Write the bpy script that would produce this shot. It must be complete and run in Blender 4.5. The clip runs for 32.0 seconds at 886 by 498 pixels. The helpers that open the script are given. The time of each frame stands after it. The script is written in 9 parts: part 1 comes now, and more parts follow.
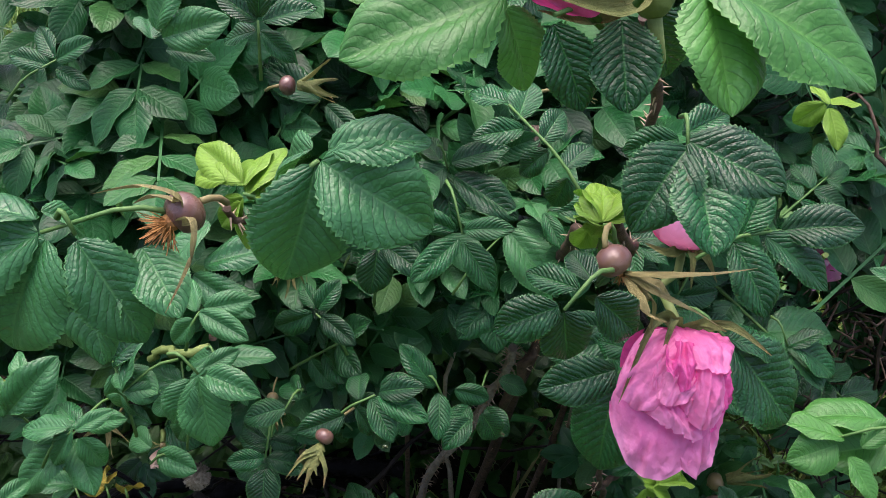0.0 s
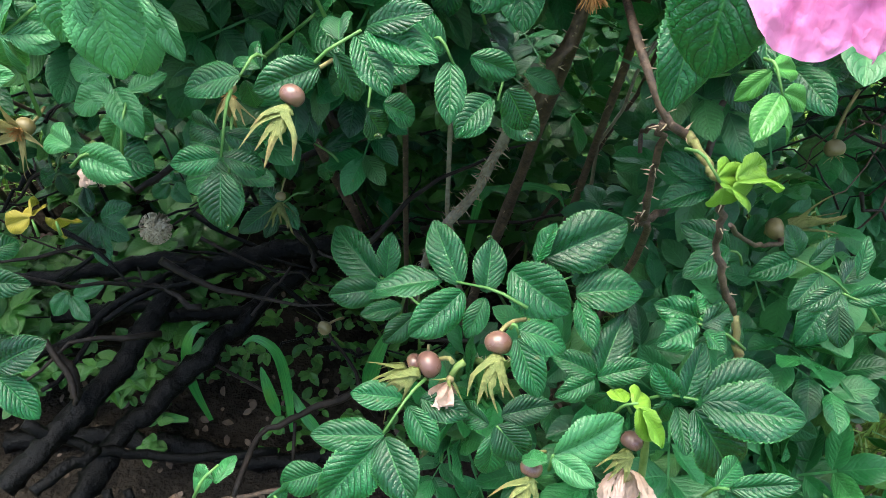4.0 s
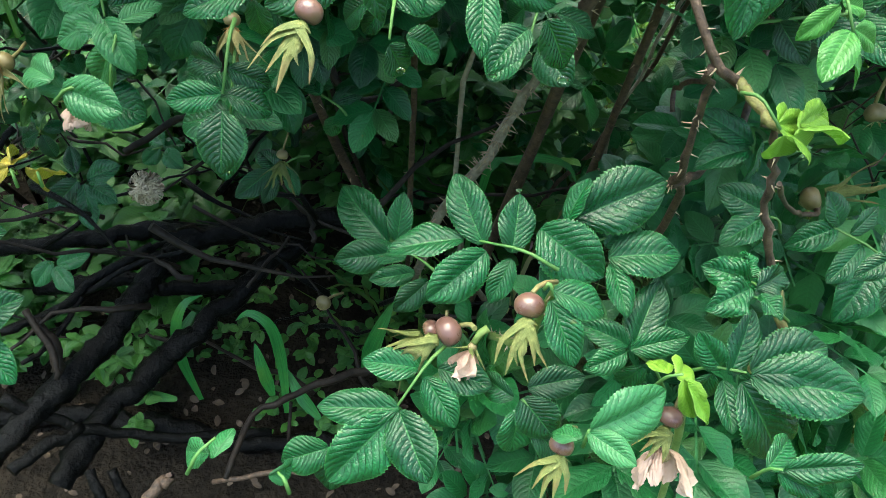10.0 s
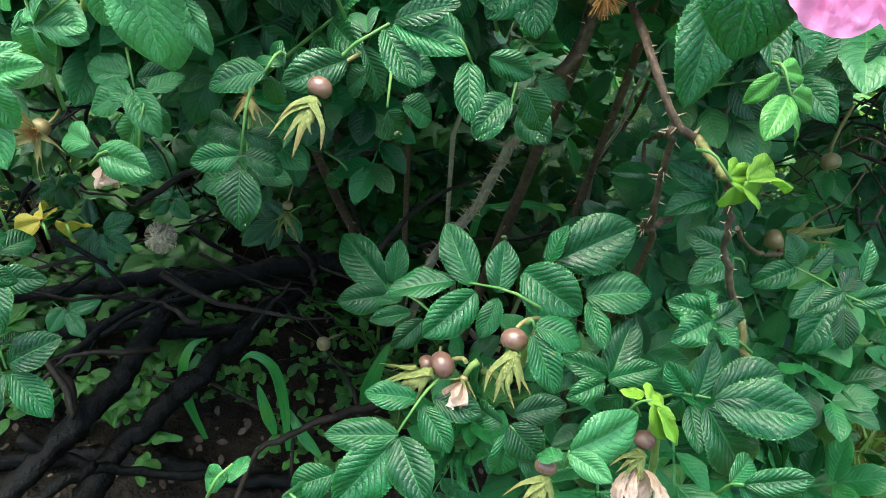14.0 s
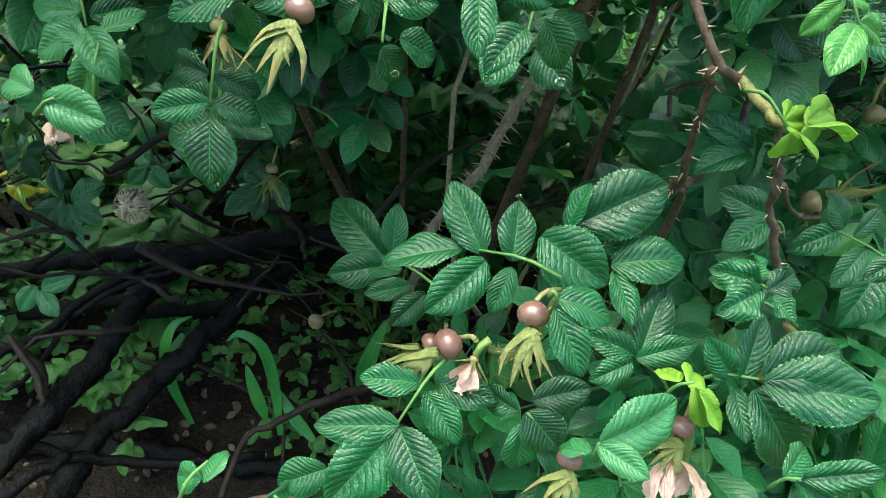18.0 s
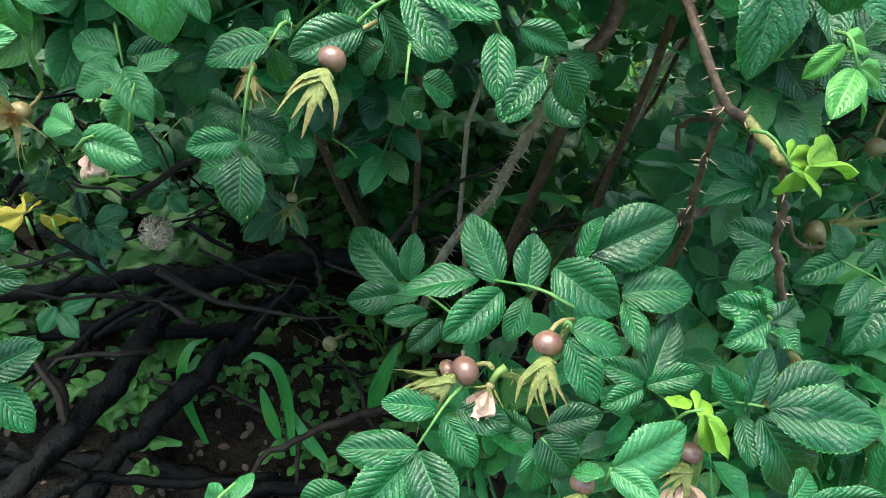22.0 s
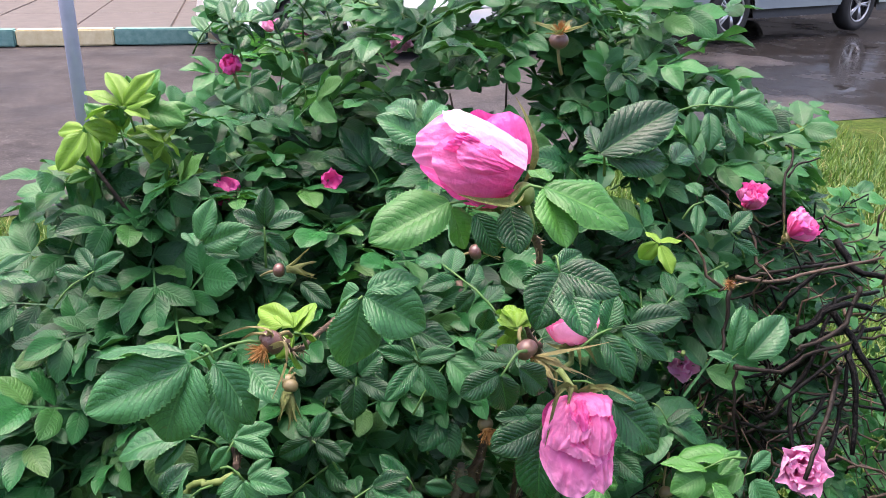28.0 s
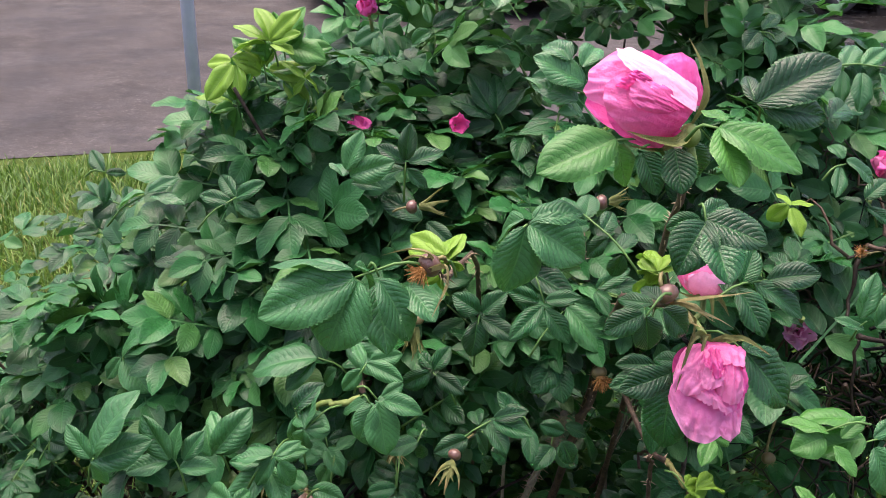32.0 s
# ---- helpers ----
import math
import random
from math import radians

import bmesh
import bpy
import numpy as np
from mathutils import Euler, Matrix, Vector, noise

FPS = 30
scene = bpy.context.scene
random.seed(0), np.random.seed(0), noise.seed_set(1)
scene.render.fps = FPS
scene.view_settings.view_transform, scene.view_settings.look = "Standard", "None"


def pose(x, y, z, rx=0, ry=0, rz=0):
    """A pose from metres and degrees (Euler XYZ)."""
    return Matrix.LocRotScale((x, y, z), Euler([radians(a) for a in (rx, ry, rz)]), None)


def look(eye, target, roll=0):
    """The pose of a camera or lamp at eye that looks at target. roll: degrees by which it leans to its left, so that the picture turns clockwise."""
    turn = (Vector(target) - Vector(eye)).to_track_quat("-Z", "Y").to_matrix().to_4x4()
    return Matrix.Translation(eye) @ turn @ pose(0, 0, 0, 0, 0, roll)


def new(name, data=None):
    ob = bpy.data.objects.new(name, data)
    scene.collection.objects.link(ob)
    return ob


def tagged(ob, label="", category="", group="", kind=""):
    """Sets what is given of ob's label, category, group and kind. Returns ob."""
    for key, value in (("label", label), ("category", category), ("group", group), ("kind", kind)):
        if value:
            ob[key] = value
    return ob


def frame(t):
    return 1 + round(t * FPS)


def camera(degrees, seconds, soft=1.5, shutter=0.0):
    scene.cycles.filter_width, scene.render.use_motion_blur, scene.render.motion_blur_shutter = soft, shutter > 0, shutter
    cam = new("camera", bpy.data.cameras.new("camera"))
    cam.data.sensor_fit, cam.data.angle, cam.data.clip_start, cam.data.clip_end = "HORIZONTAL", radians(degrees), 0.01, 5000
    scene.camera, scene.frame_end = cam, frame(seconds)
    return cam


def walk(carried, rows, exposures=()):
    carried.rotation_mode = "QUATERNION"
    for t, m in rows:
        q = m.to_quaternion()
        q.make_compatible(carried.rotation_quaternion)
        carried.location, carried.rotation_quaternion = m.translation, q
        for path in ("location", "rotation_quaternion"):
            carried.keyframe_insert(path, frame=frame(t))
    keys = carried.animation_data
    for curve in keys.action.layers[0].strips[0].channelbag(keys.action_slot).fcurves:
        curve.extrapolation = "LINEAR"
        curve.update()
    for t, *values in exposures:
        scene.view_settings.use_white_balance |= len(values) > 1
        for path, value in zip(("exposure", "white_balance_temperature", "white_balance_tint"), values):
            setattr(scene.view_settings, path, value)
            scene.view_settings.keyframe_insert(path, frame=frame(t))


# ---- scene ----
cam = camera(57.5, 32.0, soft=0.65)
METRES, EYE, TILT, LEAN, TURN = 1.05, 1.2, -35.0, -4.0, 0.0
ROWS = [
    (0.0, 0.0, 0.0, 0.0, 0.0, 0.0, -0.0),
    (0.5, 0.0002, 0.0147, -0.0312, 0.11, -2.35, -0.8),
    (1.0, -0.0055, 0.0343, -0.0539, 0.41, -4.34, -0.67),
    (1.5, -0.0146, 0.0626, -0.0694, 0.79, -5.78, -0.37),
    (2.0, -0.0194, 0.0823, -0.081, 1.12, -6.46, -0.37),
    (2.5, -0.021, 0.1014, -0.0981, 1.33, -7.75, -0.41),
    (3.0, -0.0182, 0.1221, -0.1103, 0.8, -9.14, -0.26),
    (3.5, -0.014, 0.1356, -0.1158, 0.14, -10.1, 0.1),
    (4.0, -0.0097, 0.1472, -0.1256, -0.37, -10.85, 0.22),
    (4.5, -0.0053, 0.161, -0.1335, -0.94, -11.63, 0.45),
    (6.5, -0.0026, 0.1467, -0.1267, -1.1, -9.86, 0.54),
    (7.0, -0.0068, 0.1426, -0.1303, -1.14, -8.99, 0.12),
    (7.5, -0.0062, 0.1449, -0.1352, -1.27, -8.52, -0.03),
    (8.0, -0.0122, 0.1542, -0.1435, -1.23, -9.05, -0.66),
    (8.5, -0.0163, 0.1665, -0.1498, -1.19, -9.69, -0.51),
    (9.0, -0.0229, 0.1776, -0.1551, -1.04, -10.4, -0.87),
    (9.5, -0.0264, 0.1834, -0.1565, -0.85, -10.85, -1.05),
    (10.0, -0.0294, 0.1905, -0.1558, -1.03, -11.42, -0.79),
    (10.5, -0.0309, 0.1923, -0.1572, -1.0, -11.67, -0.98),
    (11.0, -0.0307, 0.1907, -0.1541, -1.13, -11.65, -0.67),
    (11.5, -0.0281, 0.1867, -0.1507, -1.27, -11.35, -0.52),
    (12.0, -0.027, 0.1857, -0.1503, -1.35, -11.01, -0.37),
    (12.5, -0.0279, 0.1857, -0.1502, -1.39, -10.96, -0.4),
    (13.0, -0.0242, 0.1744, -0.1481, -1.33, -10.42, -0.58),
    (13.5, -0.031, 0.1495, -0.1411, -1.41, -9.31, -0.43),
    (15.5, -0.0287, 0.1287, -0.1512, -2.48, -7.29, 0.29),
    (16.0, -0.0291, 0.1512, -0.158, -2.54, -8.14, 0.16),
    (16.5, -0.0312, 0.17, -0.1619, -2.33, -8.66, -0.32),
    (17.0, -0.0307, 0.1863, -0.1638, -2.27, -9.16, -0.27),
    (17.5, -0.0345, 0.1993, -0.1658, -2.1, -9.68, 0.11),
    (18.0, -0.0343, 0.2048, -0.1644, -2.04, -10.02, 0.31),
    (18.5, -0.0381, 0.2109, -0.1688, -2.08, -10.36, 0.41),
    (19.0, -0.038, 0.2095, -0.1643, -2.14, -10.53, 0.47),
    (19.5, -0.0391, 0.2055, -0.1602, -2.11, -9.9, 0.19),
    (20.0, -0.0383, 0.205, -0.162, -2.09, -9.79, 0.29),
    (20.5, -0.0383, 0.1987, -0.1601, -1.99, -9.65, 0.17),
    (21.0, -0.0391, 0.1943, -0.1567, -1.89, -9.32, 0.22),
    (21.5, -0.0408, 0.1893, -0.1535, -1.78, -8.99, 0.3),
    (22.0, -0.0425, 0.1872, -0.1538, -1.66, -8.75, 0.11),
    (22.5, -0.0434, 0.1769, -0.1485, -1.62, -8.37, -0.02),
    (23.0, -0.0455, 0.1541, -0.1452, -1.66, -7.5, -0.04),
    (23.5, -0.048, 0.1179, -0.1389, -1.86, -6.26, 0.56),
    (24.0, -0.0486, 0.0726, -0.126, -2.44, -4.29, 1.39),
    (24.5, -0.0509, 0.0363, -0.1128, -3.37, -2.09, 2.35),
    (25.0, -0.049, -0.0017, -0.101, -3.99, -0.31, 3.61),
    (25.5, -0.0469, -0.0409, -0.0978, -4.55, 1.44, 4.85),
    (26.0, -0.0404, -0.0947, -0.0879, -5.04, 4.09, 6.64),
    (26.5, -0.0372, -0.1471, -0.0795, -5.3, 6.87, 7.59),
    (28.5, -0.0512, -0.2204, -0.0507, -5.45, 12.63, 6.9),
    (29.0, -0.0564, -0.2291, -0.0593, -4.82, 12.62, 6.01),
    (29.5, -0.0624, -0.2247, -0.0671, -4.43, 11.87, 5.08),
    (30.0, -0.0656, -0.2194, -0.0696, -3.91, 10.79, 4.81),
    (30.5, -0.0695, -0.2162, -0.0656, -3.48, 9.84, 5.12),
    (31.0, -0.075, -0.211, -0.0628, -3.14, 9.48, 4.89),
    (31.5, -0.0878, -0.2178, -0.0619, -2.12, 9.84, 3.74),
    (32.0, -0.0993, -0.2211, -0.0675, -0.88, 9.95, 2.63),
]
walk(cam, [(t, pose(0, 0, EYE, TILT, LEAN, TURN) @ pose(METRES * x, METRES * y, METRES * z, 90 + pitch, roll, yaw)) for t, x, y, z, yaw, pitch, roll in ROWS], exposures=((0.0, 1.66, 6750, 25), (2.0, 2.79, 6850, 14), (3.0, 2.86, 6800, 9), (4.5, 2.89, 6800, 3), (8.0, 2.90, 6850, -2), (12.0, 2.84, 6850, -4), (21.0, 2.88, 6800, -2), (23.5, 3.08, 6750, 1), (25.0, 3.00, 6700, 18), (26.5, 2.82, 6700, 23), (28.5, 1.94, 7050, 26), (30.0, 1.88, 7250, 26), (32.0, 1.92, 7250, 26)))

# ---- light ----
world = bpy.data.worlds.new("sky")
scene.world = world
world.use_nodes = True
_n = world.node_tree
_sky = _n.nodes.new("ShaderNodeTexSky")
_sky.sky_type, _sky.sun_disc = "NISHITA", False
_sky.sun_elevation, _sky.sun_rotation = radians(75), radians(330)
_sky.air_density, _sky.dust_density, _sky.ozone_density = 1.0, 4.0, 1.0
_n.links.new(_sky.outputs[0], _n.nodes["Background"].inputs["Color"])
_n.nodes["Background"].inputs["Strength"].default_value = 0.115
sun = new("sun", bpy.data.lights.new("sun", "SUN"))
sun.data.energy, sun.data.angle, sun.data.color = 1.6, radians(60), (1.0, 0.98, 0.95)
sun.matrix_world = look((-0.9, 0.9, 4.6), (0, 0.4, 0))


# ---- materials ----
class Nodes:
    """Short way to wire a node material."""

    def __init__(self, name):
        self.mat = bpy.data.materials.new(name)
        self.mat.use_nodes = True
        self.t = self.mat.node_tree
        self.bsdf = self.t.nodes["Principled BSDF"]
        self.out = self.t.nodes["Material Output"]

    def put(self, socket, value):
        if isinstance(value, bpy.types.NodeSocket):
            self.t.links.new(value, socket)
        elif value is not None:
            if isinstance(value, tuple) and len(value) == 3 and socket.type == "RGBA":
                value = (*value, 1)
            socket.default_value = value

    def m(self, op, a, b=None, c=None, clamp=False):
        n = self.t.nodes.new("ShaderNodeMath")
        n.operation, n.use_clamp = op, clamp
        for s, v in zip(n.inputs, (a, b, c)):
            self.put(s, v)
        return n.outputs[0]

    def mix(self, f, a, b, how="MIX"):
        n = self.t.nodes.new("ShaderNodeMix")
        n.data_type, n.blend_type = "RGBA", how
        self.put(n.inputs[0], f), self.put(n.inputs[6], a), self.put(n.inputs[7], b)
        return n.outputs[2]

    def noise(self, scale, detail=4, rough=0.55, vec=None, out=0):
        n = self.t.nodes.new("ShaderNodeTexNoise")
        n.inputs["Scale"].default_value, n.inputs["Detail"].default_value, n.inputs["Roughness"].default_value = scale, detail, rough
        self.put(n.inputs["Vector"], vec if vec is not None else self.place())
        return n.outputs[out]

    def voronoi(self, scale, vec=None, feature="F1"):
        n = self.t.nodes.new("ShaderNodeTexVoronoi")
        n.feature = feature
        n.inputs["Scale"].default_value = scale
        self.put(n.inputs["Vector"], vec if vec is not None else self.place())
        return n.outputs["Distance"]

    def place(self):
        n = self.t.nodes.new("ShaderNodeNewGeometry")
        return n.outputs["Position"]

    def chance(self, island=False):
        if island:
            return self.t.nodes.new("ShaderNodeNewGeometry").outputs["Random Per Island"]
        return self.t.nodes.new("ShaderNodeObjectInfo").outputs["Random"]

    def uv(self):
        n = self.t.nodes.new("ShaderNodeUVMap")
        n.uv_map = "UVMap"
        s = self.t.nodes.new("ShaderNodeSeparateXYZ")
        self.t.links.new(n.outputs[0], s.inputs[0])
        return s.outputs[0], s.outputs[1]

    def span(self, v, a, b, lo=0.0, hi=1.0):
        n = self.t.nodes.new("ShaderNodeMapRange")
        for s, x in zip(n.inputs, (v, a, b, lo, hi)):
            self.put(s, x)
        return n.outputs[0]

    def bump(self, height, strength, distance, normal=None):
        n = self.t.nodes.new("ShaderNodeBump")
        n.inputs["Strength"].default_value, n.inputs["Distance"].default_value = strength, distance
        self.put(n.inputs["Height"], height)
        self.put(n.inputs["Normal"], normal)
        return n.outputs[0]

    def done(self, color, rough=0.5, normal=None, glow=0.0, metal=0.0, spec=0.5, coat=0.0, thin=0.0, thin_color=None):
        b = self.bsdf
        self.put(b.inputs["Base Color"], color), self.put(b.inputs["Roughness"], rough), self.put(b.inputs["Normal"], normal)
        b.inputs["Metallic"].default_value = metal
        b.inputs["Specular IOR Level"].default_value = spec
        b.inputs["Coat Weight"].default_value = coat
        b.inputs["Coat Roughness"].default_value = 0.15
        if thin:
            tr = self.t.nodes.new("ShaderNodeBsdfTranslucent")
            self.put(tr.inputs[0], thin_color if thin_color is not None else color)
            self.put(tr.inputs[1], normal)
            mx = self.t.nodes.new("ShaderNodeMixShader")
            mx.inputs[0].default_value = thin
            self.t.links.new(b.outputs[0], mx.inputs[1]), self.t.links.new(tr.outputs[0], mx.inputs[2])
            self.t.links.new(mx.outputs[0], self.out.inputs[0])
        return self.mat


def leaf_material(name, deep, fresh, vein, rough=0.30, island=False, thin=0.08, gloss=0.5, relief=1.0):
    """Rugose leaf: sunk veins that run forward from the rib, quilted swellings and a crinkled net between them, a wet gloss."""
    n = Nodes(name)
    u, v = n.uv()
    side = n.m("ABSOLUTE", n.m("SUBTRACT", n.m("MULTIPLY", v, 2.0), 1.0))
    run = n.m("SUBTRACT", n.m("MULTIPLY", u, 10.0), n.m("MULTIPLY", n.m("POWER", side, 1.2), 2.9))
    run = n.m("ADD", run, n.m("MULTIPLY", n.noise(110, 3), 0.75))
    f = n.m("FRACT", n.m("ADD", run, 10.0))
    ridge = n.m("SUBTRACT", 1.0, n.m("ABSOLUTE", n.m("SUBTRACT", n.m("MULTIPLY", f, 2.0), 1.0)))
    quilt = n.m("POWER", n.m("ADD", ridge, 0.002), 0.42)
    rib = n.span(side, 0.0, 0.10)
    fork = n.m("FRACT", n.m("ADD", n.m("MULTIPLY", run, 2.6), n.m("MULTIPLY", side, 5.0)))
    fork = n.m("POWER", n.m("SUBTRACT", 1.002, n.m("ABSOLUTE", n.m("SUBTRACT", n.m("MULTIPLY", fork, 2.0), 1.0))), 0.6)
    warp = n.t.nodes.new("ShaderNodeVectorMath")
    warp.operation = "MULTIPLY_ADD"
    n.put(warp.inputs[0], n.noise(190, 2, out=1))
    warp.inputs[1].default_value = (0.004, 0.004, 0.004)
    n.put(warp.inputs[2], n.place())
    net = n.span(n.voronoi(430, warp.outputs[0], "DISTANCE_TO_EDGE"), 0.0, 0.30)
    swell = n.noise(120, 3)
    height = n.m("ADD", n.m("MULTIPLY", n.m("MULTIPLY", quilt, rib), 0.36 * relief), n.m("ADD", n.m("MULTIPLY", net, 0.10 * relief), n.m("ADD", n.m("MULTIPLY", swell, 0.40), n.m("MULTIPLY", fork, 0.06 * relief))))
    tint = n.chance(island)
    blot = n.noise(38, 3)
    c = n.mix(n.span(n.m("ADD", n.m("MULTIPLY", tint, 0.62), n.m("MULTIPLY", blot, 0.5)), 0.2, 0.95), deep, fresh)
    if island:
        c = n.mix(n.span(n.m("FRACT", n.m("MULTIPLY", tint, 7.3)), 0.82, 0.96, 0, 0.6), c, (0.085, 0.20, 0.045))
    # shade of the sunk veins and net painted into the colour
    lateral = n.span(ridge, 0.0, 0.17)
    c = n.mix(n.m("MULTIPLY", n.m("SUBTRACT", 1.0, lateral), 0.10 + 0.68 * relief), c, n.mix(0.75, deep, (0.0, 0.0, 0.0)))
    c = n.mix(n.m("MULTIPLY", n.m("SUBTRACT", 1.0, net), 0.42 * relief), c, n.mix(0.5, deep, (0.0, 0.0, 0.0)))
    c = n.mix(n.m("MULTIPLY", n.m("SUBTRACT", 1.0, n.span(side, 0.0, 0.05)), 0.60), c, vein)
    c = n.mix(n.m("MULTIPLY", n.span(side, 0.93, 0.99), 0.55), c, vein)
    spot = n.span(n.noise(150, 2), 0.70, 0.76)
    c = n.mix(n.m("MULTIPLY", spot, n.m("MULTIPLY", tint, 0.5)), c, (0.12, 0.11, 0.03))
    nb = n.bump(height, 1.0, 0.0013)
    r = n.m("SUBTRACT", n.span(n.noise(60, 3), 0.3, 0.7, rough - 0.05, rough + 0.12), n.span(n.noise(33, 4), 0.50, 0.60, 0.0, rough * 0.45))
    mat = n.done(c, r, nb, spec=gloss, thin=thin, thin_color=n.mix(0.5, c, (0.06, 0.25, 0.02)))
    return mat


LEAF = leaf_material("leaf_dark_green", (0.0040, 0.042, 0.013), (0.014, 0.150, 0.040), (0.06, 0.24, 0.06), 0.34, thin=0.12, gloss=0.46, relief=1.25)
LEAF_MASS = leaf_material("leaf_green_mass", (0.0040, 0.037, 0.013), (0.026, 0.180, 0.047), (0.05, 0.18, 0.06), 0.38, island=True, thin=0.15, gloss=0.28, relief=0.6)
# lit copy of the foliage: sky sheen on the upper leaves put into the colour
LEAF_MASS_LIT = leaf_material("leaf_green_mass_lit", (0.014, 0.092, 0.034), (0.062, 0.280, 0.082), (0.07, 0.26, 0.08), 0.42, island=True, thin=0.32, gloss=0.30, relief=0.4)
# light green leaves, and leaves lightened in colour for the sheen of the sky
LEAF_PALE = leaf_material("leaf_light_green_and_lit", (0.020, 0.118, 0.040), (0.052, 0.230, 0.074), (0.09, 0.28, 0.09), 0.38, thin=0.2, gloss=0.46, relief=0.8)
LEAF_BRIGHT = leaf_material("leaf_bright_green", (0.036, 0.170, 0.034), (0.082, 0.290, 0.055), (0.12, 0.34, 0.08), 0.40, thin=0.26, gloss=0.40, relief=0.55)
LEAF_YOUNG = leaf_material("leaf_young_yellow_green", (0.12, 0.29, 0.025), (0.22, 0.40, 0.05), (0.30, 0.46, 0.12), 0.45, thin=0.3, gloss=0.35, relief=0.4)
LEAF_WEED = leaf_material("weed_leaf", (0.014, 0.095, 0.018), (0.085, 0.26, 0.04), (0.08, 0.2, 0.05), 0.5, island=True, thin=0.34, relief=0.5)
LEAF_YELLOW = leaf_material("leaf_yellowed", (0.36, 0.30, 0.035), (0.46, 0.38, 0.06), (0.5, 0.42, 0.1), 0.5, thin=0.25)


def stem_material(name, a, b, scale=90, rough=0.6, relief=0.5, spec=0.35):
    n = Nodes(name)
    g = n.noise(scale, 5, 0.65)
    c = n.mix(n.span(g, 0.3, 0.7), a, b)
    c = n.mix(n.span(n.noise(17, 3), 0.45, 0.75, 0, 0.6), c, a)
    return n.done(c, rough, n.bump(g, relief, 0.004 if "dead" in name else 0.002), spec=spec)


STEM_GREEN = stem_material("stem_green", (0.085, 0.15, 0.035), (0.19, 0.25, 0.075))
YOUNG_BARK = stem_material("young_bark_olive", (0.075, 0.055, 0.024), (0.19, 0.21, 0.065), 220)
PEDICEL = stem_material("flower_stalk", (0.13, 0.14, 0.045), (0.27, 0.20, 0.10))
RACHIS = stem_material("leaf_stalk", (0.05, 0.15, 0.035), (0.11, 0.22, 0.06))
STEM_BROWN = stem_material("cane_brown_bark", (0.020, 0.013, 0.010), (0.135, 0.088, 0.058), 150, 0.6, 0.9)
STEM_GREY = stem_material("cane_grey_prickly", (0.15, 0.125, 0.09), (0.40, 0.35, 0.27), 120)
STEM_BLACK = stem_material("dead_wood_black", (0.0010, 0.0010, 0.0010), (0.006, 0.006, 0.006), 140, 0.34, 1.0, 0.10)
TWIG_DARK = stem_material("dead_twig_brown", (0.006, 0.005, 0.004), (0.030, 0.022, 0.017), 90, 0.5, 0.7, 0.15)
PRICKLE = stem_material("prickle_tan", (0.30, 0.22, 0.14), (0.42, 0.33, 0.22), 200)


def petal_material(name, a, b, c, island=False):
    n = Nodes(name)
    u, v = n.uv()
    wav = n.noise(45, 4, 0.6)
    col = n.mix(n.span(n.m("ADD", u, n.m("MULTIPLY", wav, 0.6)), 0.45, 1.35), a, b)
    col = n.mix(n.m("MULTIPLY", n.chance(island), 0.5), col, c)
    vein = n.noise(1.0, 3, vec=n_scale(n, u, v))
    col = n.mix(n.span(vein, 0.45, 0.75, 0.0, 0.28), col, c)
    h = n.m("ADD", n.m("MULTIPLY", vein, 0.14), n.m("ADD", n.m("MULTIPLY", n.noise(130, 4), 0.5), n.m("MULTIPLY", n.m("ABSOLUTE", n.m("SUBTRACT", n.noise(75, 3), 0.5)), 2.4)))
    return n.done(col, n.span(n.noise(70, 3), 0.35, 0.65, 0.22, 0.45), n.bump(h, 0.75, 0.0014), spec=0.5, thin=0.36, thin_color=col)


def n_scale(n, u, v):
    k = n.t.nodes.new("ShaderNodeCombineXYZ")
    n.put(k.inputs[0], n.m("MULTIPLY", u, 4.0)), n.put(k.inputs[1], n.m("MULTIPLY", v, 38.0))
    return k.outputs[0]


PETAL = petal_material("petal_pink", (0.82, 0.085, 0.33), (0.89, 0.26, 0.54), (0.90, 0.36, 0.62))
PETAL_PALE = petal_material("petal_pale_pink", (0.88, 0.26, 0.56), (0.91, 0.52, 0.74), (0.89, 0.40, 0.66))
PETAL_HOT = petal_material("petal_magenta", (0.72, 0.025, 0.22), (0.84, 0.10, 0.40), (0.86, 0.18, 0.50))
PETAL_BLUSH = petal_material("petal_soft_pink", (0.84, 0.12, 0.40), (0.89, 0.34, 0.60), (0.88, 0.26, 0.53))
PETAL_DEEP = petal_material("petal_rose_pink", (0.78, 0.060, 0.28), (0.86, 0.19, 0.46), (0.87, 0.26, 0.53))
# pink petal whitened in its colour to stand for wet sky sheen
PETAL_SHEEN = petal_material("petal_pink_wet_sheen", (0.93, 0.50, 0.74), (0.95, 0.76, 0.88), (0.94, 0.62, 0.82))
PETAL_DEAD = petal_material("petal_withered", (0.38, 0.24, 0.15), (0.62, 0.48, 0.40), (0.60, 0.40, 0.36))


def skin_material(name, a, b, rough, scale=60, relief=0.15, coat=0.0, warm=None):
    n = Nodes(name)
    g = n.noise(scale, 4)
    c = n.mix(n.span(g, 0.3, 0.72), a, b)
    c = n.mix(n.m("MULTIPLY", n.chance(), 0.45), c, b)
    c = n.mix(n.span(n.noise(34, 3), 0.5, 0.72, 0, 0.5), c, warm if warm else b)
    c = n.mix(n.span(n.noise(420, 2), 0.66, 0.72, 0, 0.6), c, (0.05, 0.035, 0.02))
    return n.done(c, n.span(n.noise(130, 3), 0.3, 0.7, rough - 0.07, rough + 0.1), n.bump(n.noise(260, 3), relief, 0.001), coat=coat)


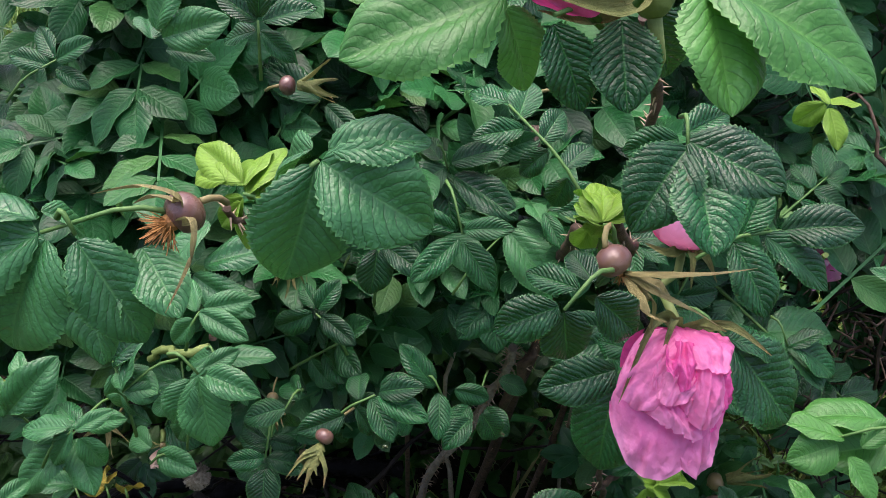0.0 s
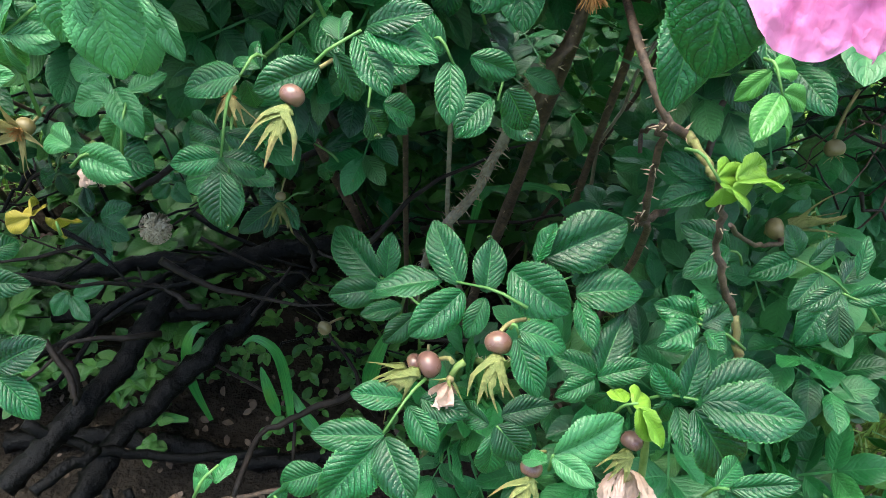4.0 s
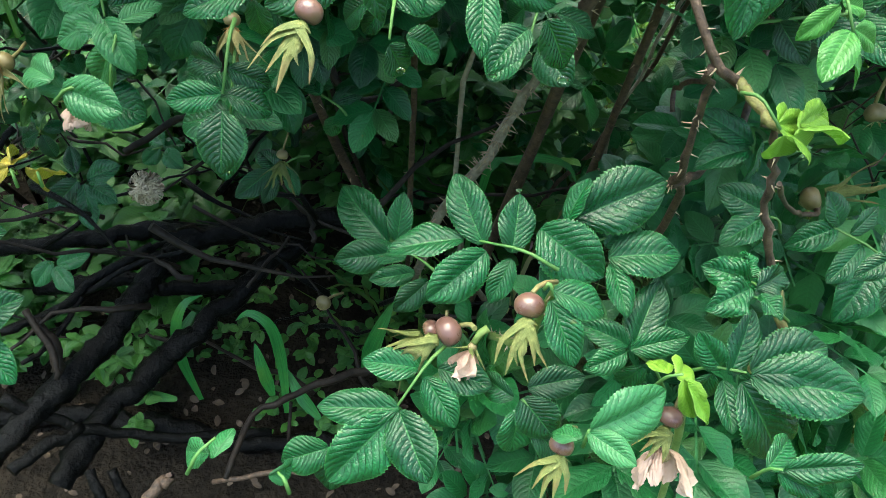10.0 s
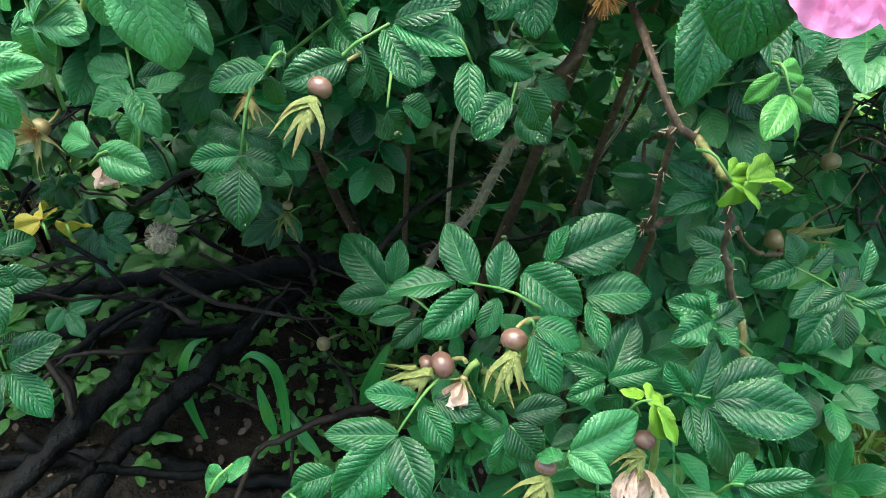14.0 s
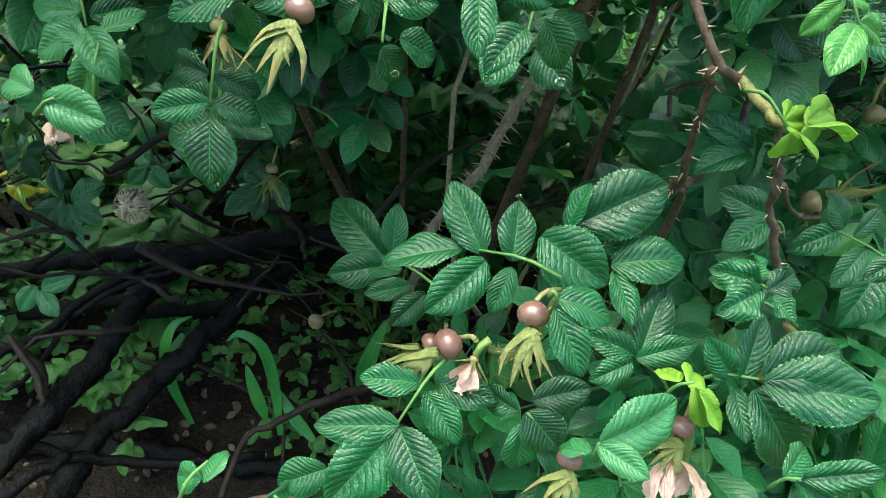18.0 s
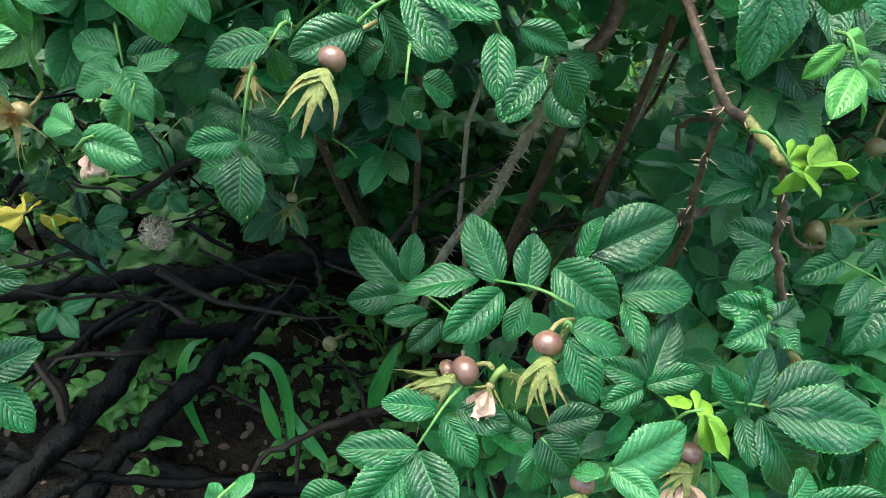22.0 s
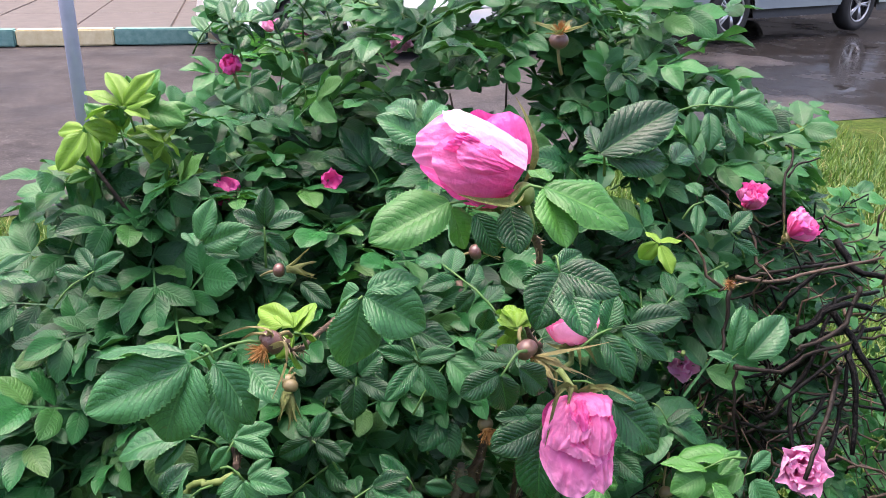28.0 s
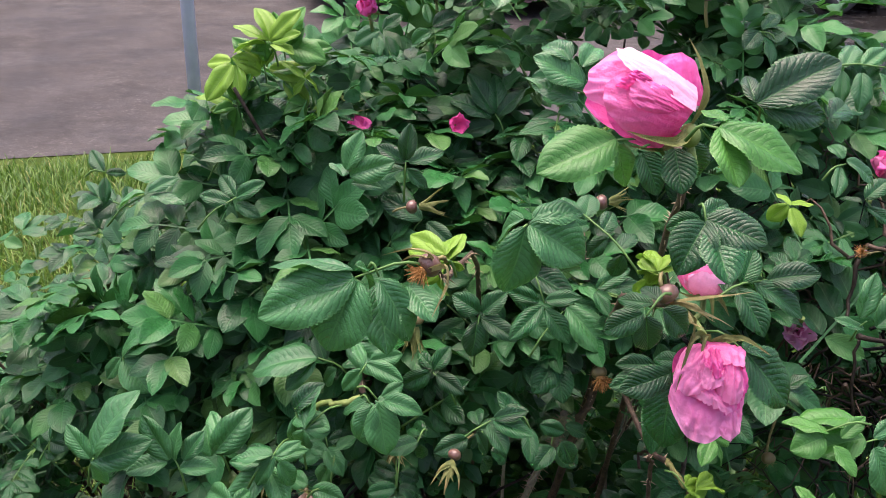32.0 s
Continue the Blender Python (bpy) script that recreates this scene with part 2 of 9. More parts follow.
HIP = skin_material("hip_brown_mauve", (0.080, 0.038, 0.032), (0.155, 0.080, 0.064), 0.30, 70, 0.25, 0.15, (0.20, 0.15, 0.06))
HIP_GREEN = skin_material("hip_olive", (0.10, 0.085, 0.035), (0.19, 0.15, 0.065), 0.45)


def sepal_material(name, deep, light, rust):
    """A downy sepal: streaks along its length, blotches, a rusty thin end."""
    n = Nodes(name)
    u, v = n.uv()
    streak = n.noise(1.0, 4, vec=n_scale(n, u, v))
    c = n.mix(n.span(n.m("ADD", n.m("MULTIPLY", streak, 0.7), n.m("MULTIPLY", n.noise(210, 4, 0.65), 0.4)), 0.36, 0.72), deep, light)
    c = n.mix(n.span(n.noise(70, 4), 0.52, 0.70, 0, 0.55), c, deep)
    c = n.mix(n.m("MULTIPLY", n.span(u, 0.55, 1.0), n.span(n.noise(120, 3), 0.40, 0.62, 0, 0.75)), c, rust)
    h = n.m("ADD", n.m("MULTIPLY", streak, 0.6), n.noise(320, 3))
    return n.done(c, 0.62, n.bump(h, 0.9, 0.0016), thin=0.18, thin_color=light)


SEPAL = sepal_material("sepal_yellow_green", (0.050, 0.090, 0.018), (0.25, 0.27, 0.080), (0.26, 0.13, 0.06))
SEPAL_DRY = sepal_material("sepal_dry_straw", (0.13, 0.115, 0.035), (0.38, 0.34, 0.14), (0.26, 0.15, 0.07))
TUFT = skin_material("stamen_rust", (0.22, 0.085, 0.02), (0.42, 0.21, 0.06), 0.7, 300, 0.6)
TUFT_GREY = skin_material("seed_head_beige", (0.26, 0.19, 0.12), (0.62, 0.55, 0.42), 0.8, 300, 0.6)


def ground_material():
    n = Nodes("soil_and_turf")
    big, small = n.noise(1.3, 5, 0.6), n.noise(26, 6, 0.7)
    turf = n.mix(n.span(small, 0.3, 0.7), (0.022, 0.050, 0.010), (0.085, 0.130, 0.026))
    turf = n.mix(n.span(n.noise(4.5, 4), 0.52, 0.68, 0, 0.3), turf, (0.14, 0.13, 0.05))
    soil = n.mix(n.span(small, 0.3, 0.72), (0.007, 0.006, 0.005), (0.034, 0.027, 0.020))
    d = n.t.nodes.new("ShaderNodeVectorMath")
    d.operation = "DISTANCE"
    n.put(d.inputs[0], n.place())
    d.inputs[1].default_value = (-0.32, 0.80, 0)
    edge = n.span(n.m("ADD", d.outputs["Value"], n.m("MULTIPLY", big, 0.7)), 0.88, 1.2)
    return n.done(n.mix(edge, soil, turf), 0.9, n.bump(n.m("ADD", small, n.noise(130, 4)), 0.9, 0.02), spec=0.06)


def asphalt_material():
    n = Nodes("wet_asphalt")
    g = n.noise(260, 3, 0.7)
    c = n.mix(n.span(g, 0.35, 0.7), (0.016, 0.015, 0.015), (0.08, 0.072, 0.070))
    patch = n.noise(0.55, 4, 0.6)
    c = n.mix(n.span(patch, 0.46, 0.60, 0, 0.75), c, (0.028, 0.026, 0.028))
    c = n.mix(n.span(n.noise(7, 4, 0.7), 0.35, 0.7, 0, 0.5), c, (0.065, 0.057, 0.053))
    stones = n.m("MAXIMUM", n.span(n.voronoi(30), 0.0, 0.22, 1.0, 0.0), n.span(n.noise(60, 3), 0.58, 0.68))
    c = n.mix(n.m("MULTIPLY", stones, 0.34), c, (0.24, 0.225, 0.21))
    pos = n.t.nodes.new("ShaderNodeSeparateXYZ")
    n.t.links.new(n.place(), pos.inputs[0])
    wet = n.m("MULTIPLY", n.span(n.m("ADD", n.noise(0.7, 3), n.m("MULTIPLY", pos.outputs[0], 0.05)), 0.58, 0.68), n.span(pos.outputs[0], 1.6, 2.8))
    c = n.mix(n.span(n.noise(2.1, 5, 0.7), 0.42, 0.62, 0.0, 0.7), c, (0.02, 0.019, 0.02))
    r = n.m("SUBTRACT", n.span(n.noise(1.4, 5, 0.7), 0.35, 0.65, 0.42, 0.85), n.m("MULTIPLY", wet, 0.50), clamp=True)
    dry = n.m("SUBTRACT", 1.0, wet)
    nb = n.bump(n.m("MULTIPLY", g, dry), 0.5, 0.004)
    return n.done(n.mix(wet, c, (0.022, 0.021, 0.021)), r, nb, spec=0.17)


def plain_material(name, a, b, scale, rough, relief=0.2, metal=0.0, coat=0.0, depth=0.002):
    n = Nodes(name)
    g = n.noise(scale, 5, 0.6)
    c = n.mix(n.span(g, 0.3, 0.7), a, b)
    c = n.mix(n.m("MULTIPLY", n.chance(), 0.25), c, a)
    return n.done(c, rough, n.bump(g, relief, depth), metal=metal, coat=coat)


GROUND, ASPHALT = ground_material(), asphalt_material()
SLAB = plain_material("pavement_slab_brownish", (0.062, 0.054, 0.046), (0.110, 0.094, 0.080), 6, 0.6, 0.3)
KERB_YELLOW = plain_material("kerb_yellow_paint", (0.60, 0.50, 0.28), (0.76, 0.68, 0.46), 14, 0.7, 0.4)
KERB_GREEN = plain_material("kerb_green_paint", (0.08, 0.22, 0.20), (0.20, 0.36, 0.33), 14, 0.7, 0.4)
POLE = plain_material("pole_light_grey_paint", (0.44, 0.44, 0.60), (0.58, 0.57, 0.74), 12, 0.45, 0.15)
PAINT_WHITE = plain_material("car_white_paint", (0.72, 0.72, 0.70), (0.82, 0.82, 0.80), 3, 0.3, 0.02, coat=0.6)
PAINT_GREY = plain_material("car_grey_paint", (0.10, 0.125, 0.13), (0.14, 0.165, 0.17), 3, 0.35, 0.02, metal=0.3, coat=0.6)
PLASTIC = plain_material("car_black_plastic", (0.012, 0.012, 0.013), (0.03, 0.03, 0.032), 40, 0.55)
RUBBER = plain_material("tyre_rubber", (0.012, 0.012, 0.012), (0.03, 0.03, 0.03), 60, 0.75)
ALLOY = plain_material("wheel_alloy", (0.50, 0.51, 0.53), (0.68, 0.69, 0.70), 20, 0.3, 0.05, metal=0.9)
WINDOW = plain_material("car_window_dark", (0.01, 0.012, 0.014), (0.02, 0.022, 0.025), 4, 0.08, 0.0, coat=0.5)
LAMP_RED = plain_material("tail_lamp_red", (0.30, 0.01, 0.01), (0.45, 0.03, 0.02), 10, 0.2, 0.0, coat=0.6)
PLATE = plain_material("number_plate_white", (0.70, 0.70, 0.68), (0.78, 0.78, 0.76), 8, 0.4, 0.0)
DARK_BAR = plain_material("plate_bar_dark", (0.03, 0.03, 0.03), (0.05, 0.05, 0.05), 8, 0.5, 0.0)


def grass_material():
    n = Nodes("grass_blades")
    k = n.chance(True)
    c = n.mix(k, (0.030, 0.11, 0.014), (0.14, 0.26, 0.035))
    c = n.mix(n.span(k, 0.93, 0.96), c, (0.30, 0.30, 0.10))
    return n.done(c, 0.5, None, thin=0.25, thin_color=c)


GRASS = grass_material()
LITTER = petal_material("fallen_petal", (0.72, 0.30, 0.45), (0.85, 0.55, 0.65), (0.6, 0.35, 0.35), island=True)
DEBRIS = plain_material("dead_leaf_litter", (0.03, 0.020, 0.014), (0.10, 0.068, 0.042), 60, 0.8, 0.4)

# ---- building helpers ----
rng = random.Random(11)
V = Vector


def part(name, me, material, parent=None, label="", m=None):
    """Link a bmesh or mesh as one object under a thing or a part; m is its place within the parent."""
    if isinstance(me, bmesh.types.BMesh):
        bm, me = me, bpy.data.meshes.new(name)
        bm.to_mesh(me)
        bm.free()
    if material and not me.materials:
        me.materials.append(material)
    ob = new(name, me)
    if parent:
        ob.parent = parent
    if m is not None:
        ob.matrix_basis = m
    if label:
        ob["label"] = label
    return ob


def smooth(me):
    me.polygons.foreach_set("use_smooth", np.ones(len(me.polygons), dtype=bool))
    return me


def sheet(name, verts, faces, uvs, material):
    """A mesh from arrays: verts (n,3), quads (m,4), uvs per vertex (n,2)."""
    verts, faces, uvs = np.asarray(verts, np.float32), np.asarray(faces, np.int32), np.asarray(uvs, np.float32)
    me = bpy.data.meshes.new(name)
    me.vertices.add(len(verts)), me.loops.add(faces.size), me.polygons.add(len(faces))
    me.vertices.foreach_set("co", verts.ravel())
    me.loops.foreach_set("vertex_index", faces.ravel())
    me.polygons.foreach_set("loop_start", np.arange(0, faces.size, 4, dtype=np.int32))
    me.update(calc_edges=True)
    me.uv_layers.new(name="UVMap").data.foreach_set("uv", uvs[faces.ravel()].ravel())
    me.materials.append(material)
    return smooth(me)


def grid_faces(nu, nv):
    i = np.arange(nu)[:, None] * (nv + 1) + np.arange(nv)[None, :]
    return np.stack([i, i + nv + 1, i + nv + 2, i + 1], -1).reshape(-1, 4)


def leaflet_arrays(seed, nu=22, half=3, wide=0.31, teeth=0.035, fold=0.22, curl=0.12, wave=0.02, puff=0.14, quilt=0.0):
    """A rugose leaflet of length 1 along x, face up: ovate, toothed, folded along its rib, with a drooping tip."""
    r = random.Random(seed)
    us = np.linspace(0, 1, nu + 1)
    out = np.power(np.sin(np.pi * np.power(us, 0.92)), 0.60) * (1 - 0.22 * us ** 4)
    out[0], out[-1] = 0.03, 0.012
    vs = np.linspace(-1, 1, 2 * half + 1)
    U, W = np.meshgrid(us, vs, indexing="ij")
    edge = np.ones_like(U)
    saw = (np.arange(nu + 1) % 2) * teeth
    edge[:, 0] += saw * 2.2 - teeth
    edge[:, -1] += saw * 2.2 - teeth
    bend = r.uniform(-0.06, 0.06)
    y = W * out[:, None] * wide * edge + bend * U * (1 - U)
    x = U + 0.03 * np.abs(W) * np.sin(np.pi * U) - np.where(np.abs(W) > 0.99, saw[:, None] * 0.4, 0)
    f = fold * r.uniform(0.6, 1.4)
    z = f * np.abs(W) * out[:, None] * wide - curl * r.uniform(0.4, 1.8) * U ** 2 + curl * 0.35 * U
    ph, ph2 = r.uniform(0, 6.3), r.uniform(0, 6.3)
    z += wave * W ** 2 * np.sin(U * 11 + ph + np.sign(W) * ph2) * out[:, None]
    z -= 0.10 * np.abs(W) ** 3 * out[:, None] * wide * r.uniform(0.3, 2.2)
    z += puff * np.sin(np.pi * np.clip(np.abs(W), 0, 1)) * out[:, None] * wide * r.uniform(0.7, 1.3)
    if quilt:
        z += quilt * np.abs(np.sin(np.pi * (10.0 * U - 2.9 * np.abs(W) ** 1.2 + 0.37))) ** 0.6 * np.minimum(np.abs(W) * 3, 1) * out[:, None]
    co = np.stack([x, y, z], -1).reshape(-1, 3)
    uv = np.stack([U, W * 0.5 + 0.5], -1).reshape(-1, 2)
    return co, grid_faces(nu, 2 * half), uv


LEAFLETS = {}
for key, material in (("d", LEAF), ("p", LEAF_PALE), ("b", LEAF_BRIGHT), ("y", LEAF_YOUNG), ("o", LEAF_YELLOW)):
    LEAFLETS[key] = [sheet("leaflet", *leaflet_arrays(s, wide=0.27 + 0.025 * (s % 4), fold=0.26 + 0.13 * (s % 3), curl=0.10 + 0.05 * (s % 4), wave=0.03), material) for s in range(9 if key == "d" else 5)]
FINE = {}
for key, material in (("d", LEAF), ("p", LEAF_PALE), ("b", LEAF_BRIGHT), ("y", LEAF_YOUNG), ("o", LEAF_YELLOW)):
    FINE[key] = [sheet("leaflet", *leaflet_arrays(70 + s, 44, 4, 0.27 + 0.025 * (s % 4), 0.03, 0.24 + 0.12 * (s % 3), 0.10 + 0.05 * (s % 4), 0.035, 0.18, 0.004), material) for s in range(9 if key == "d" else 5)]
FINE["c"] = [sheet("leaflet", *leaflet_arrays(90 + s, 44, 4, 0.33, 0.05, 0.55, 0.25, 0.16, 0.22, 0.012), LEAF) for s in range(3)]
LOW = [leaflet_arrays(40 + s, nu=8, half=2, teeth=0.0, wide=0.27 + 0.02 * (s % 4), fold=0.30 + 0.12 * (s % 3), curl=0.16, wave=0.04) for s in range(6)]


def tube(bm, pts, r0, r1, sides=7, wob=0.0, r=None, end=True):
    """A tapering tube along points, added to a bmesh."""
    pts = [V(p) for p in pts]
    rings, n = [], len(pts)
    ref = V((0.31, 0.22, 0.93))
    for i, p in enumerate(pts):
        d = (pts[min(i + 1, n - 1)] - pts[max(i - 1, 0)]).normalized()
        a = d.cross(ref)
        a = (a if a.length > 1e-3 else d.cross(V((1, 0, 0)))).normalized()
        b = d.cross(a)
        rad = r0 + (r1 - r0) * i / max(n - 1, 1)
        if wob and r:
            rad *= 1 + r.uniform(-wob, wob)
        rings.append([bm.verts.new(p + (a * math.cos(q) + b * math.sin(q)) * rad) for q in (2 * math.pi * k / sides for k in range(sides))])
    for s, t in zip(rings, rings[1:]):
        for k in range(sides):
            f = bm.faces.new((s[k], s[(k + 1) % sides], t[(k + 1) % sides], t[k]))
            f.smooth = True
    if end:
        bm.faces.new(rings[0][::-1]), bm.faces.new(rings[-1])


def arc(a, b, lift=(0, 0, 0), n=8, jig=0.0, r=rng):
    """Points from a to b, bowed by lift, a little uneven."""
    a, b, lift = V(a), V(b), V(lift)
    out = []
    for i in range(n + 1):
        t = i / n
        p = a.lerp(b, t) + lift * (4 * t * (1 - t))
        if jig and 0 < i < n:
            p += V((r.uniform(-jig, jig), r.uniform(-jig, jig), r.uniform(-jig, jig)))
        out.append(p)
    return out


# leaf plans: number of leaflets -> (start of the last leaflet, its length, pairs of (place, length, angle))
PLANS = {
    3: (0.50, 0.50, ((0.48, 0.46, 62),)),
    5: (0.60, 0.40, ((0.32, 0.33, 66), (0.57, 0.39, 56))),
    7: (0.66, 0.34, ((0.27, 0.28, 72), (0.45, 0.33, 64), (0.63, 0.34, 54))),
    9: (0.71, 0.29, ((0.22, 0.22, 76), (0.37, 0.27, 70), (0.53, 0.30, 62), (0.69, 0.30, 52))),
}


def sag(x, droop):
    return V((x, 0, -droop * x * x + droop * 0.3 * x))


RACHES = {}
for count, (start, last, pairs) in PLANS.items():
    for droop in (0.0, 0.18):
        bm = bmesh.new()
        tube(bm, [sag(start * i / 6, droop) for i in range(7)], 0.0135, 0.008, 6)
        for sy in (1, -1):  # stipules at the foot
            a, b, c, d = (bm.verts.new(q) for q in ((0.0, 0.008 * sy, 0), (0.11, 0.008 * sy, 0.0), (0.14, 0.045 * sy, 0.01), (0.05, 0.04 * sy, 0.006)))
            bm.faces.new((a, b, c, d) if sy > 0 else (d, c, b, a))
        me = bpy.data.meshes.new("compound_leaf")
        bm.to_mesh(me), bm.free()
        me.materials.append(RACHIS)
        RACHES[count, droop] = me


def leaf_frame(base, tip, facing):
    """The pose whose x runs from base to tip and whose z leans to facing; its scale is the length."""
    base, tip = V(base), V(tip)
    x = tip - base
    size = x.length
    x.normalize()
    y = V(facing).cross(x).normalized()
    z = x.cross(y)
    return Matrix((x, y, z)).transposed().to_4x4(), base, size


def leaflet_poses(count, droop, r, spread=1.0):
    start, last, pairs = PLANS[count]
    yield sag(start, droop), V((0, 0, 0)), last, r.uniform(-12, 12), r.uniform(-20, 6) - 40 * droop, r.uniform(-14, 14)
    for at, length, angle in pairs:
        for sy in (1, -1):
            yield sag(at, droop), V((0, 0.008 * sy, 0)), length * r.uniform(0.9, 1.1), sy * (angle * spread + r.uniform(-9, 9)), r.uniform(-22, 12), r.uniform(-16, 16) - sy * 6


def leaf(bush, base, tip, facing, count=7, look_key="d", spread=1.0):
    """A compound leaf as a part of a bush: its stalk, with each leaflet under it."""
    r = random.Random(hash((round(base[0] * 9e3), round(base[1] * 9e3), round(tip[2] * 9e3))))
    turn, at, size = leaf_frame(base, tip, facing)
    droop = r.choice((0.0, 0.18))
    ob = part("compound_leaf", RACHES[count, droop], None, bush, "", Matrix.Translation(at - bush.location) @ turn @ Matrix.Scale(size, 4))
    for p, off, length, yaw, pitch, roll in leaflet_poses(count, droop, r, spread):
        me = r.choice(LEAFLETS[look_key])
        m = Matrix.Translation(p + off) @ pose(0, 0, 0, roll, -pitch, yaw) @ Matrix.Diagonal((length, length * r.uniform(0.92, 1.12), length, 1))
        part("leaflet", me, None, ob, "", m)
    return ob


class Mass:
    """Many leaves in one mesh."""

    def __init__(self):
        self.v, self.f, self.t, self.n = [], [], [], 0

    def add(self, arrays, m):
        co, fa, uv = arrays
        a = np.array(m)
        self.v.append(co @ a[:3, :3].T + a[:3, 3]), self.f.append(fa + self.n), self.t.append(uv)
        self.n += len(co)

    def leaf(self, base, tip, facing, count, r):
        turn, at, size = leaf_frame(base, tip, facing)
        m0 = Matrix.Translation(at) @ turn @ Matrix.Scale(size, 4)
        self.add(STALK, m0)
        for p, off, length, yaw, pitch, roll in leaflet_poses(count, 0.1, r):
            self.add(r.choice(LOW), m0 @ Matrix.Translation(p + off) @ pose(0, 0, 0, roll, -pitch, yaw) @ Matrix.Scale(length, 4))

    def mesh(self, name, material):
        return sheet(name, np.concatenate(self.v), np.concatenate(self.f), np.concatenate(self.t), material)


STALK = (np.array([[0, -0.01, 0], [0, 0.01, 0], [0.66, 0.007, -0.02], [0.66, -0.007, -0.02]]), np.array([[0, 1, 2, 3]]), np.array([[0.5, 0.5]] * 4))


def aim(d, up=(0, 0, 1)):
    """A turn whose x points along d and whose z leans to up."""
    x = V(d).normalized()
    y = V(up).cross(x)
    y = (y if y.length > 1e-4 else V((0, 1, 0)).cross(x)).normalized()
    return Matrix((x, y, x.cross(y))).transposed().to_4x4()


def petal_mesh(seed, material, cup=0.5, ruffle=0.10, crumple=0.05, wide=0.62, notch=0.08, n=18):
    """A petal of length 1 along x, hollow side up: narrow claw, broad rounded blade, ruffled rim, fine creases."""
    r = random.Random(seed)
    o = V((r.uniform(0, 50), r.uniform(0, 50), 0))
    U, W = np.meshgrid(np.linspace(0, 1, n + 1), np.linspace(-1, 1, n + 1), indexing="ij")
    w = wide * np.power(np.clip(np.sin(np.pi * (0.05 + 0.62 * U)), 0, 1), 0.8)
    x = U * (1 - 0.46 * np.abs(W) ** 2.0 * U - notch * np.exp(-(W / 0.22) ** 2) * U ** 4)
    y = W * w * (1 - 0.30 * U ** 3)
    z = cup * (0.55 * W ** 2 * w + 0.45 * U ** 2)
    z = z + ruffle * 0.6 * U ** 3 * np.sin(W * r.uniform(5, 8) + r.uniform(0, 6))
    for i in range(n + 1):
        for j in range(n + 1):
            q = V((x[i, j] * 2.0, y[i, j] * 3.2, 0)) + o
            rim = U[i, j] ** 1.5
            z[i, j] += crumple * rim * (noise.noise(q * 1.3) * 1.2 + 0.8 * noise.noise(q * 3.3) + 0.5 * (0.5 - abs(noise.noise(q * 5.5))) + 0.30 * noise.noise(V((q.x * 2, q.y * 9, 4))))
            y[i, j] += crumple * 0.4 * rim * noise.noise(q + V((9, 3, 1)))
            x[i, j] += crumple * 0.5 * rim * noise.noise(q * 1.7 + V((2, 7, 5)))
    return sheet("petal", np.stack([x, y, z], -1).reshape(-1, 3), grid_faces(n, n), np.stack([U, W * 0.5 + 0.5], -1).reshape(-1, 2), material)


PETALS = {}
for key, material in (("pink", PETAL), ("pale", PETAL_PALE), ("hot", PETAL_HOT), ("dead", PETAL_DEAD)):
    PETALS[key, "fresh"] = [petal_mesh(s, material, 0.75, 0.05, 0.035) for s in range(4)]
    PETALS[key, "cup"] = [petal_mesh(60 + s, material, 1.25, 0.04, 0.05, 0.80, 0.04) for s in range(4)]
    PETALS[key, "limp"] = [petal_mesh(20 + s, material, 0.4, 0.16, 0.17) for s in range(5)]


def sepal_mesh(seed, bendy, twist=0.0, wide=0.105, n=12):
    """A long narrow sepal of length 1 with a leafy tip, hollow and curved."""
    r = random.Random(seed)
    us = np.linspace(0, 1, n + 1)
    U, W = np.meshgrid(us, np.linspace(-1, 1, 5), indexing="ij")
    w = wide * (np.power(1 - U, 0.9) * (0.72 + 0.5 * np.sin(np.pi * np.clip(U * 1.6, 0, 1))) + 0.14 * np.exp(-((U - 0.86) / 0.10) ** 2) + 0.05)
    a = bendy * U + r.uniform(-0.5, 0.5) * U ** 3
    x = np.cumsum(np.cos(a), 0) / (n + 1)
    z = np.cumsum(np.sin(a), 0) / (n + 1)
    tw = twist * U * r.uniform(0.5, 1.3)
    y = W * w * np.cos(tw) + 0.04 * np.sin(U * 5 + seed)
    z = z + W * w * np.sin(tw) + 0.6 * W ** 2 * w
    return np.stack([x, y, z], -1).reshape(-1, 3), grid_faces(n, 4), np.stack([U, W * 0.5 + 0.5], -1).reshape(-1, 2)


SEPALS = {}
for key, material in (("green", SEPAL), ("dry", SEPAL_DRY)):
    SEPALS[key] = [sheet("sepal", *sepal_mesh(s, (-0.3, 0.3, -0.5, 0.45, 0.1)[s % 5], (0.3, 0.8, -0.7, 0.4, 1.1)[s % 5]), material) for s in range(5)]


def hip_body(seed, flat=0.86):
    r = random.Random(seed)
    bm = bmesh.new()
    bmesh.ops.create_uvsphere(bm, u_segments=18, v_segments=12, radius=0.5)
    for v in bm.verts:
        v.co.z *= flat
        k = 1 + 0.03 * math.sin(3 * math.atan2(v.co.y, v.co.x) + seed)
        if v.co.z > 0.3:
            v.co.z -= (v.co.z - 0.3) * 0.6
        v.co.x *= k
        v.co.y *= k
    for f in bm.faces:
        f.smooth = True
    me = bpy.data.meshes.new("rose_hip")
    bm.to_mesh(me), bm.free()
    return me


HIPS = {"m": hip_body(1), "g": hip_body(2, 0.92), "s": hip_body(3, 1.0)}
for k_, m_ in (("m", HIP), ("g", HIP_GREEN), ("s", HIP)):
    HIPS[k_].materials.append(m_)


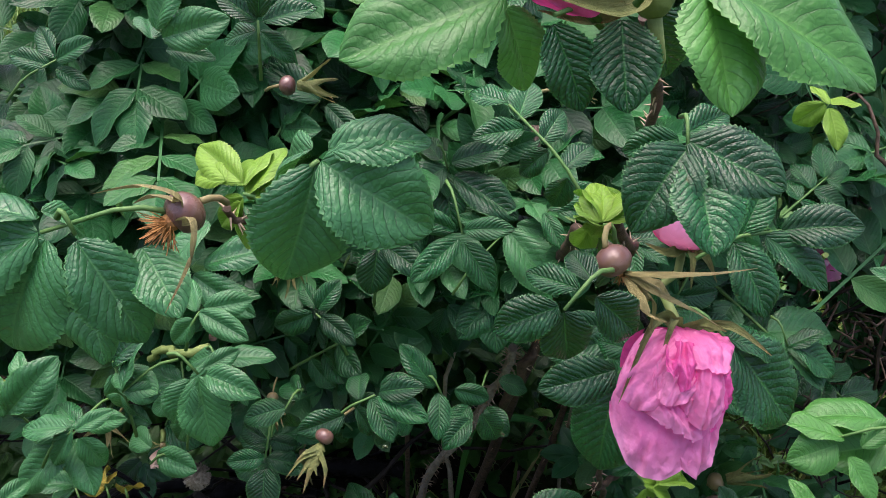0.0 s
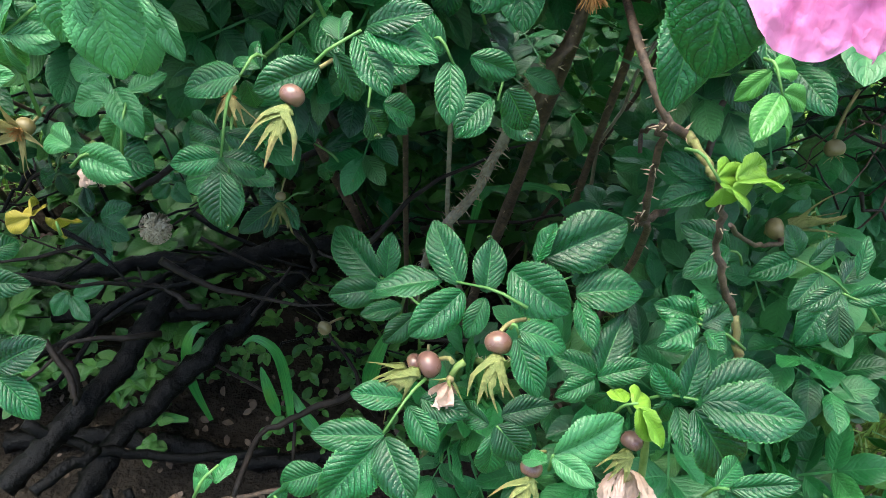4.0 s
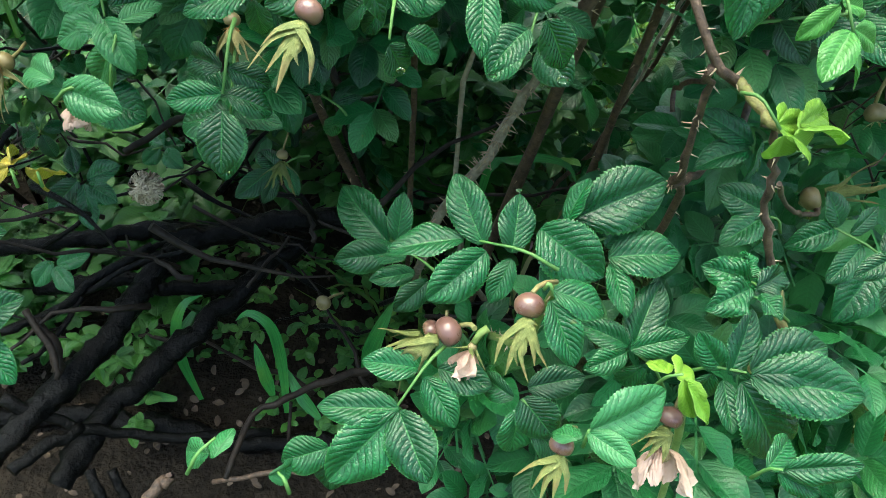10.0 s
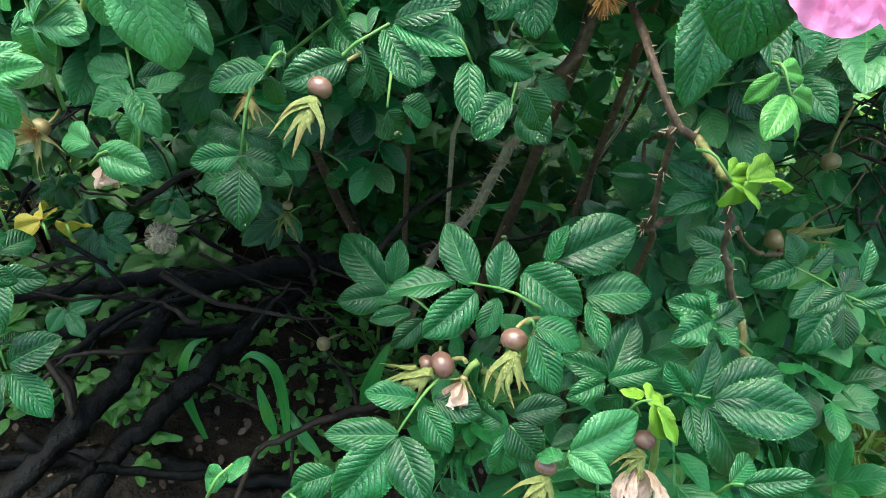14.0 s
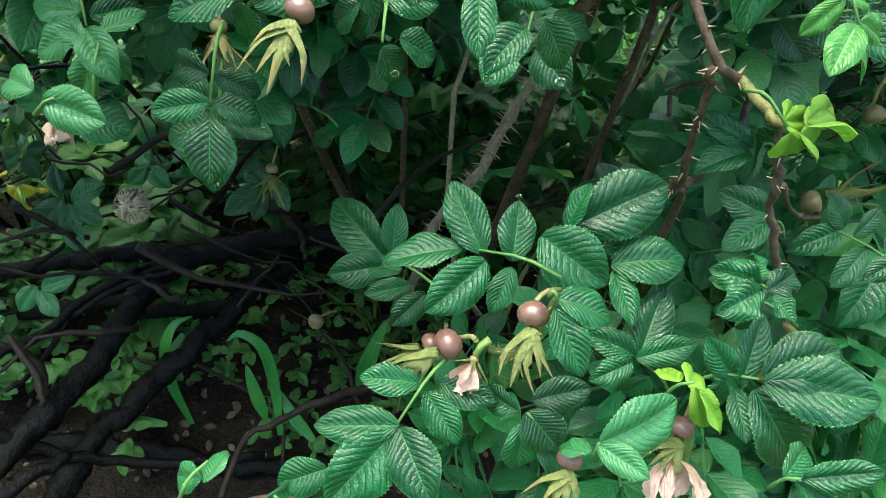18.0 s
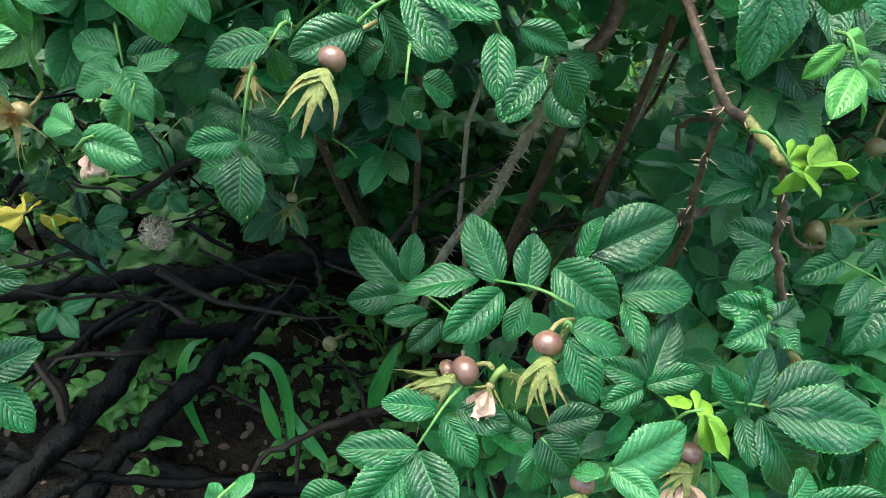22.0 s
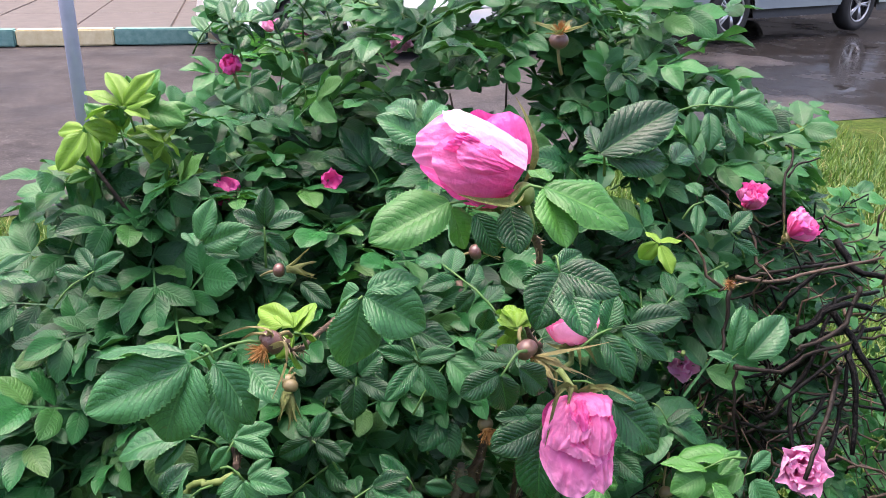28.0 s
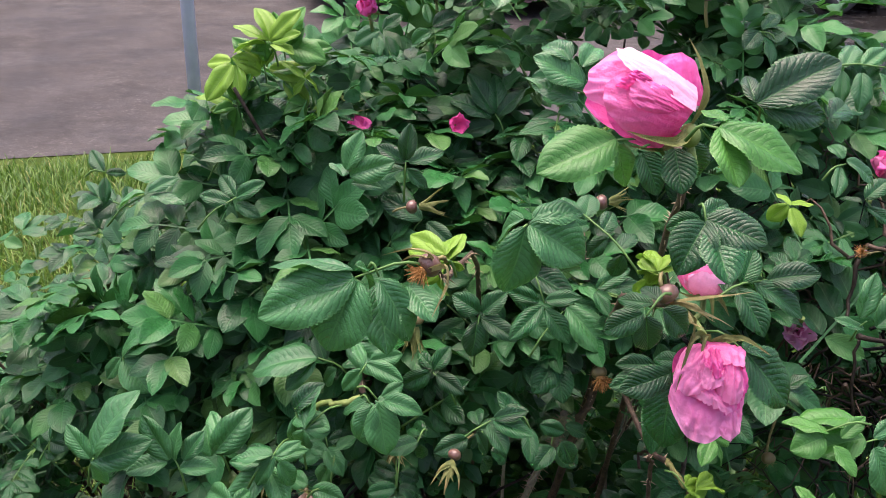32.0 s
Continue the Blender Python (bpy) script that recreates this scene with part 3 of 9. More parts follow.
def fuzz(name, radius, length, count, seed, material, spread=1.2):
    """A tuft of withered stamens: many fine bent hairs."""
    r = random.Random(seed)
    bm = bmesh.new()
    bmesh.ops.create_icosphere(bm, subdivisions=2, radius=radius * 0.55)
    for _ in range(count):
        a, t = r.uniform(0, 6.283), r.uniform(0, spread)
        d = V((math.sin(t) * math.cos(a), math.sin(t) * math.sin(a), math.cos(t)))
        s = d.cross(V((r.random(), r.random(), 0.3))).normalized()
        tube(bm, [d * radius * 0.3, d * radius * 0.8 + s * radius * 0.15, d * length * r.uniform(0.75, 1.1) + s * radius * r.uniform(-0.2, 0.5)], 0.022 * radius * 2, 0.03 * radius, 3, end=False)
    me = bpy.data.meshes.new(name)
    bm.to_mesh(me), bm.free()
    me.materials.append(material)
    return me


TUFTS = {"rust": fuzz("stamen_tuft", 0.36, 0.62, 90, 5, TUFT), "grey": fuzz("stamen_tuft", 0.92, 0.60, 240, 6, TUFT_GREY, 2.6)}


def sepal_strip(ob, pts, broad, crown, material, r):
    """One long sepal: a folded strip along a bent line, widest near its foot, with a narrow end."""
    n = 16
    co, uv = [], []
    for i in range(n + 1):
        t = i / n
        k = t * (len(pts) - 1)
        j = min(int(k), len(pts) - 2)
        f = k - j
        a, b, c, d = pts[max(j - 1, 0)], pts[j], pts[j + 1], pts[min(j + 2, len(pts) - 1)]
        p = 0.5 * (2 * b + (c - a) * f + (2 * a - 5 * b + 4 * c - d) * f * f + (3 * b - a - 3 * c + d) * f ** 3)
        s = (c - b).cross(V((0.2, 0.1, 1))).normalized()
        up = s.cross(c - b).normalized()
        w = broad * (0.05 + 0.25 * (1 - t) + 1.5 * min(t * 3, 1) * (1 - t) ** 1.15 + 0.10 * (1 - t) * math.sin(t * 14 + 6 * r.random())) * 0.5
        co += [p - s * w + up * w * 0.7, p, p + s * w + up * w * 0.7]
        uv += [(t, 0.2), (t, 0.5), (t, 0.8)]
    return part("sepal", sheet("sepal", co, grid_faces(n, 2), uv, material), None, ob)


def hip(bush, at, crown, stalk, size=0.02, look_key="m", sepal="green", reach=0.038, flare=35, tuft="", label="", bushy=1.0, strips=(), broad=0.0035):
    """A rose hip: crown is the way its sepals point; stalk is the point its pedicel comes from."""
    r = random.Random(hash((round(at[0] * 9e3), round(at[2] * 9e3))))
    crown = V(crown).normalized()
    turn = aim(crown)
    base = Matrix.Translation(V(at) - bush.location) @ turn @ pose(0, 0, 0, 0, 90, 0) @ Matrix.Scale(size, 4)
    ob = part("rose_hip", HIPS[look_key], None, bush, label, base)
    for i in range(0 if strips else 7):
        m = pose(0, 0, 0.36, 0, 0, 51.4 * i + r.uniform(-15, 15)) @ pose(0.16, 0, 0, 0, -(90 - flare + r.uniform(-16, 16)), 0) @ Matrix.Diagonal((k_ := reach / size * r.uniform(0.62, 1.0), k_ * 1.1, k_, 1))
        part("sepal", r.choice(SEPALS[sepal]), None, ob, "", m)
    if tuft:
        part("stamen_tuft", TUFTS[tuft], None, ob, "", Matrix.Translation((0, 0, 0.36)) @ Matrix.Scale(bushy, 4))
    inv = base.inverted()
    for way in strips:
        sepal_strip(ob, [V((r.uniform(-0.1, 0.1), r.uniform(-0.1, 0.1), 0.34))] + [inv @ (V(p) - bush.location) for p in way], broad / size, crown, SEPAL if sepal == "green" else SEPAL_DRY, r)
    a, b = V((0, 0, -0.40)), inv @ (V(stalk) - bush.location)
    bm = bmesh.new()
    tube(bm, [a, a.lerp(b, 0.2) + V((0, 0, -0.14)), a.lerp(b, 0.5) + V((0, 0, -0.16)), b], 0.085, 0.085, 8)
    part("pedicel", bm, PEDICEL, ob)
    return ob


def petal_at(flower, key, state, p, out, up, size, r, wide=1.0):
    return part("petal", r.choice(PETALS[key, state]), None, flower, "", Matrix.Translation(p) @ aim(out, up) @ Matrix.Diagonal((size, size * wide, size, 1)))


PETAL_SKIN = {"blush": PETAL_BLUSH, "deep": PETAL_DEEP, "white": PETAL_SHEEN, "pink": PETAL, "pale": PETAL_PALE, "hot": PETAL_HOT, "dead": PETAL_DEAD}


def wrap_petal(fl, m, key, long, wide, a0, a1, t0, t1, crumple=0.05, flare=0.0, seed=0, deep=1.0):
    """A petal that wraps a bud: part of an egg about the x axis, from its foot at t0 degrees to its rim at t1, between the turns a0 and a1."""
    n = 26
    co, uv = [], []
    mid, half = radians(a0 + a1) / 2, radians(a1 - a0) / 2
    for i in range(n + 1):
        s = i / n
        for j in range(n + 1):
            v = 2 * j / n - 1
            open_ = min(1.0, 0.40 + 1.25 * s) * (1 - 0.35 * max(0, (s - 0.70) / 0.30) ** 2)
            a = mid + half * v * open_
            rim = 1 - 0.13 * abs(v) ** 2.5 - 0.05 * math.exp(-(v / 0.14) ** 2) + 0.05 * noise.noise(V((v * 3.1, seed, 4)))
            th = radians(t0 + (t1 - t0) * s * rim)
            fold = 0.9 * noise.noise(V((a * 2.4 + seed * 3.7, s * 1.1, seed))) + 0.9 * (0.35 - abs(noise.noise(V((a * 3.4 + s, s * 1.6 + seed, 7))))) + 0.6 * (0.35 - abs(noise.noise(V((a * 7.5 - s * 1.5, s * 3.0, seed * 2))))) + 0.16 * noise.noise(V((a * 15, s * 9, seed * 5)))
            rad = wide * math.sin(th) * (1 + flare * s ** 4) + wide * crumple * fold * (0.35 + s)
            rad += wide * 0.04 * max(0, s - 0.75) * 4 * noise.noise(V((v * 4.5 + seed, 5, seed * 1.7)))
            edge = wide * 0.05 * max(0, s - 0.8) * 5 * noise.noise(V((v * 3.5 + seed, 3, seed)))
            co.append((-long * math.cos(th) + edge, rad * math.sin(a), rad * math.cos(a) * deep))
            uv.append((s, 0.5 + 0.5 * v))
    me = sheet("petal", co, grid_faces(n, n), uv, PETAL_SKIN[key])
    return part("petal", me, None, fl, "", m)


def spread_petal(fl, key, a, b, left, tip, right, belly, crumple, seed):
    """A limp petal: from a short foot a-b it spreads to a rim left-tip-right, swells by belly and is crumpled; wavy rim, rolled lip."""
    n = 30
    a, b, left, tip, right = V(a), V(b), V(left), V(tip), V(right)
    out = (right - left).cross(tip - (a + b) / 2).normalized()
    out = out if out.z > 0 else -out
    co, uv = [], []
    for i in range(n + 1):
        s = i / n
        for j in range(n + 1):
            v = 2 * j / n - 1
            foot = a.lerp(b, j / n)
            rim = left * (v * v - v) / 2 + tip * (1 - v * v) + right * (v * v + v) / 2
            k = s * (1 - 0.10 * abs(v) ** 4 + 0.05 * noise.noise(V((v * 2.6, seed * 1.3, 2))) * s)
            p = foot.lerp(rim, k) + (rim - tip) * 0.22 * math.sin(math.pi * k) * abs(v)
            ridge = 0.32 - abs(noise.noise(V((v * 2.1 + 0.7 * s + seed, s * 1.3, seed * 0.7))))
            fine = 0.30 - abs(noise.noise(V((v * 5.2 - s * 2.0, s * 3.6 + seed, seed))))
            wave = noise.noise(V((v * 1.7 + seed * 2, s * 2.1, 9)))
            lift = belly * (1 - 0.75 * v * v) * math.sin(math.pi * min(1.0, 0.12 + 0.80 * k))
            lift += crumple * (2.0 * ridge + 1.2 * fine + 0.9 * wave + 0.25 * noise.noise(V((v * 13, s * 11, seed)))) * (0.35 + 0.65 * s)
            lift += crumple * max(0, s - 0.82) * 6 * noise.noise(V((v * 3.8 + seed, 1, seed)))
            co.append(p + out * lift)
            uv.append((s, j / n))
    return part("petal", sheet("petal", co, grid_faces(n, n), uv, PETAL_SKIN[key]), None, fl)


def rose(bush, at, axis, size, key="pink", state="fresh", rings=((5, 62), (6, 38), (5, 18)), stalk=None, label="", seed=0, roll=0.0, inner="", wide=1.0):
    """A double rose: rings of (petals, degrees that they lean from the axis), outermost first; at is the flower's base."""
    r = random.Random(seed)
    axis = V(axis).normalized()
    q = axis.to_track_quat("Z", "Y").to_matrix().to_4x4()
    bm = bmesh.new()
    bmesh.ops.create_uvsphere(bm, u_segments=12, v_segments=8, radius=size * 0.11)
    fl = part("rose_flower", bm, HIP_GREEN, bush, label, Matrix.Translation(V(at) - bush.location) @ q)
    for k, (count, lean) in enumerate(rings):
        if inner and k == len(rings) - 1:
            key = inner
        for i in range(count):
            a = radians(roll) + 2 * math.pi * (i + 0.37 * k) / count + r.uniform(-0.15, 0.15)
            t = radians(lean + r.uniform(-8, 8))
            out = V((math.cos(a) * math.sin(t), math.sin(a) * math.sin(t), math.cos(t)))
            up = V((-math.cos(a) * math.cos(t), -math.sin(a) * math.cos(t), math.sin(t)))
            petal_at(fl, key if r.random() > 0.25 else ("hot" if key == "pink" else key), state, out * size * 0.06 + V((0, 0, 0.05 * size)), out, up, size * (0.72 - 0.07 * k) * r.uniform(0.92, 1.08), r, wide)
    for i in range(5):
        part("sepal", r.choice(SEPALS["green"]), None, fl, "", pose(0, 0, 0, 0, 0, 72 * i) @ pose(size * 0.1, 0, -0.02 * size, 0, -25 + r.uniform(-25, 25), 0) @ Matrix.Scale(size * 0.55, 4))
    if stalk is not None:
        b = fl.matrix_basis.inverted() @ (V(stalk) - bush.location)
        bm = bmesh.new()
        tube(bm, [V((0, 0, -size * 0.1)), V((0, 0, -size * 0.3)).lerp(b, 0.3), b], 0.0022, 0.0026, 8)
        part("pedicel", bm, STEM_GREEN, fl)
    return fl


def supple(pts, r, jig=0.0, steps=4):
    """A smooth, slightly knotty line through points."""
    p = [V(q) for q in pts]
    p = [p[0] * 2 - p[1]] + p + [p[-1] * 2 - p[-2]]
    out = []
    for i in range(1, len(p) - 2):
        for k in range(steps):
            t = k / steps
            q = 0.5 * (2 * p[i] + (p[i + 1] - p[i - 1]) * t + (2 * p[i - 1] - 5 * p[i] + 4 * p[i + 1] - p[i + 2]) * t * t + (3 * p[i] - p[i - 1] - 3 * p[i + 1] + p[i + 2]) * t ** 3)
            out.append(q + V((r.gauss(0, jig), r.gauss(0, jig), r.gauss(0, jig))))
    return out + [p[-2]]


def gnarled(bm, pts, r0, r1, seed, sides=14, step=0.006):
    """A thick dead branch: a bent tube with swellings, knots and rough bark."""
    line = []
    for i in range(len(pts) - 1):
        a, b, c, d = pts[max(i - 1, 0)], pts[i], pts[i + 1], pts[min(i + 2, len(pts) - 1)]
        m = max(2, int((c - b).length / step))
        for k in range(m):
            t = k / m
            line.append(0.5 * (2 * b + (c - a) * t + (2 * a - 5 * b + 4 * c - d) * t * t + (3 * b - a - 3 * c + d) * t ** 3))
    line.append(pts[-1])
    n, rings = len(line), []
    for i, p in enumerate(line):
        p = p + noise.noise_vector(p * 22 + V((seed, 0, 0))) * 0.004
        d = (line[min(i + 1, n - 1)] - line[max(i - 1, 0)]).normalized()
        a = d.cross(V((0.31, 0.22, 0.93))).normalized()
        b = d.cross(a)
        rad = (r0 + (r1 - r0) * i / (n - 1)) * (1 + 0.22 * noise.noise(p * 28 + V((0, seed, 0))))
        ring = []
        for q in range(sides):
            o = a * math.cos(6.2832 * q / sides) + b * math.sin(6.2832 * q / sides)
            k = 1 + 0.30 * noise.noise((p + o * rad) * 90) + 0.26 * noise.noise((p + o * rad) * 210) + 0.45 * max(0, noise.noise((p * 24 + o * 0.9) + V((0, 0, seed))) - 0.38)
            ring.append(bm.verts.new(p + o * rad * k))
        rings.append(ring)
    for s, t in zip(rings, rings[1:]):
        for k in range(sides):
            bm.faces.new((s[k], s[(k + 1) % sides], t[(k + 1) % sides], t[k])).smooth = True
    bm.faces.new(rings[0][::-1]), bm.faces.new(rings[-1])


def cane(bush, name, pts, r0, r1, material, label="", thorns=0, seed=0, long=0.006):
    """A woody stem; its prickles are one part under it."""
    r = random.Random(seed)
    bm = bmesh.new()
    if len(pts) < 7:
        pts = supple(pts, r, 0.12 * max(r0, r1) + 0.0008)
    if max(r0, r1) > 0.009:
        gnarled(bm, [V(p) - bush.location for p in pts], r0, r1, seed + len(pts))
    else:
        tube(bm, [V(p) - bush.location for p in pts], r0, r1, 8, 0.13, r)
    ob = part(name, bm, material, bush, label)
    if thorns:
        bm = bmesh.new()
        for _ in range(thorns):
            k = r.uniform(0, len(pts) - 1.001)
            i = int(k)
            p = V(pts[i]).lerp(V(pts[i + 1]), k - i) - bush.location
            d = (V(pts[i + 1]) - V(pts[i])).normalized()
            a = d.cross(V((r.uniform(-1, 1), r.uniform(-1, 1), r.uniform(-1, 1)))).normalized()
            rad = r0 + (r1 - r0) * k / (len(pts) - 1)
            tube(bm, [p + a * rad * 0.8, p + a * (rad + long * r.uniform(0.5, 1.1)) + d * 0.001], 0.0011 if long > 0.008 else 0.0007, 0.0001, 4, end=False)
        part("prickle_coat", bm, PRICKLE, ob)
        ob.children[0]["kind"] = "stuff"
    return ob


def spray(p, d, count, length, r, level=0.35):
    """Bases, tips and facings of the leaves of one shoot that grows from p along d."""
    d = V(d).normalized()
    side = d.cross(V((r.uniform(-1, 1), r.uniform(-1, 1), 0.2))).normalized()
    out = []
    for i in range(count):
        a = i * 2.4 + r.uniform(-0.3, 0.3)
        ring = Matrix.Rotation(a, 3, d) @ side
        lean = r.uniform(0.75, 1.25)
        way = (d * math.cos(lean) + ring * math.sin(lean)).normalized()
        way.z = way.z * (1 - level * 0.5) - 0.1
        base = p - d * 0.02 * i * r.uniform(0.6, 1.4)
        tip = base + way.normalized() * length * r.uniform(0.75, 1.2)
        out.append((base, tip, (d * 0.7 + V((0, -0.35, 0.75)) - ring * 0.1)))
    return out

# ---- ground, road and what stands beyond ----
def flat(name, corners, z, material, thick=0.0):
    bm = bmesh.new()
    f = bm.faces.new([bm.verts.new((x, y, z)) for x, y in corners])
    if thick:
        ex = bmesh.ops.extrude_face_region(bm, geom=[f])
        bmesh.ops.translate(bm, vec=(0, 0, -thick), verts=[v for v in ex["geom"] if isinstance(v, bmesh.types.BMVert)])
        bmesh.ops.recalc_face_normals(bm, faces=bm.faces)
    return part(name, bm, material)


def ground_sheet():
    """One sheet to the horizon, uneven under the bush."""
    xs = np.concatenate([-np.geomspace(600, 2.6, 14), np.linspace(-2.2, 3.2, 50), np.geomspace(3.6, 600, 14)])
    ys = np.concatenate([-np.geomspace(600, 1.2, 12), np.linspace(-0.8, 3.4, 46), np.geomspace(3.7, 900, 16)])
    X, Y = np.meshgrid(xs, ys, indexing="ij")
    Z = np.zeros_like(X)
    for i in range(len(xs)):
        for j in range(len(ys)):
            if abs(xs[i]) < 4 and -1 < ys[j] < 3.2:
                Z[i, j] = 0.02 * noise.noise(V((xs[i] * 2.5, ys[j] * 2.5, 0))) + 0.012 * noise.noise(V((xs[i] * 9, ys[j] * 9, 3)))
    co = np.stack([X, Y, Z - 0.012 * (Y > 3.2)], -1).reshape(-1, 3)
    return sheet("ground", co, grid_faces(len(xs) - 1, len(ys) - 1), co[:, :2], GROUND)


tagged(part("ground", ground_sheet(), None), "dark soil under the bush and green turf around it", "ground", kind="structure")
# the near edge of the road runs slantwise past the bush, its far edge along the kerb
bm = bmesh.new()
loop = [bm.verts.new((x, y, -0.008)) for x, y in ((-30, -3.2), (-3.0, 3.1), (-1.2, 3.62), (1.0, 4.3), (3.2, 5.0), (6, 5.5), (40, 9.5), (40, 60), (3.6, 60), (3.6, 9.45), (-30, 6.8))]
bm.faces.new(loop)
road = part("road", bm, ASPHALT)
tagged(road, "wet grey asphalt road with dark patches and a puddle", "road", kind="structure")

KERB0, KERBD = V((-1.47, 9.02, 0)), V((1, 0.085, 0)).normalized()
KERBN = V((-KERBD.y, KERBD.x, 0))
kerb = tagged(new("kerb"), "concrete kerb painted in yellow and green stretches", "kerb", kind="structure")
bm = bmesh.new()
bmesh.ops.create_cube(bm, size=1)
for v in bm.verts:
    v.co = V((v.co.x * 0.945, v.co.y * 0.15, v.co.z * 0.17))
bmesh.ops.bevel(bm, geom=bm.edges[:], offset=0.014, segments=2, affect="EDGES")
KERB_MESH = [bpy.data.meshes.new("kerb_stone"), bpy.data.meshes.new("kerb_stone")]
for me, mat in zip(KERB_MESH, (KERB_YELLOW, KERB_GREEN)):
    bm.to_mesh(me)
    me.materials.append(mat)
bm.free()
turn_kerb = math.degrees(math.atan2(KERBD.y, KERBD.x))
for i in range(-12, 6):
    p = KERB0 + KERBD * (-0.20 + 0.955 * i)
    part("kerb_stone", KERB_MESH[0 if i % 2 else 1], None, kerb, "", pose(p.x, p.y + 0.075, 0.085, 0, 0, turn_kerb))
pavement = tagged(flat("pavement", [tuple((KERB0 + KERBD * a + KERBN * b).xy) for a, b in ((-14, 0.14), (5.0, 0.14), (5.0, 9.0), (-14, 9.0))], 0.15, DEBRIS, 0.16),
                  "footway of large brownish concrete slabs", "pavement", kind="structure")
bm = bmesh.new()
bmesh.ops.create_cube(bm, size=1)
for v in bm.verts:
    v.co = V((v.co.x * 0.985, v.co.y * 1.485, v.co.z * 0.05))
bmesh.ops.bevel(bm, geom=bm.edges[:], offset=0.008, segments=1, affect="EDGES")
SLAB_MESH = bpy.data.meshes.new("slab")
bm.to_mesh(SLAB_MESH), bm.free()
SLAB_MESH.materials.append(SLAB)
for i in range(-10, 5):
    for j in range(5):
        p = KERB0 + KERBD * (i + 0.4) + KERBN * (0.16 + 0.75 + 1.5 * j)
        part("slab", SLAB_MESH, None, pavement, "", pose(p.x, p.y, 0.138 + rng.uniform(-0.003, 0.003), 0, 0, turn_kerb))

sign_post = tagged(new("sign_post"), "light grey painted steel post at the edge of the road", "post")
sign_post.location = (-1.10, 3.60, 0)
bm = bmesh.new()
tube(bm, [(0, 0, -0.05), (0.003, 0, 1.2), (0, 0, 2.6)], 0.031, 0.031, 20)
part("pole", bm, POLE, sign_post)
bm = bmesh.new()
tube(bm, [(0, 0, 2.6), (0, 0, 2.63)], 0.034, 0.030, 20)
part("cap", bm, POLE, sign_post)


def wheel(car, x, y, rad, spokes, rim_material):
    bm = bmesh.new()
    rings = []
    for r_, w in ((0.66, -0.5), (0.92, -0.52), (1.0, -0.36), (1.0, 0.36), (0.92, 0.52), (0.66, 0.5)):
        rings.append([bm.verts.new((math.cos(a) * r_ * rad, w * 0.2, math.sin(a) * r_ * rad)) for a in (2 * math.pi * k / 40 for k in range(40))])
    for s, t in zip(rings, rings[1:] + rings[:1]):
        for k in range(40):
            bm.faces.new((s[k], t[k], t[(k + 1) % 40], s[(k + 1) % 40])).smooth = True
    wh = part("wheel", bm, RUBBER, car, "", Matrix.Translation((x, y, rad)))
    bm = bmesh.new()
    s = -1 if y < 0 else 1
    tube(bm, [(0, 0.06 * s, 0), (0, 0.085 * s, 0)], rad * 0.14, rad * 0.11, 16)
    ring = [(math.cos(a) * rad * 0.64, 0.085 * s, math.sin(a) * rad * 0.64) for a in (2 * math.pi * k / 36 for k in range(37))]
    tube(bm, ring, rad * 0.045, rad * 0.045, 6, end=False)
    for k in range(spokes):
        a = 2 * math.pi * k / spokes
        for da in (-0.12, 0.12):
            tube(bm, [(math.cos(a) * rad * 0.1, 0.075 * s, math.sin(a) * rad * 0.1), (math.cos(a + da) * rad * 0.63, 0.08 * s, math.sin(a + da) * rad * 0.63)], rad * 0.05, rad * 0.035, 6)
    part("rim", bm, rim_material, wh)
    bm = bmesh.new()
    tube(bm, [(0, 0.0, 0), (0, 0.03 * s, 0)], rad * 0.63, rad * 0.63, 28)
    part("brake_disc", bm, PLASTIC, wh)


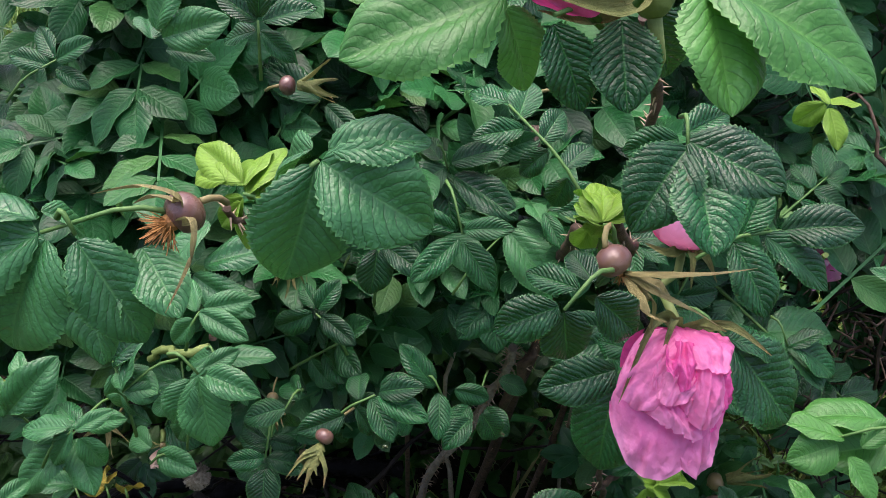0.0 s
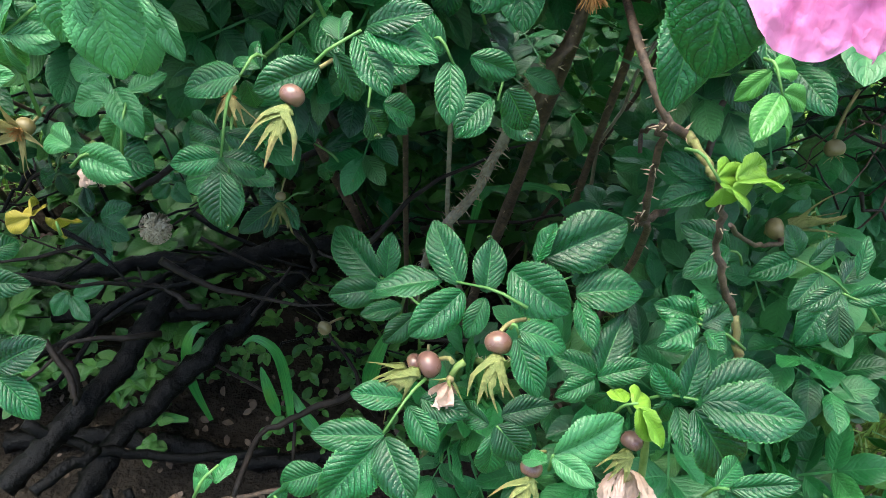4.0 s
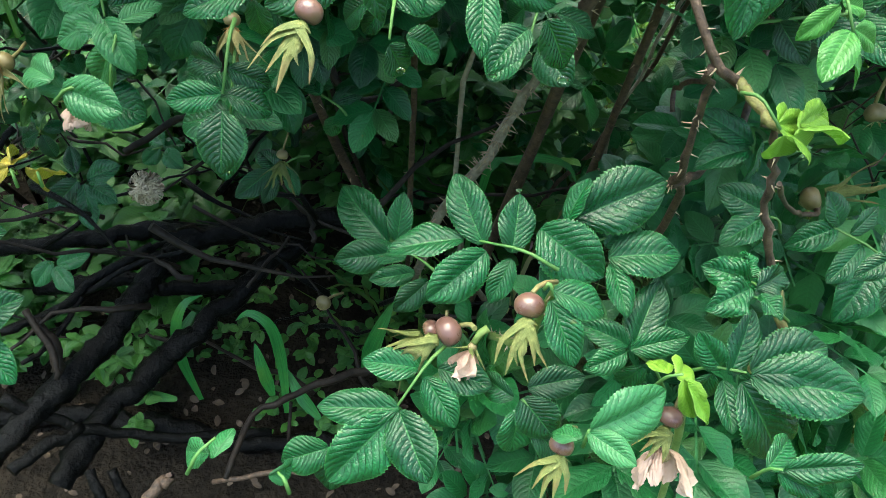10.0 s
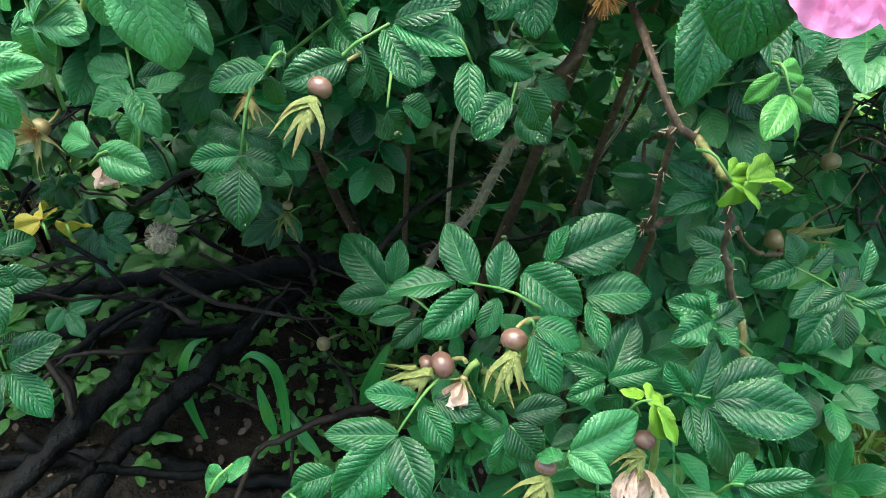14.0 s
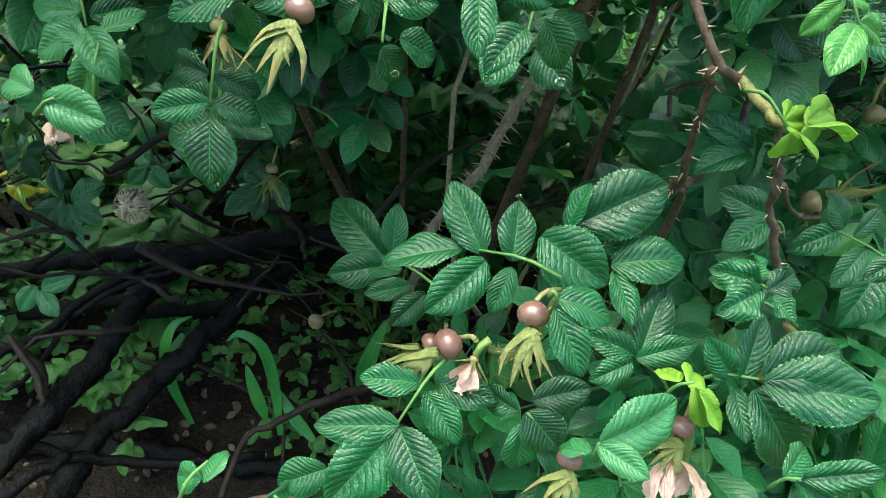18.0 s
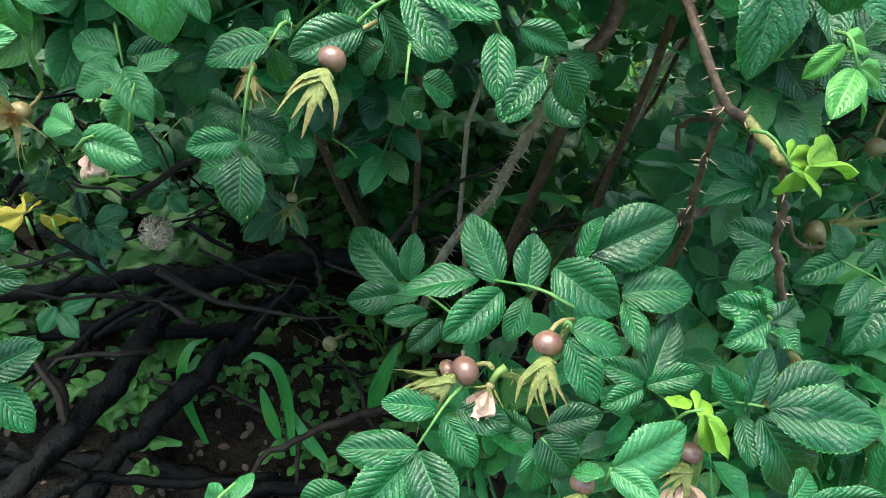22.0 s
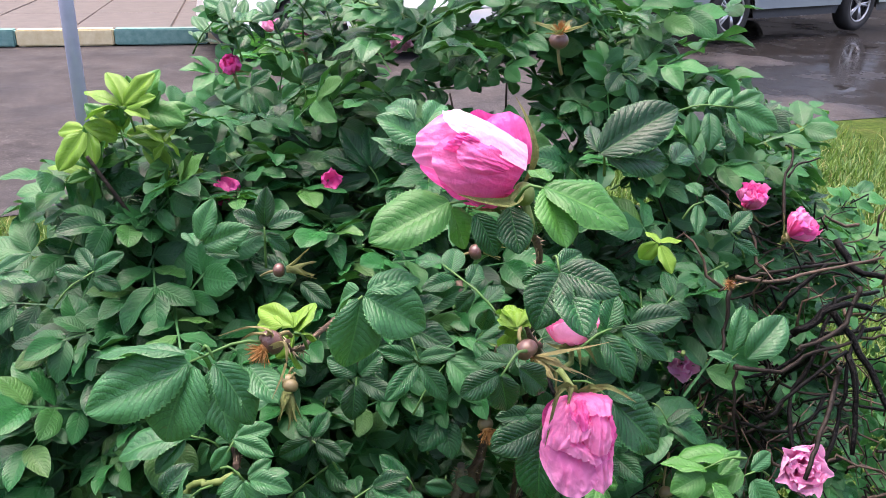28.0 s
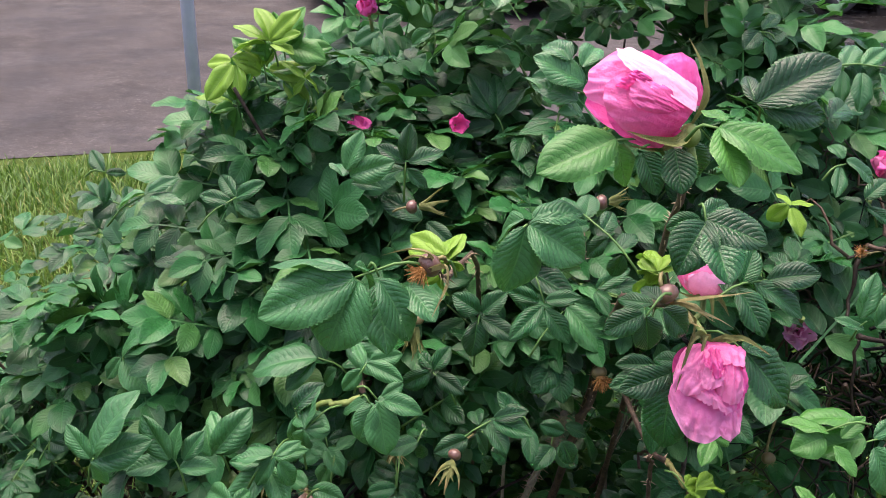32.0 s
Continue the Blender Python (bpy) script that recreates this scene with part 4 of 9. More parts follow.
def car(where, heading, length, width, height, base, rad, wheels, material, label, spokes, tail):
    """A parked car; x runs along it, its near side faces -y."""
    th = tagged(new("parked_car"), label, "car")
    th.matrix_basis = pose(where[0], where[1], 0.012, 0, 0, heading)
    lo, hi = -0.85, length - 0.85

    def shell(name, z0, z1, inset0, inset1, x0, x1, tip0, tip1, mat, parent, steps=18, arches=()):
        bm = bmesh.new()
        rows = []
        for i in range(steps + 1):
            t = i / steps
            x = x0 + (x1 - x0) * t
            rise = z0
            for ax in arches:
                d = abs(x - ax)
                if d < rad * 1.22:
                    rise = max(rise, math.sqrt(max((rad * 1.22) ** 2 - d * d, 0)) + rad)
            row = []
            for k in range(13):
                s = k / 12
                a = math.pi * s
                yy = -math.cos(a)
                yy = math.copysign(abs(yy) ** 0.55, yy)
                zz = math.sin(a) ** 0.45
                ins = inset0 + (inset1 - inset0) * zz
                end = min(t, 1 - t)
                round_ = 1 - (0.13 * (1 - min(end / 0.14, 1)) ** 2)
                xs_ = x + (tip0 * (1 - t) ** 6 - tip1 * t ** 6) * zz
                row.append(bm.verts.new((xs_, yy * (width / 2 - ins) * round_, rise + (z1 - rise) * zz)))
            rows.append(row)
        for a_, b_ in zip(rows, rows[1:]):
            for k in range(12):
                bm.faces.new((a_[k], b_[k], b_[k + 1], a_[k + 1])).smooth = True
        bm.faces.new(rows[0]), bm.faces.new(rows[-1][::-1])
        return part(name, bm, mat, parent)

    body = shell("body", base + 0.06, 0.56 * height + 0.05, 0.0, 0.12, lo, hi, 0.10, 0.16, material, th, 60, wheels)
    shell("sill", base - 0.05, base + 0.30, 0.035, 0.10, lo + 0.06, hi - 0.06, 0.0, 0.0, PLASTIC, th, 60, wheels)
    shell("cabin", 0.52 * height, height, 0.10, 0.30, lo + 0.25, hi - 1.35, 0.55, 0.75, WINDOW, th)
    shell("roof", 0.93 * height, height + 0.012, 0.26, 0.36, lo + 0.75, hi - 2.1, 0.10, 0.12, material, th)
    for ax in wheels:
        for sy in (-1, 1):
            wheel(th, ax, sy * (width / 2 - 0.10), rad, spokes, ALLOY)
    for k, sx in enumerate((wheels[0] + 0.55, (wheels[0] + wheels[1]) / 2 + 0.1)):
        bm = bmesh.new()
        tube(bm, [(sx + 0.18, -width / 2 - 0.012, 0.5 * height), (sx + 0.36, -width / 2 - 0.014, 0.5 * height)], 0.014, 0.014, 8)
        part("door_handle", bm, material, th)
    bm = bmesh.new()
    tube(bm, [(wheels[0] + rad * 1.3, -width / 2 - 0.004, base + 0.24), (wheels[1] - rad * 1.3, -width / 2 - 0.004, base + 0.24)], 0.018, 0.018, 8)
    part("side_moulding", bm, material if tail else PLASTIC, th)
    bm = bmesh.new()
    for sy in (-1, 1):
        tube(bm, [(lo - 0.01, sy * (width / 2 - 0.22), 0.45 * height), (lo - 0.01, sy * (width / 2 - 0.20), 0.56 * height)], 0.06, 0.05, 10)
    part("tail_lamps", bm, LAMP_RED, th)
    plate = bmesh.new()
    bmesh.ops.create_cube(plate, size=1)
    for v in plate.verts:
        v.co = V((v.co.x * 0.012 + (hi + 0.03 if tail else lo - 0.03), v.co.y * 0.52, v.co.z * 0.112 + base + 0.28))
    pl = part("number_plate", plate, PLATE, th)
    plate = bmesh.new()
    bmesh.ops.create_cube(plate, size=1)
    for v in plate.verts:
        v.co = V((v.co.x * 0.016 + (hi + 0.031 if tail else lo - 0.031), v.co.y * 0.40, v.co.z * 0.06 + base + 0.28))
    part("bar", plate, DARK_BAR, pl)
    return th


car((-0.30, 8.55), 13, 4.4, 1.75, 1.5, 0.24, 0.31, (0.0, 2.45), PAINT_WHITE, "white car parked along the kerb of the wet road", 7, True)
car((4.45, 9.86), 24, 4.5, 1.85, 1.68, 0.30, 0.345, (0.0, 2.62), PAINT_GREY, "grey estate car with alloy wheels on wet asphalt", 5, False)

# ---- turf ----
def blades(name, count, spots, seed, tall, wide, material=None):
    """Bent grass blades in one mesh; spots gives a place or None."""
    r = random.Random(seed)
    co, fa, uv, n = [], [], [], 0
    for _ in range(count):
        p = spots(r)
        if p is None:
            continue
        a, h, w = r.uniform(0, 6.283), tall * r.uniform(0.4, 1.2), wide * r.uniform(0.6, 1.3)
        dx, dy, b = math.cos(a), math.sin(a), r.uniform(0.15, 0.9)
        for i, t in enumerate((0, 0.45, 0.8, 1.0)):
            k = w * (1, 0.9, 0.55, 0.06)[i]
            x, y, z = p[0] + dx * b * h * t * t, p[1] + dy * b * h * t * t, p[2] + h * t * (1 - 0.35 * b * t)
            co += [(x - dy * k, y + dx * k, z), (x + dy * k, y - dx * k, z)]
            uv += [(t, 0.0), (t, 1.0)]
        for i in range(3):
            fa.append((n + 2 * i, n + 2 * i + 1, n + 2 * i + 3, n + 2 * i + 2))
        n += 8
    return sheet(name, co, fa, uv, material or GRASS)


def lawn_spot(r):
    x, y = (r.uniform(0.45, 3.2), r.uniform(0.6, 4.9)) if r.random() < 0.7 else (r.uniform(-2.2, -0.4), r.uniform(1.0, 3.4))
    x, y = x + r.gauss(0, 0.22), y + r.gauss(0, 0.22)
    if y > 3.85 + 0.31 * x - r.uniform(0, 0.12) or y > 5.1:
        return None
    if math.hypot(x + 0.05, (y - 0.75)) + 0.5 * noise.noise(V((x * 1.3, y * 1.3, 0))) < 0.62:
        return None
    return x, y, -0.005


lawn = tagged(part("lawn", blades("lawn", 95000, lawn_spot, 3, 0.075, 0.0026), None), "short green turf between the bush and the road", "grass", kind="stuff")


def weed_spot(r):
    x, y = r.uniform(-0.75, 1.1), r.uniform(0.75, 2.1)
    if noise.noise(V((x * 3, y * 3, 5))) < 0.05:
        return None
    return x, y, -0.005


tagged(part("tall_grass", blades("tall_grass", 700, weed_spot, 5, 0.20, 0.0034), None), "thin tall grass growing up under the rose bush", "grass", kind="stuff")


def litter(name, count, seed, material, size):
    r = random.Random(seed)
    ms = Mass()
    for _ in range(count):
        x, y = r.uniform(-0.7, 0.9), r.uniform(0.35, 1.5)
        m = pose(x, y, 0.012 + 0.02 * noise.noise(V((x * 2.5, y * 2.5, 0))), r.uniform(-30, 30), r.uniform(-30, 30), r.uniform(0, 360)) @ Matrix.Scale(size * r.uniform(0.5, 1.2), 4)
        ms.add(LOW[r.randrange(6)], m)
    return ms.mesh(name, material)


tagged(part("leaf_litter", litter("leaf_litter", 1100, 8, DEBRIS, 0.014), None), "brown dead leaves scattered on the soil", "leaf litter", kind="stuff")
tagged(part("fallen_petals", litter("fallen_petals", 30, 9, LITTER, 0.020), None), "pink fallen rose petals on the soil", "petals", kind="stuff")


# ---- the rose bush: canes ----
def thing(name, at, label, category):
    ob = tagged(new(name), label, category)
    ob.location = at
    return ob


# an unseen plain wall, added behind the walker to cut low sky light
bm = bmesh.new()
bmesh.ops.create_cube(bm, size=1)
for v in bm.verts:
    v.co = V((v.co.x * 26, -5.6 + v.co.y * 0.3, 1.0 + v.co.z * 2.0))
tagged(part("wall_south", bm, SLAB), "low plain unseen wall added behind the walker to hold back sky light", "wall", kind="structure")

# an unseen plain wall, added beyond the road so the wet asphalt reflects less sky
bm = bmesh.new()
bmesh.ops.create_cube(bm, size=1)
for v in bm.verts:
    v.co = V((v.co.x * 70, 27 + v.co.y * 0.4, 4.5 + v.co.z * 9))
tagged(part("wall_north", bm, SLAB), "plain unseen wall added beyond the road to darken its reflections", "wall", kind="structure")

bush = thing("rose_bush", (0.05, 0.75, 0.0), "large rose bush with wet dark green leaves, pink roses and hips", "rose bush")
back = thing("rose_bush", (0.35, 1.25, 0.0), "tall rugosa rose bush with small pink roses before the road", "rose bush")
side = thing("rose_bush", (-0.55, 0.95, 0.0), "low spreading rose bush with dark green leaves and hips", "rose bush")


FACE = V((-0.03, -0.70, 0.71))


def stalk(owner, a, b):
    """The stalk of a compound leaf, from its foot on the shoot to its last leaflet."""
    a, b = V(a), V(b)
    bm = bmesh.new()
    mid = (a + b) / 2 + V((0, 0, 0.006))
    tube(bm, [a - owner.location, a.lerp(mid, 0.6) - owner.location + V((0, 0, 0.002)), mid - owner.location, b - owner.location], 0.0013, 0.0008, 6)
    return part("compound_leaf", bm, RACHIS, owner)


def blade(s, a, b, broad, key="d"):
    """A leaflet of the stalk s from a to b, broad times as wide as long as it is seen from before the bush."""
    r = random.Random(round((a[0] * 31 + b[1] * 57 + b[2] * 83) * 1e4))
    a, b = V(a), V(b)
    x = (b - a).normalized()
    size = (b - a).length
    face = Matrix.Rotation(radians(r.gauss(0, 11)), 3, x) @ FACE
    if broad < 0.46:
        face = Matrix.Rotation(math.acos(broad / 0.5) * (1 if x.x < 0 else -1), 3, x) @ face
        broad = 0.55
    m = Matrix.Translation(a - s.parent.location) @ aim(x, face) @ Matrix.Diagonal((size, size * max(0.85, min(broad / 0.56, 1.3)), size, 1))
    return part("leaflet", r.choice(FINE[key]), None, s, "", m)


# ---- canes of the bush ----
cane(bush, "cane", [(0.119, 0.668, 0.606), (0.120, 0.707, 0.531), (0.102, 0.715, 0.466), (0.082, 0.735, 0.383), (0.051, 0.760, 0.291), (0.03, 0.88, 0.0)], 0.0050, 0.0062, STEM_GREY, "grey cane covered in straight prickles", 220, 3, 0.011)
cane(bush, "cane", [(0.165, 0.729, 0.726), (0.163, 0.623, 0.717), (0.149, 0.514, 0.739), (0.159, 0.487, 0.720), (0.168, 0.478, 0.705), (0.177, 0.473, 0.694), (0.191, 0.471, 0.687)], 0.0032, 0.0032, STEM_BROWN, "brown bark cane with a fork", 26, 4)
cane(bush, "branch", [(0.173, 0.475, 0.695), (0.178, 0.479, 0.665), (0.185, 0.490, 0.619), (0.190, 0.505, 0.578), (0.208, 0.533, 0.509), (0.22, 0.70, 0.0)], 0.0024, 0.0036, STEM_BROWN, "", 40, 5)
cane(bush, "branch", [(0.189, 0.473, 0.689), (0.193, 0.459, 0.689), (0.195, 0.433, 0.691), (0.198, 0.420, 0.693)], 0.0034, 0.0026, YOUNG_BARK, "yellow-green young shoot on old wood")
cane(bush, "branch", [(0.196, 0.444, 0.689), (0.206, 0.437, 0.675), (0.215, 0.434, 0.651), (0.221, 0.434, 0.624), (0.233, 0.431, 0.594), (0.250, 0.427, 0.563)], 0.0026, 0.0028, STEM_BROWN, "", 16, 6)
cane(bush, "branch", [(0.250, 0.427, 0.563), (0.254, 0.413, 0.550), (0.253, 0.400, 0.537), (0.224, 0.368, 0.543)], 0.0030, 0.0038, YOUNG_BARK)
cane(bush, "twig", [(0.231, 0.452, 0.630), (0.267, 0.486, 0.582), (0.319, 0.537, 0.526), (0.347, 0.559, 0.509), (0.352, 0.575, 0.506)], 0.0018, 0.0022, STEM_BROWN)
cane(bush, "twig", [(0.190, 0.505, 0.578), (0.218, 0.531, 0.565), (0.257, 0.585, 0.539)], 0.0035, 0.0025, STEM_BROWN, "", 8, 9)
cane(bush, "twig", [(0.242, 0.539, 0.576), (0.266, 0.593, 0.605), (0.285, 0.644, 0.630), (0.290, 0.695, 0.654)], 0.003, 0.0026, STEM_BROWN, "", 10, 2)
cane(bush, "twig", [(0.202, 0.582, 0.586), (0.204, 0.592, 0.597), (0.204, 0.580, 0.613), (0.203, 0.539, 0.643)], 0.0018, 0.0022, STEM_BROWN)
cane(bush, "cane", [(-0.148, 0.457, 0.780), (-0.169, 0.454, 0.772), (-0.184, 0.465, 0.767), (-0.199, 0.468, 0.752)], 0.0038, 0.003, STEM_GREEN)
cane(bush, "cane", [(-0.146, 0.458, 0.782), (-0.154, 0.573, 0.735), (-0.12, 0.72, 0.55), (-0.06, 0.85, 0.25), (0.0, 0.9, 0.0)], 0.0038, 0.007, STEM_BROWN, "", 60, 8)
cane(bush, "cane", [(0.103, 0.340, 0.988), (0.130, 0.396, 0.926), (0.12, 0.52, 0.85), (0.14, 0.66, 0.6), (0.12, 0.75, 0.3), (0.10, 0.82, 0)], 0.003, 0.008, STEM_BROWN, "", 60, 10)
cane(bush, "cane", [(0.092, 0.325, 1.095), (0.114, 0.365, 1.045), (0.17, 0.55, 0.90), (0.2, 0.70, 0.5), (0.18, 0.8, 0)], 0.0024, 0.005, STEM_BROWN, "", 70, 12)
cane(bush, "cane", [(-0.081, 0.293, 1.011), (-0.072, 0.333, 0.980), (-0.03, 0.52, 0.90), (0.0, 0.70, 0.60), (0.02, 0.85, 0)], 0.0016, 0.0036, STEM_BROWN, "", 60, 14)
cane(bush, "cane", [(0.100, 0.567, 0.618), (0.120, 0.563, 0.695), (0.125, 0.575, 0.757), (0.1, 0.62, 0.9)], 0.0055, 0.004, STEM_BROWN, "rusty brown cane with flaking bark", 60, 15)
cane(bush, "cane", [(0.22, 0.36, 0.30), (0.189, 0.350, 0.492), (0.174, 0.353, 0.551)], 0.0028, 0.0026, STEM_GREEN)
cane(bush, "cane", [(0.05, 0.62, 0.0), (0.08, 0.52, 0.35), (0.097, 0.456, 0.445), (0.107, 0.431, 0.551)], 0.005, 0.0025, STEM_GREEN, "", 40, 16)
cane(bush, "twig", [(0.126, 0.367, 0.932), (0.130, 0.343, 0.925), (0.130, 0.331, 0.922), (0.125, 0.320, 0.918)], 0.0022, 0.0018, STEM_BLACK)
CR = random.Random(31)
for i in range(34):
    x0, y0 = CR.uniform(-0.15, 0.75), CR.uniform(0.85, 1.5)
    x1, y1, z1 = x0 + CR.uniform(-0.35, 0.35), y0 + CR.uniform(-0.25, 0.2), CR.uniform(0.55, 1.05)
    cane(back if y0 > 1.05 else bush, "cane", arc((x0, y0, -0.02), (x1, y1, z1), (CR.uniform(-0.06, 0.06), CR.uniform(-0.05, 0.05), 0), 9, 0.008, CR), CR.uniform(0.003, 0.006), 0.002,
         CR.choice((STEM_BROWN, STEM_GREY, STEM_BROWN, TWIG_DARK)), "", 24, i)
for i in range(16):
    x0, y0 = CR.uniform(-0.9, -0.25), CR.uniform(0.95, 1.25)
    cane(side, "cane", arc((x0, y0, -0.02), (x0 + CR.uniform(-0.25, 0.25), y0 + CR.uniform(-0.3, 0.1), CR.uniform(0.4, 0.7)), (0, 0, CR.uniform(0, 0.05)), 8, 0.01, CR), CR.uniform(0.003, 0.006), 0.002, CR.choice((STEM_BROWN, TWIG_DARK)), "", 16, 50 + i)

# ---- the dead wood ----
dead = thing("dead_branches", (-0.25, 0.75, 0.0), "wet blackened dead rose branches lying over bare soil", "dead branches")
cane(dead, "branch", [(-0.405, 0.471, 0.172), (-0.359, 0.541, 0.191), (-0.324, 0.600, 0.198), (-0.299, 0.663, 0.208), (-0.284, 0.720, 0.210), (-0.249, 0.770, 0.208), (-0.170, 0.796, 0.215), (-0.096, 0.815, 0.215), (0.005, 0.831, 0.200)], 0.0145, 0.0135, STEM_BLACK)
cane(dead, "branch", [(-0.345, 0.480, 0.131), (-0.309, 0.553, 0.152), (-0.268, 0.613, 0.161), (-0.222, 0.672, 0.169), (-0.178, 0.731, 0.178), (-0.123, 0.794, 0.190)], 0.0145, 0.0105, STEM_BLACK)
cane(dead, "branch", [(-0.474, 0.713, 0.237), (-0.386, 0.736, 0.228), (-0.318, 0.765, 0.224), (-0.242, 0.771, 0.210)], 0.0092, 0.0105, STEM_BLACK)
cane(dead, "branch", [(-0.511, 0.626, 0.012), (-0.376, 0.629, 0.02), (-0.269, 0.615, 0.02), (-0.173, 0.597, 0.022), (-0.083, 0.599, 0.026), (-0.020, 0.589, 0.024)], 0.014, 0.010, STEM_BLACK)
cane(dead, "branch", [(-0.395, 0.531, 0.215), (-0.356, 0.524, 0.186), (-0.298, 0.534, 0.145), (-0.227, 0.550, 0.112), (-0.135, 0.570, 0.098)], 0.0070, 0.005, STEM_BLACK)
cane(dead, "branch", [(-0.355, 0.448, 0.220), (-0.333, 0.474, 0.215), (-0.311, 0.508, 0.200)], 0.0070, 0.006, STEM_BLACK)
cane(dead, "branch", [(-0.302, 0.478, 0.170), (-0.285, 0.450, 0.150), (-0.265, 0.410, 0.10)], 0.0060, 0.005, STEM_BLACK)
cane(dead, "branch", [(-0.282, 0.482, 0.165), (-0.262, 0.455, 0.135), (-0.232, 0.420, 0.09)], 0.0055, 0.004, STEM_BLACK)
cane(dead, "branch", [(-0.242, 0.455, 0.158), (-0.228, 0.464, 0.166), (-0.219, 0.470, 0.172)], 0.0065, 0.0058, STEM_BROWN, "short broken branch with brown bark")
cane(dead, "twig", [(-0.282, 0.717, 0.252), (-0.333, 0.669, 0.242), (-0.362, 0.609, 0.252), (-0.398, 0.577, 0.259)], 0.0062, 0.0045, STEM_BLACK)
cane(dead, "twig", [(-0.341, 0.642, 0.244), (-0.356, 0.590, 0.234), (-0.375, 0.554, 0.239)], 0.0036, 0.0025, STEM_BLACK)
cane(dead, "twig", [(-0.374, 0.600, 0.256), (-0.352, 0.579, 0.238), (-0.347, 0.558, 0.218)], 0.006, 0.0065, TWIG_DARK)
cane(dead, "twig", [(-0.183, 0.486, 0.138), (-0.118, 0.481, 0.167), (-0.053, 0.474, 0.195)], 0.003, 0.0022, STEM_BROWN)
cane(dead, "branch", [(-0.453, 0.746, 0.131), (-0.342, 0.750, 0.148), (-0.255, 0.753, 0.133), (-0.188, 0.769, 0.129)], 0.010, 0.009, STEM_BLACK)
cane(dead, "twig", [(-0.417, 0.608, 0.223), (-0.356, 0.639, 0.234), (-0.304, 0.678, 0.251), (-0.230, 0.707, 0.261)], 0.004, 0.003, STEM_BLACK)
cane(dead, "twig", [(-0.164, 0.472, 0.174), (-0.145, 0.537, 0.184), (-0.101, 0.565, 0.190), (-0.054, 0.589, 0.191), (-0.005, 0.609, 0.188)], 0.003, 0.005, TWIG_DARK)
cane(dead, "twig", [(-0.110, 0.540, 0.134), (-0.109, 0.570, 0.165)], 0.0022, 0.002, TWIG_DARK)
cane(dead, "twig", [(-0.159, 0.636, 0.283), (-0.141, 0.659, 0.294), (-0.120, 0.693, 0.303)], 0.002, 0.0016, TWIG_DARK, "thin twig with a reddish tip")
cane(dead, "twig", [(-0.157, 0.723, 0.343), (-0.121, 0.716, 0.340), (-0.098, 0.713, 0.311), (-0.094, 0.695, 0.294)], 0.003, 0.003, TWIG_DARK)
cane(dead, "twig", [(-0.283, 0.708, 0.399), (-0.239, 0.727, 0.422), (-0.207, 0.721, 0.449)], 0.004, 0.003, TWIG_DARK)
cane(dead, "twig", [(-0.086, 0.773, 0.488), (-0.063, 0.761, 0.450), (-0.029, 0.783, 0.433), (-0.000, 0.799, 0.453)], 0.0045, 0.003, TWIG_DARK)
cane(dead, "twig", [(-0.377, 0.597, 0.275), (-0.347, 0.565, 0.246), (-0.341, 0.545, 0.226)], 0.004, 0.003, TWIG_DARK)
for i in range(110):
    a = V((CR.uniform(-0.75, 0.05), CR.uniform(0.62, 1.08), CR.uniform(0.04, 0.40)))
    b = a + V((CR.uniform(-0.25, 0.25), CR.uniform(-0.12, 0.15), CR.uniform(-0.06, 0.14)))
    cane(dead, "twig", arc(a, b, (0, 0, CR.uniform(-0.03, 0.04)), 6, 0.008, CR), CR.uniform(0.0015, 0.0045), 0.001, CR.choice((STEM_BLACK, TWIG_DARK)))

tangle = thing("dead_branches", (0.62, 0.72, 0.0), "tangle of bare black twigs beside the rose bush", "dead branches")
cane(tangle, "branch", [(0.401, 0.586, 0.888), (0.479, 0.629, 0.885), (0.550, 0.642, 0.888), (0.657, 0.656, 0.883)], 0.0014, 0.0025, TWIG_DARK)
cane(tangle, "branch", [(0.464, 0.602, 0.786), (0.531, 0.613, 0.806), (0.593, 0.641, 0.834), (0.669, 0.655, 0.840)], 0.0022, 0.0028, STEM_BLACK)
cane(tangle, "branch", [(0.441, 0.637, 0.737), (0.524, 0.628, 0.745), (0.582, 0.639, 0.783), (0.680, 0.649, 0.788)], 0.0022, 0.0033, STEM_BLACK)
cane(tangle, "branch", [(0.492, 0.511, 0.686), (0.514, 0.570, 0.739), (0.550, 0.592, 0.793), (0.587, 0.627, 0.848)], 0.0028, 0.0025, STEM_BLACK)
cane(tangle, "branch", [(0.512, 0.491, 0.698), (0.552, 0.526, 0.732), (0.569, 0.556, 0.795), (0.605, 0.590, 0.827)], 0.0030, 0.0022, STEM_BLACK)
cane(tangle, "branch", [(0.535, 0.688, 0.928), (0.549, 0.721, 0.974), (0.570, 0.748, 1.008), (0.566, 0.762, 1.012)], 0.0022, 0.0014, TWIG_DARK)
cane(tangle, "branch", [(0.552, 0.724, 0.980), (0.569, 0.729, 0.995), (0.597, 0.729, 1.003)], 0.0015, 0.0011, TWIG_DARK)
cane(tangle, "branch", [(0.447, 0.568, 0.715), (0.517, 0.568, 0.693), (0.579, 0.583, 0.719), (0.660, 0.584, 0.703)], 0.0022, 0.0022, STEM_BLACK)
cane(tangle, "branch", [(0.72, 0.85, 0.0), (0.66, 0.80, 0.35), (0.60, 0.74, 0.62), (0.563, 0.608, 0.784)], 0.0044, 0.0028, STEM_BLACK)
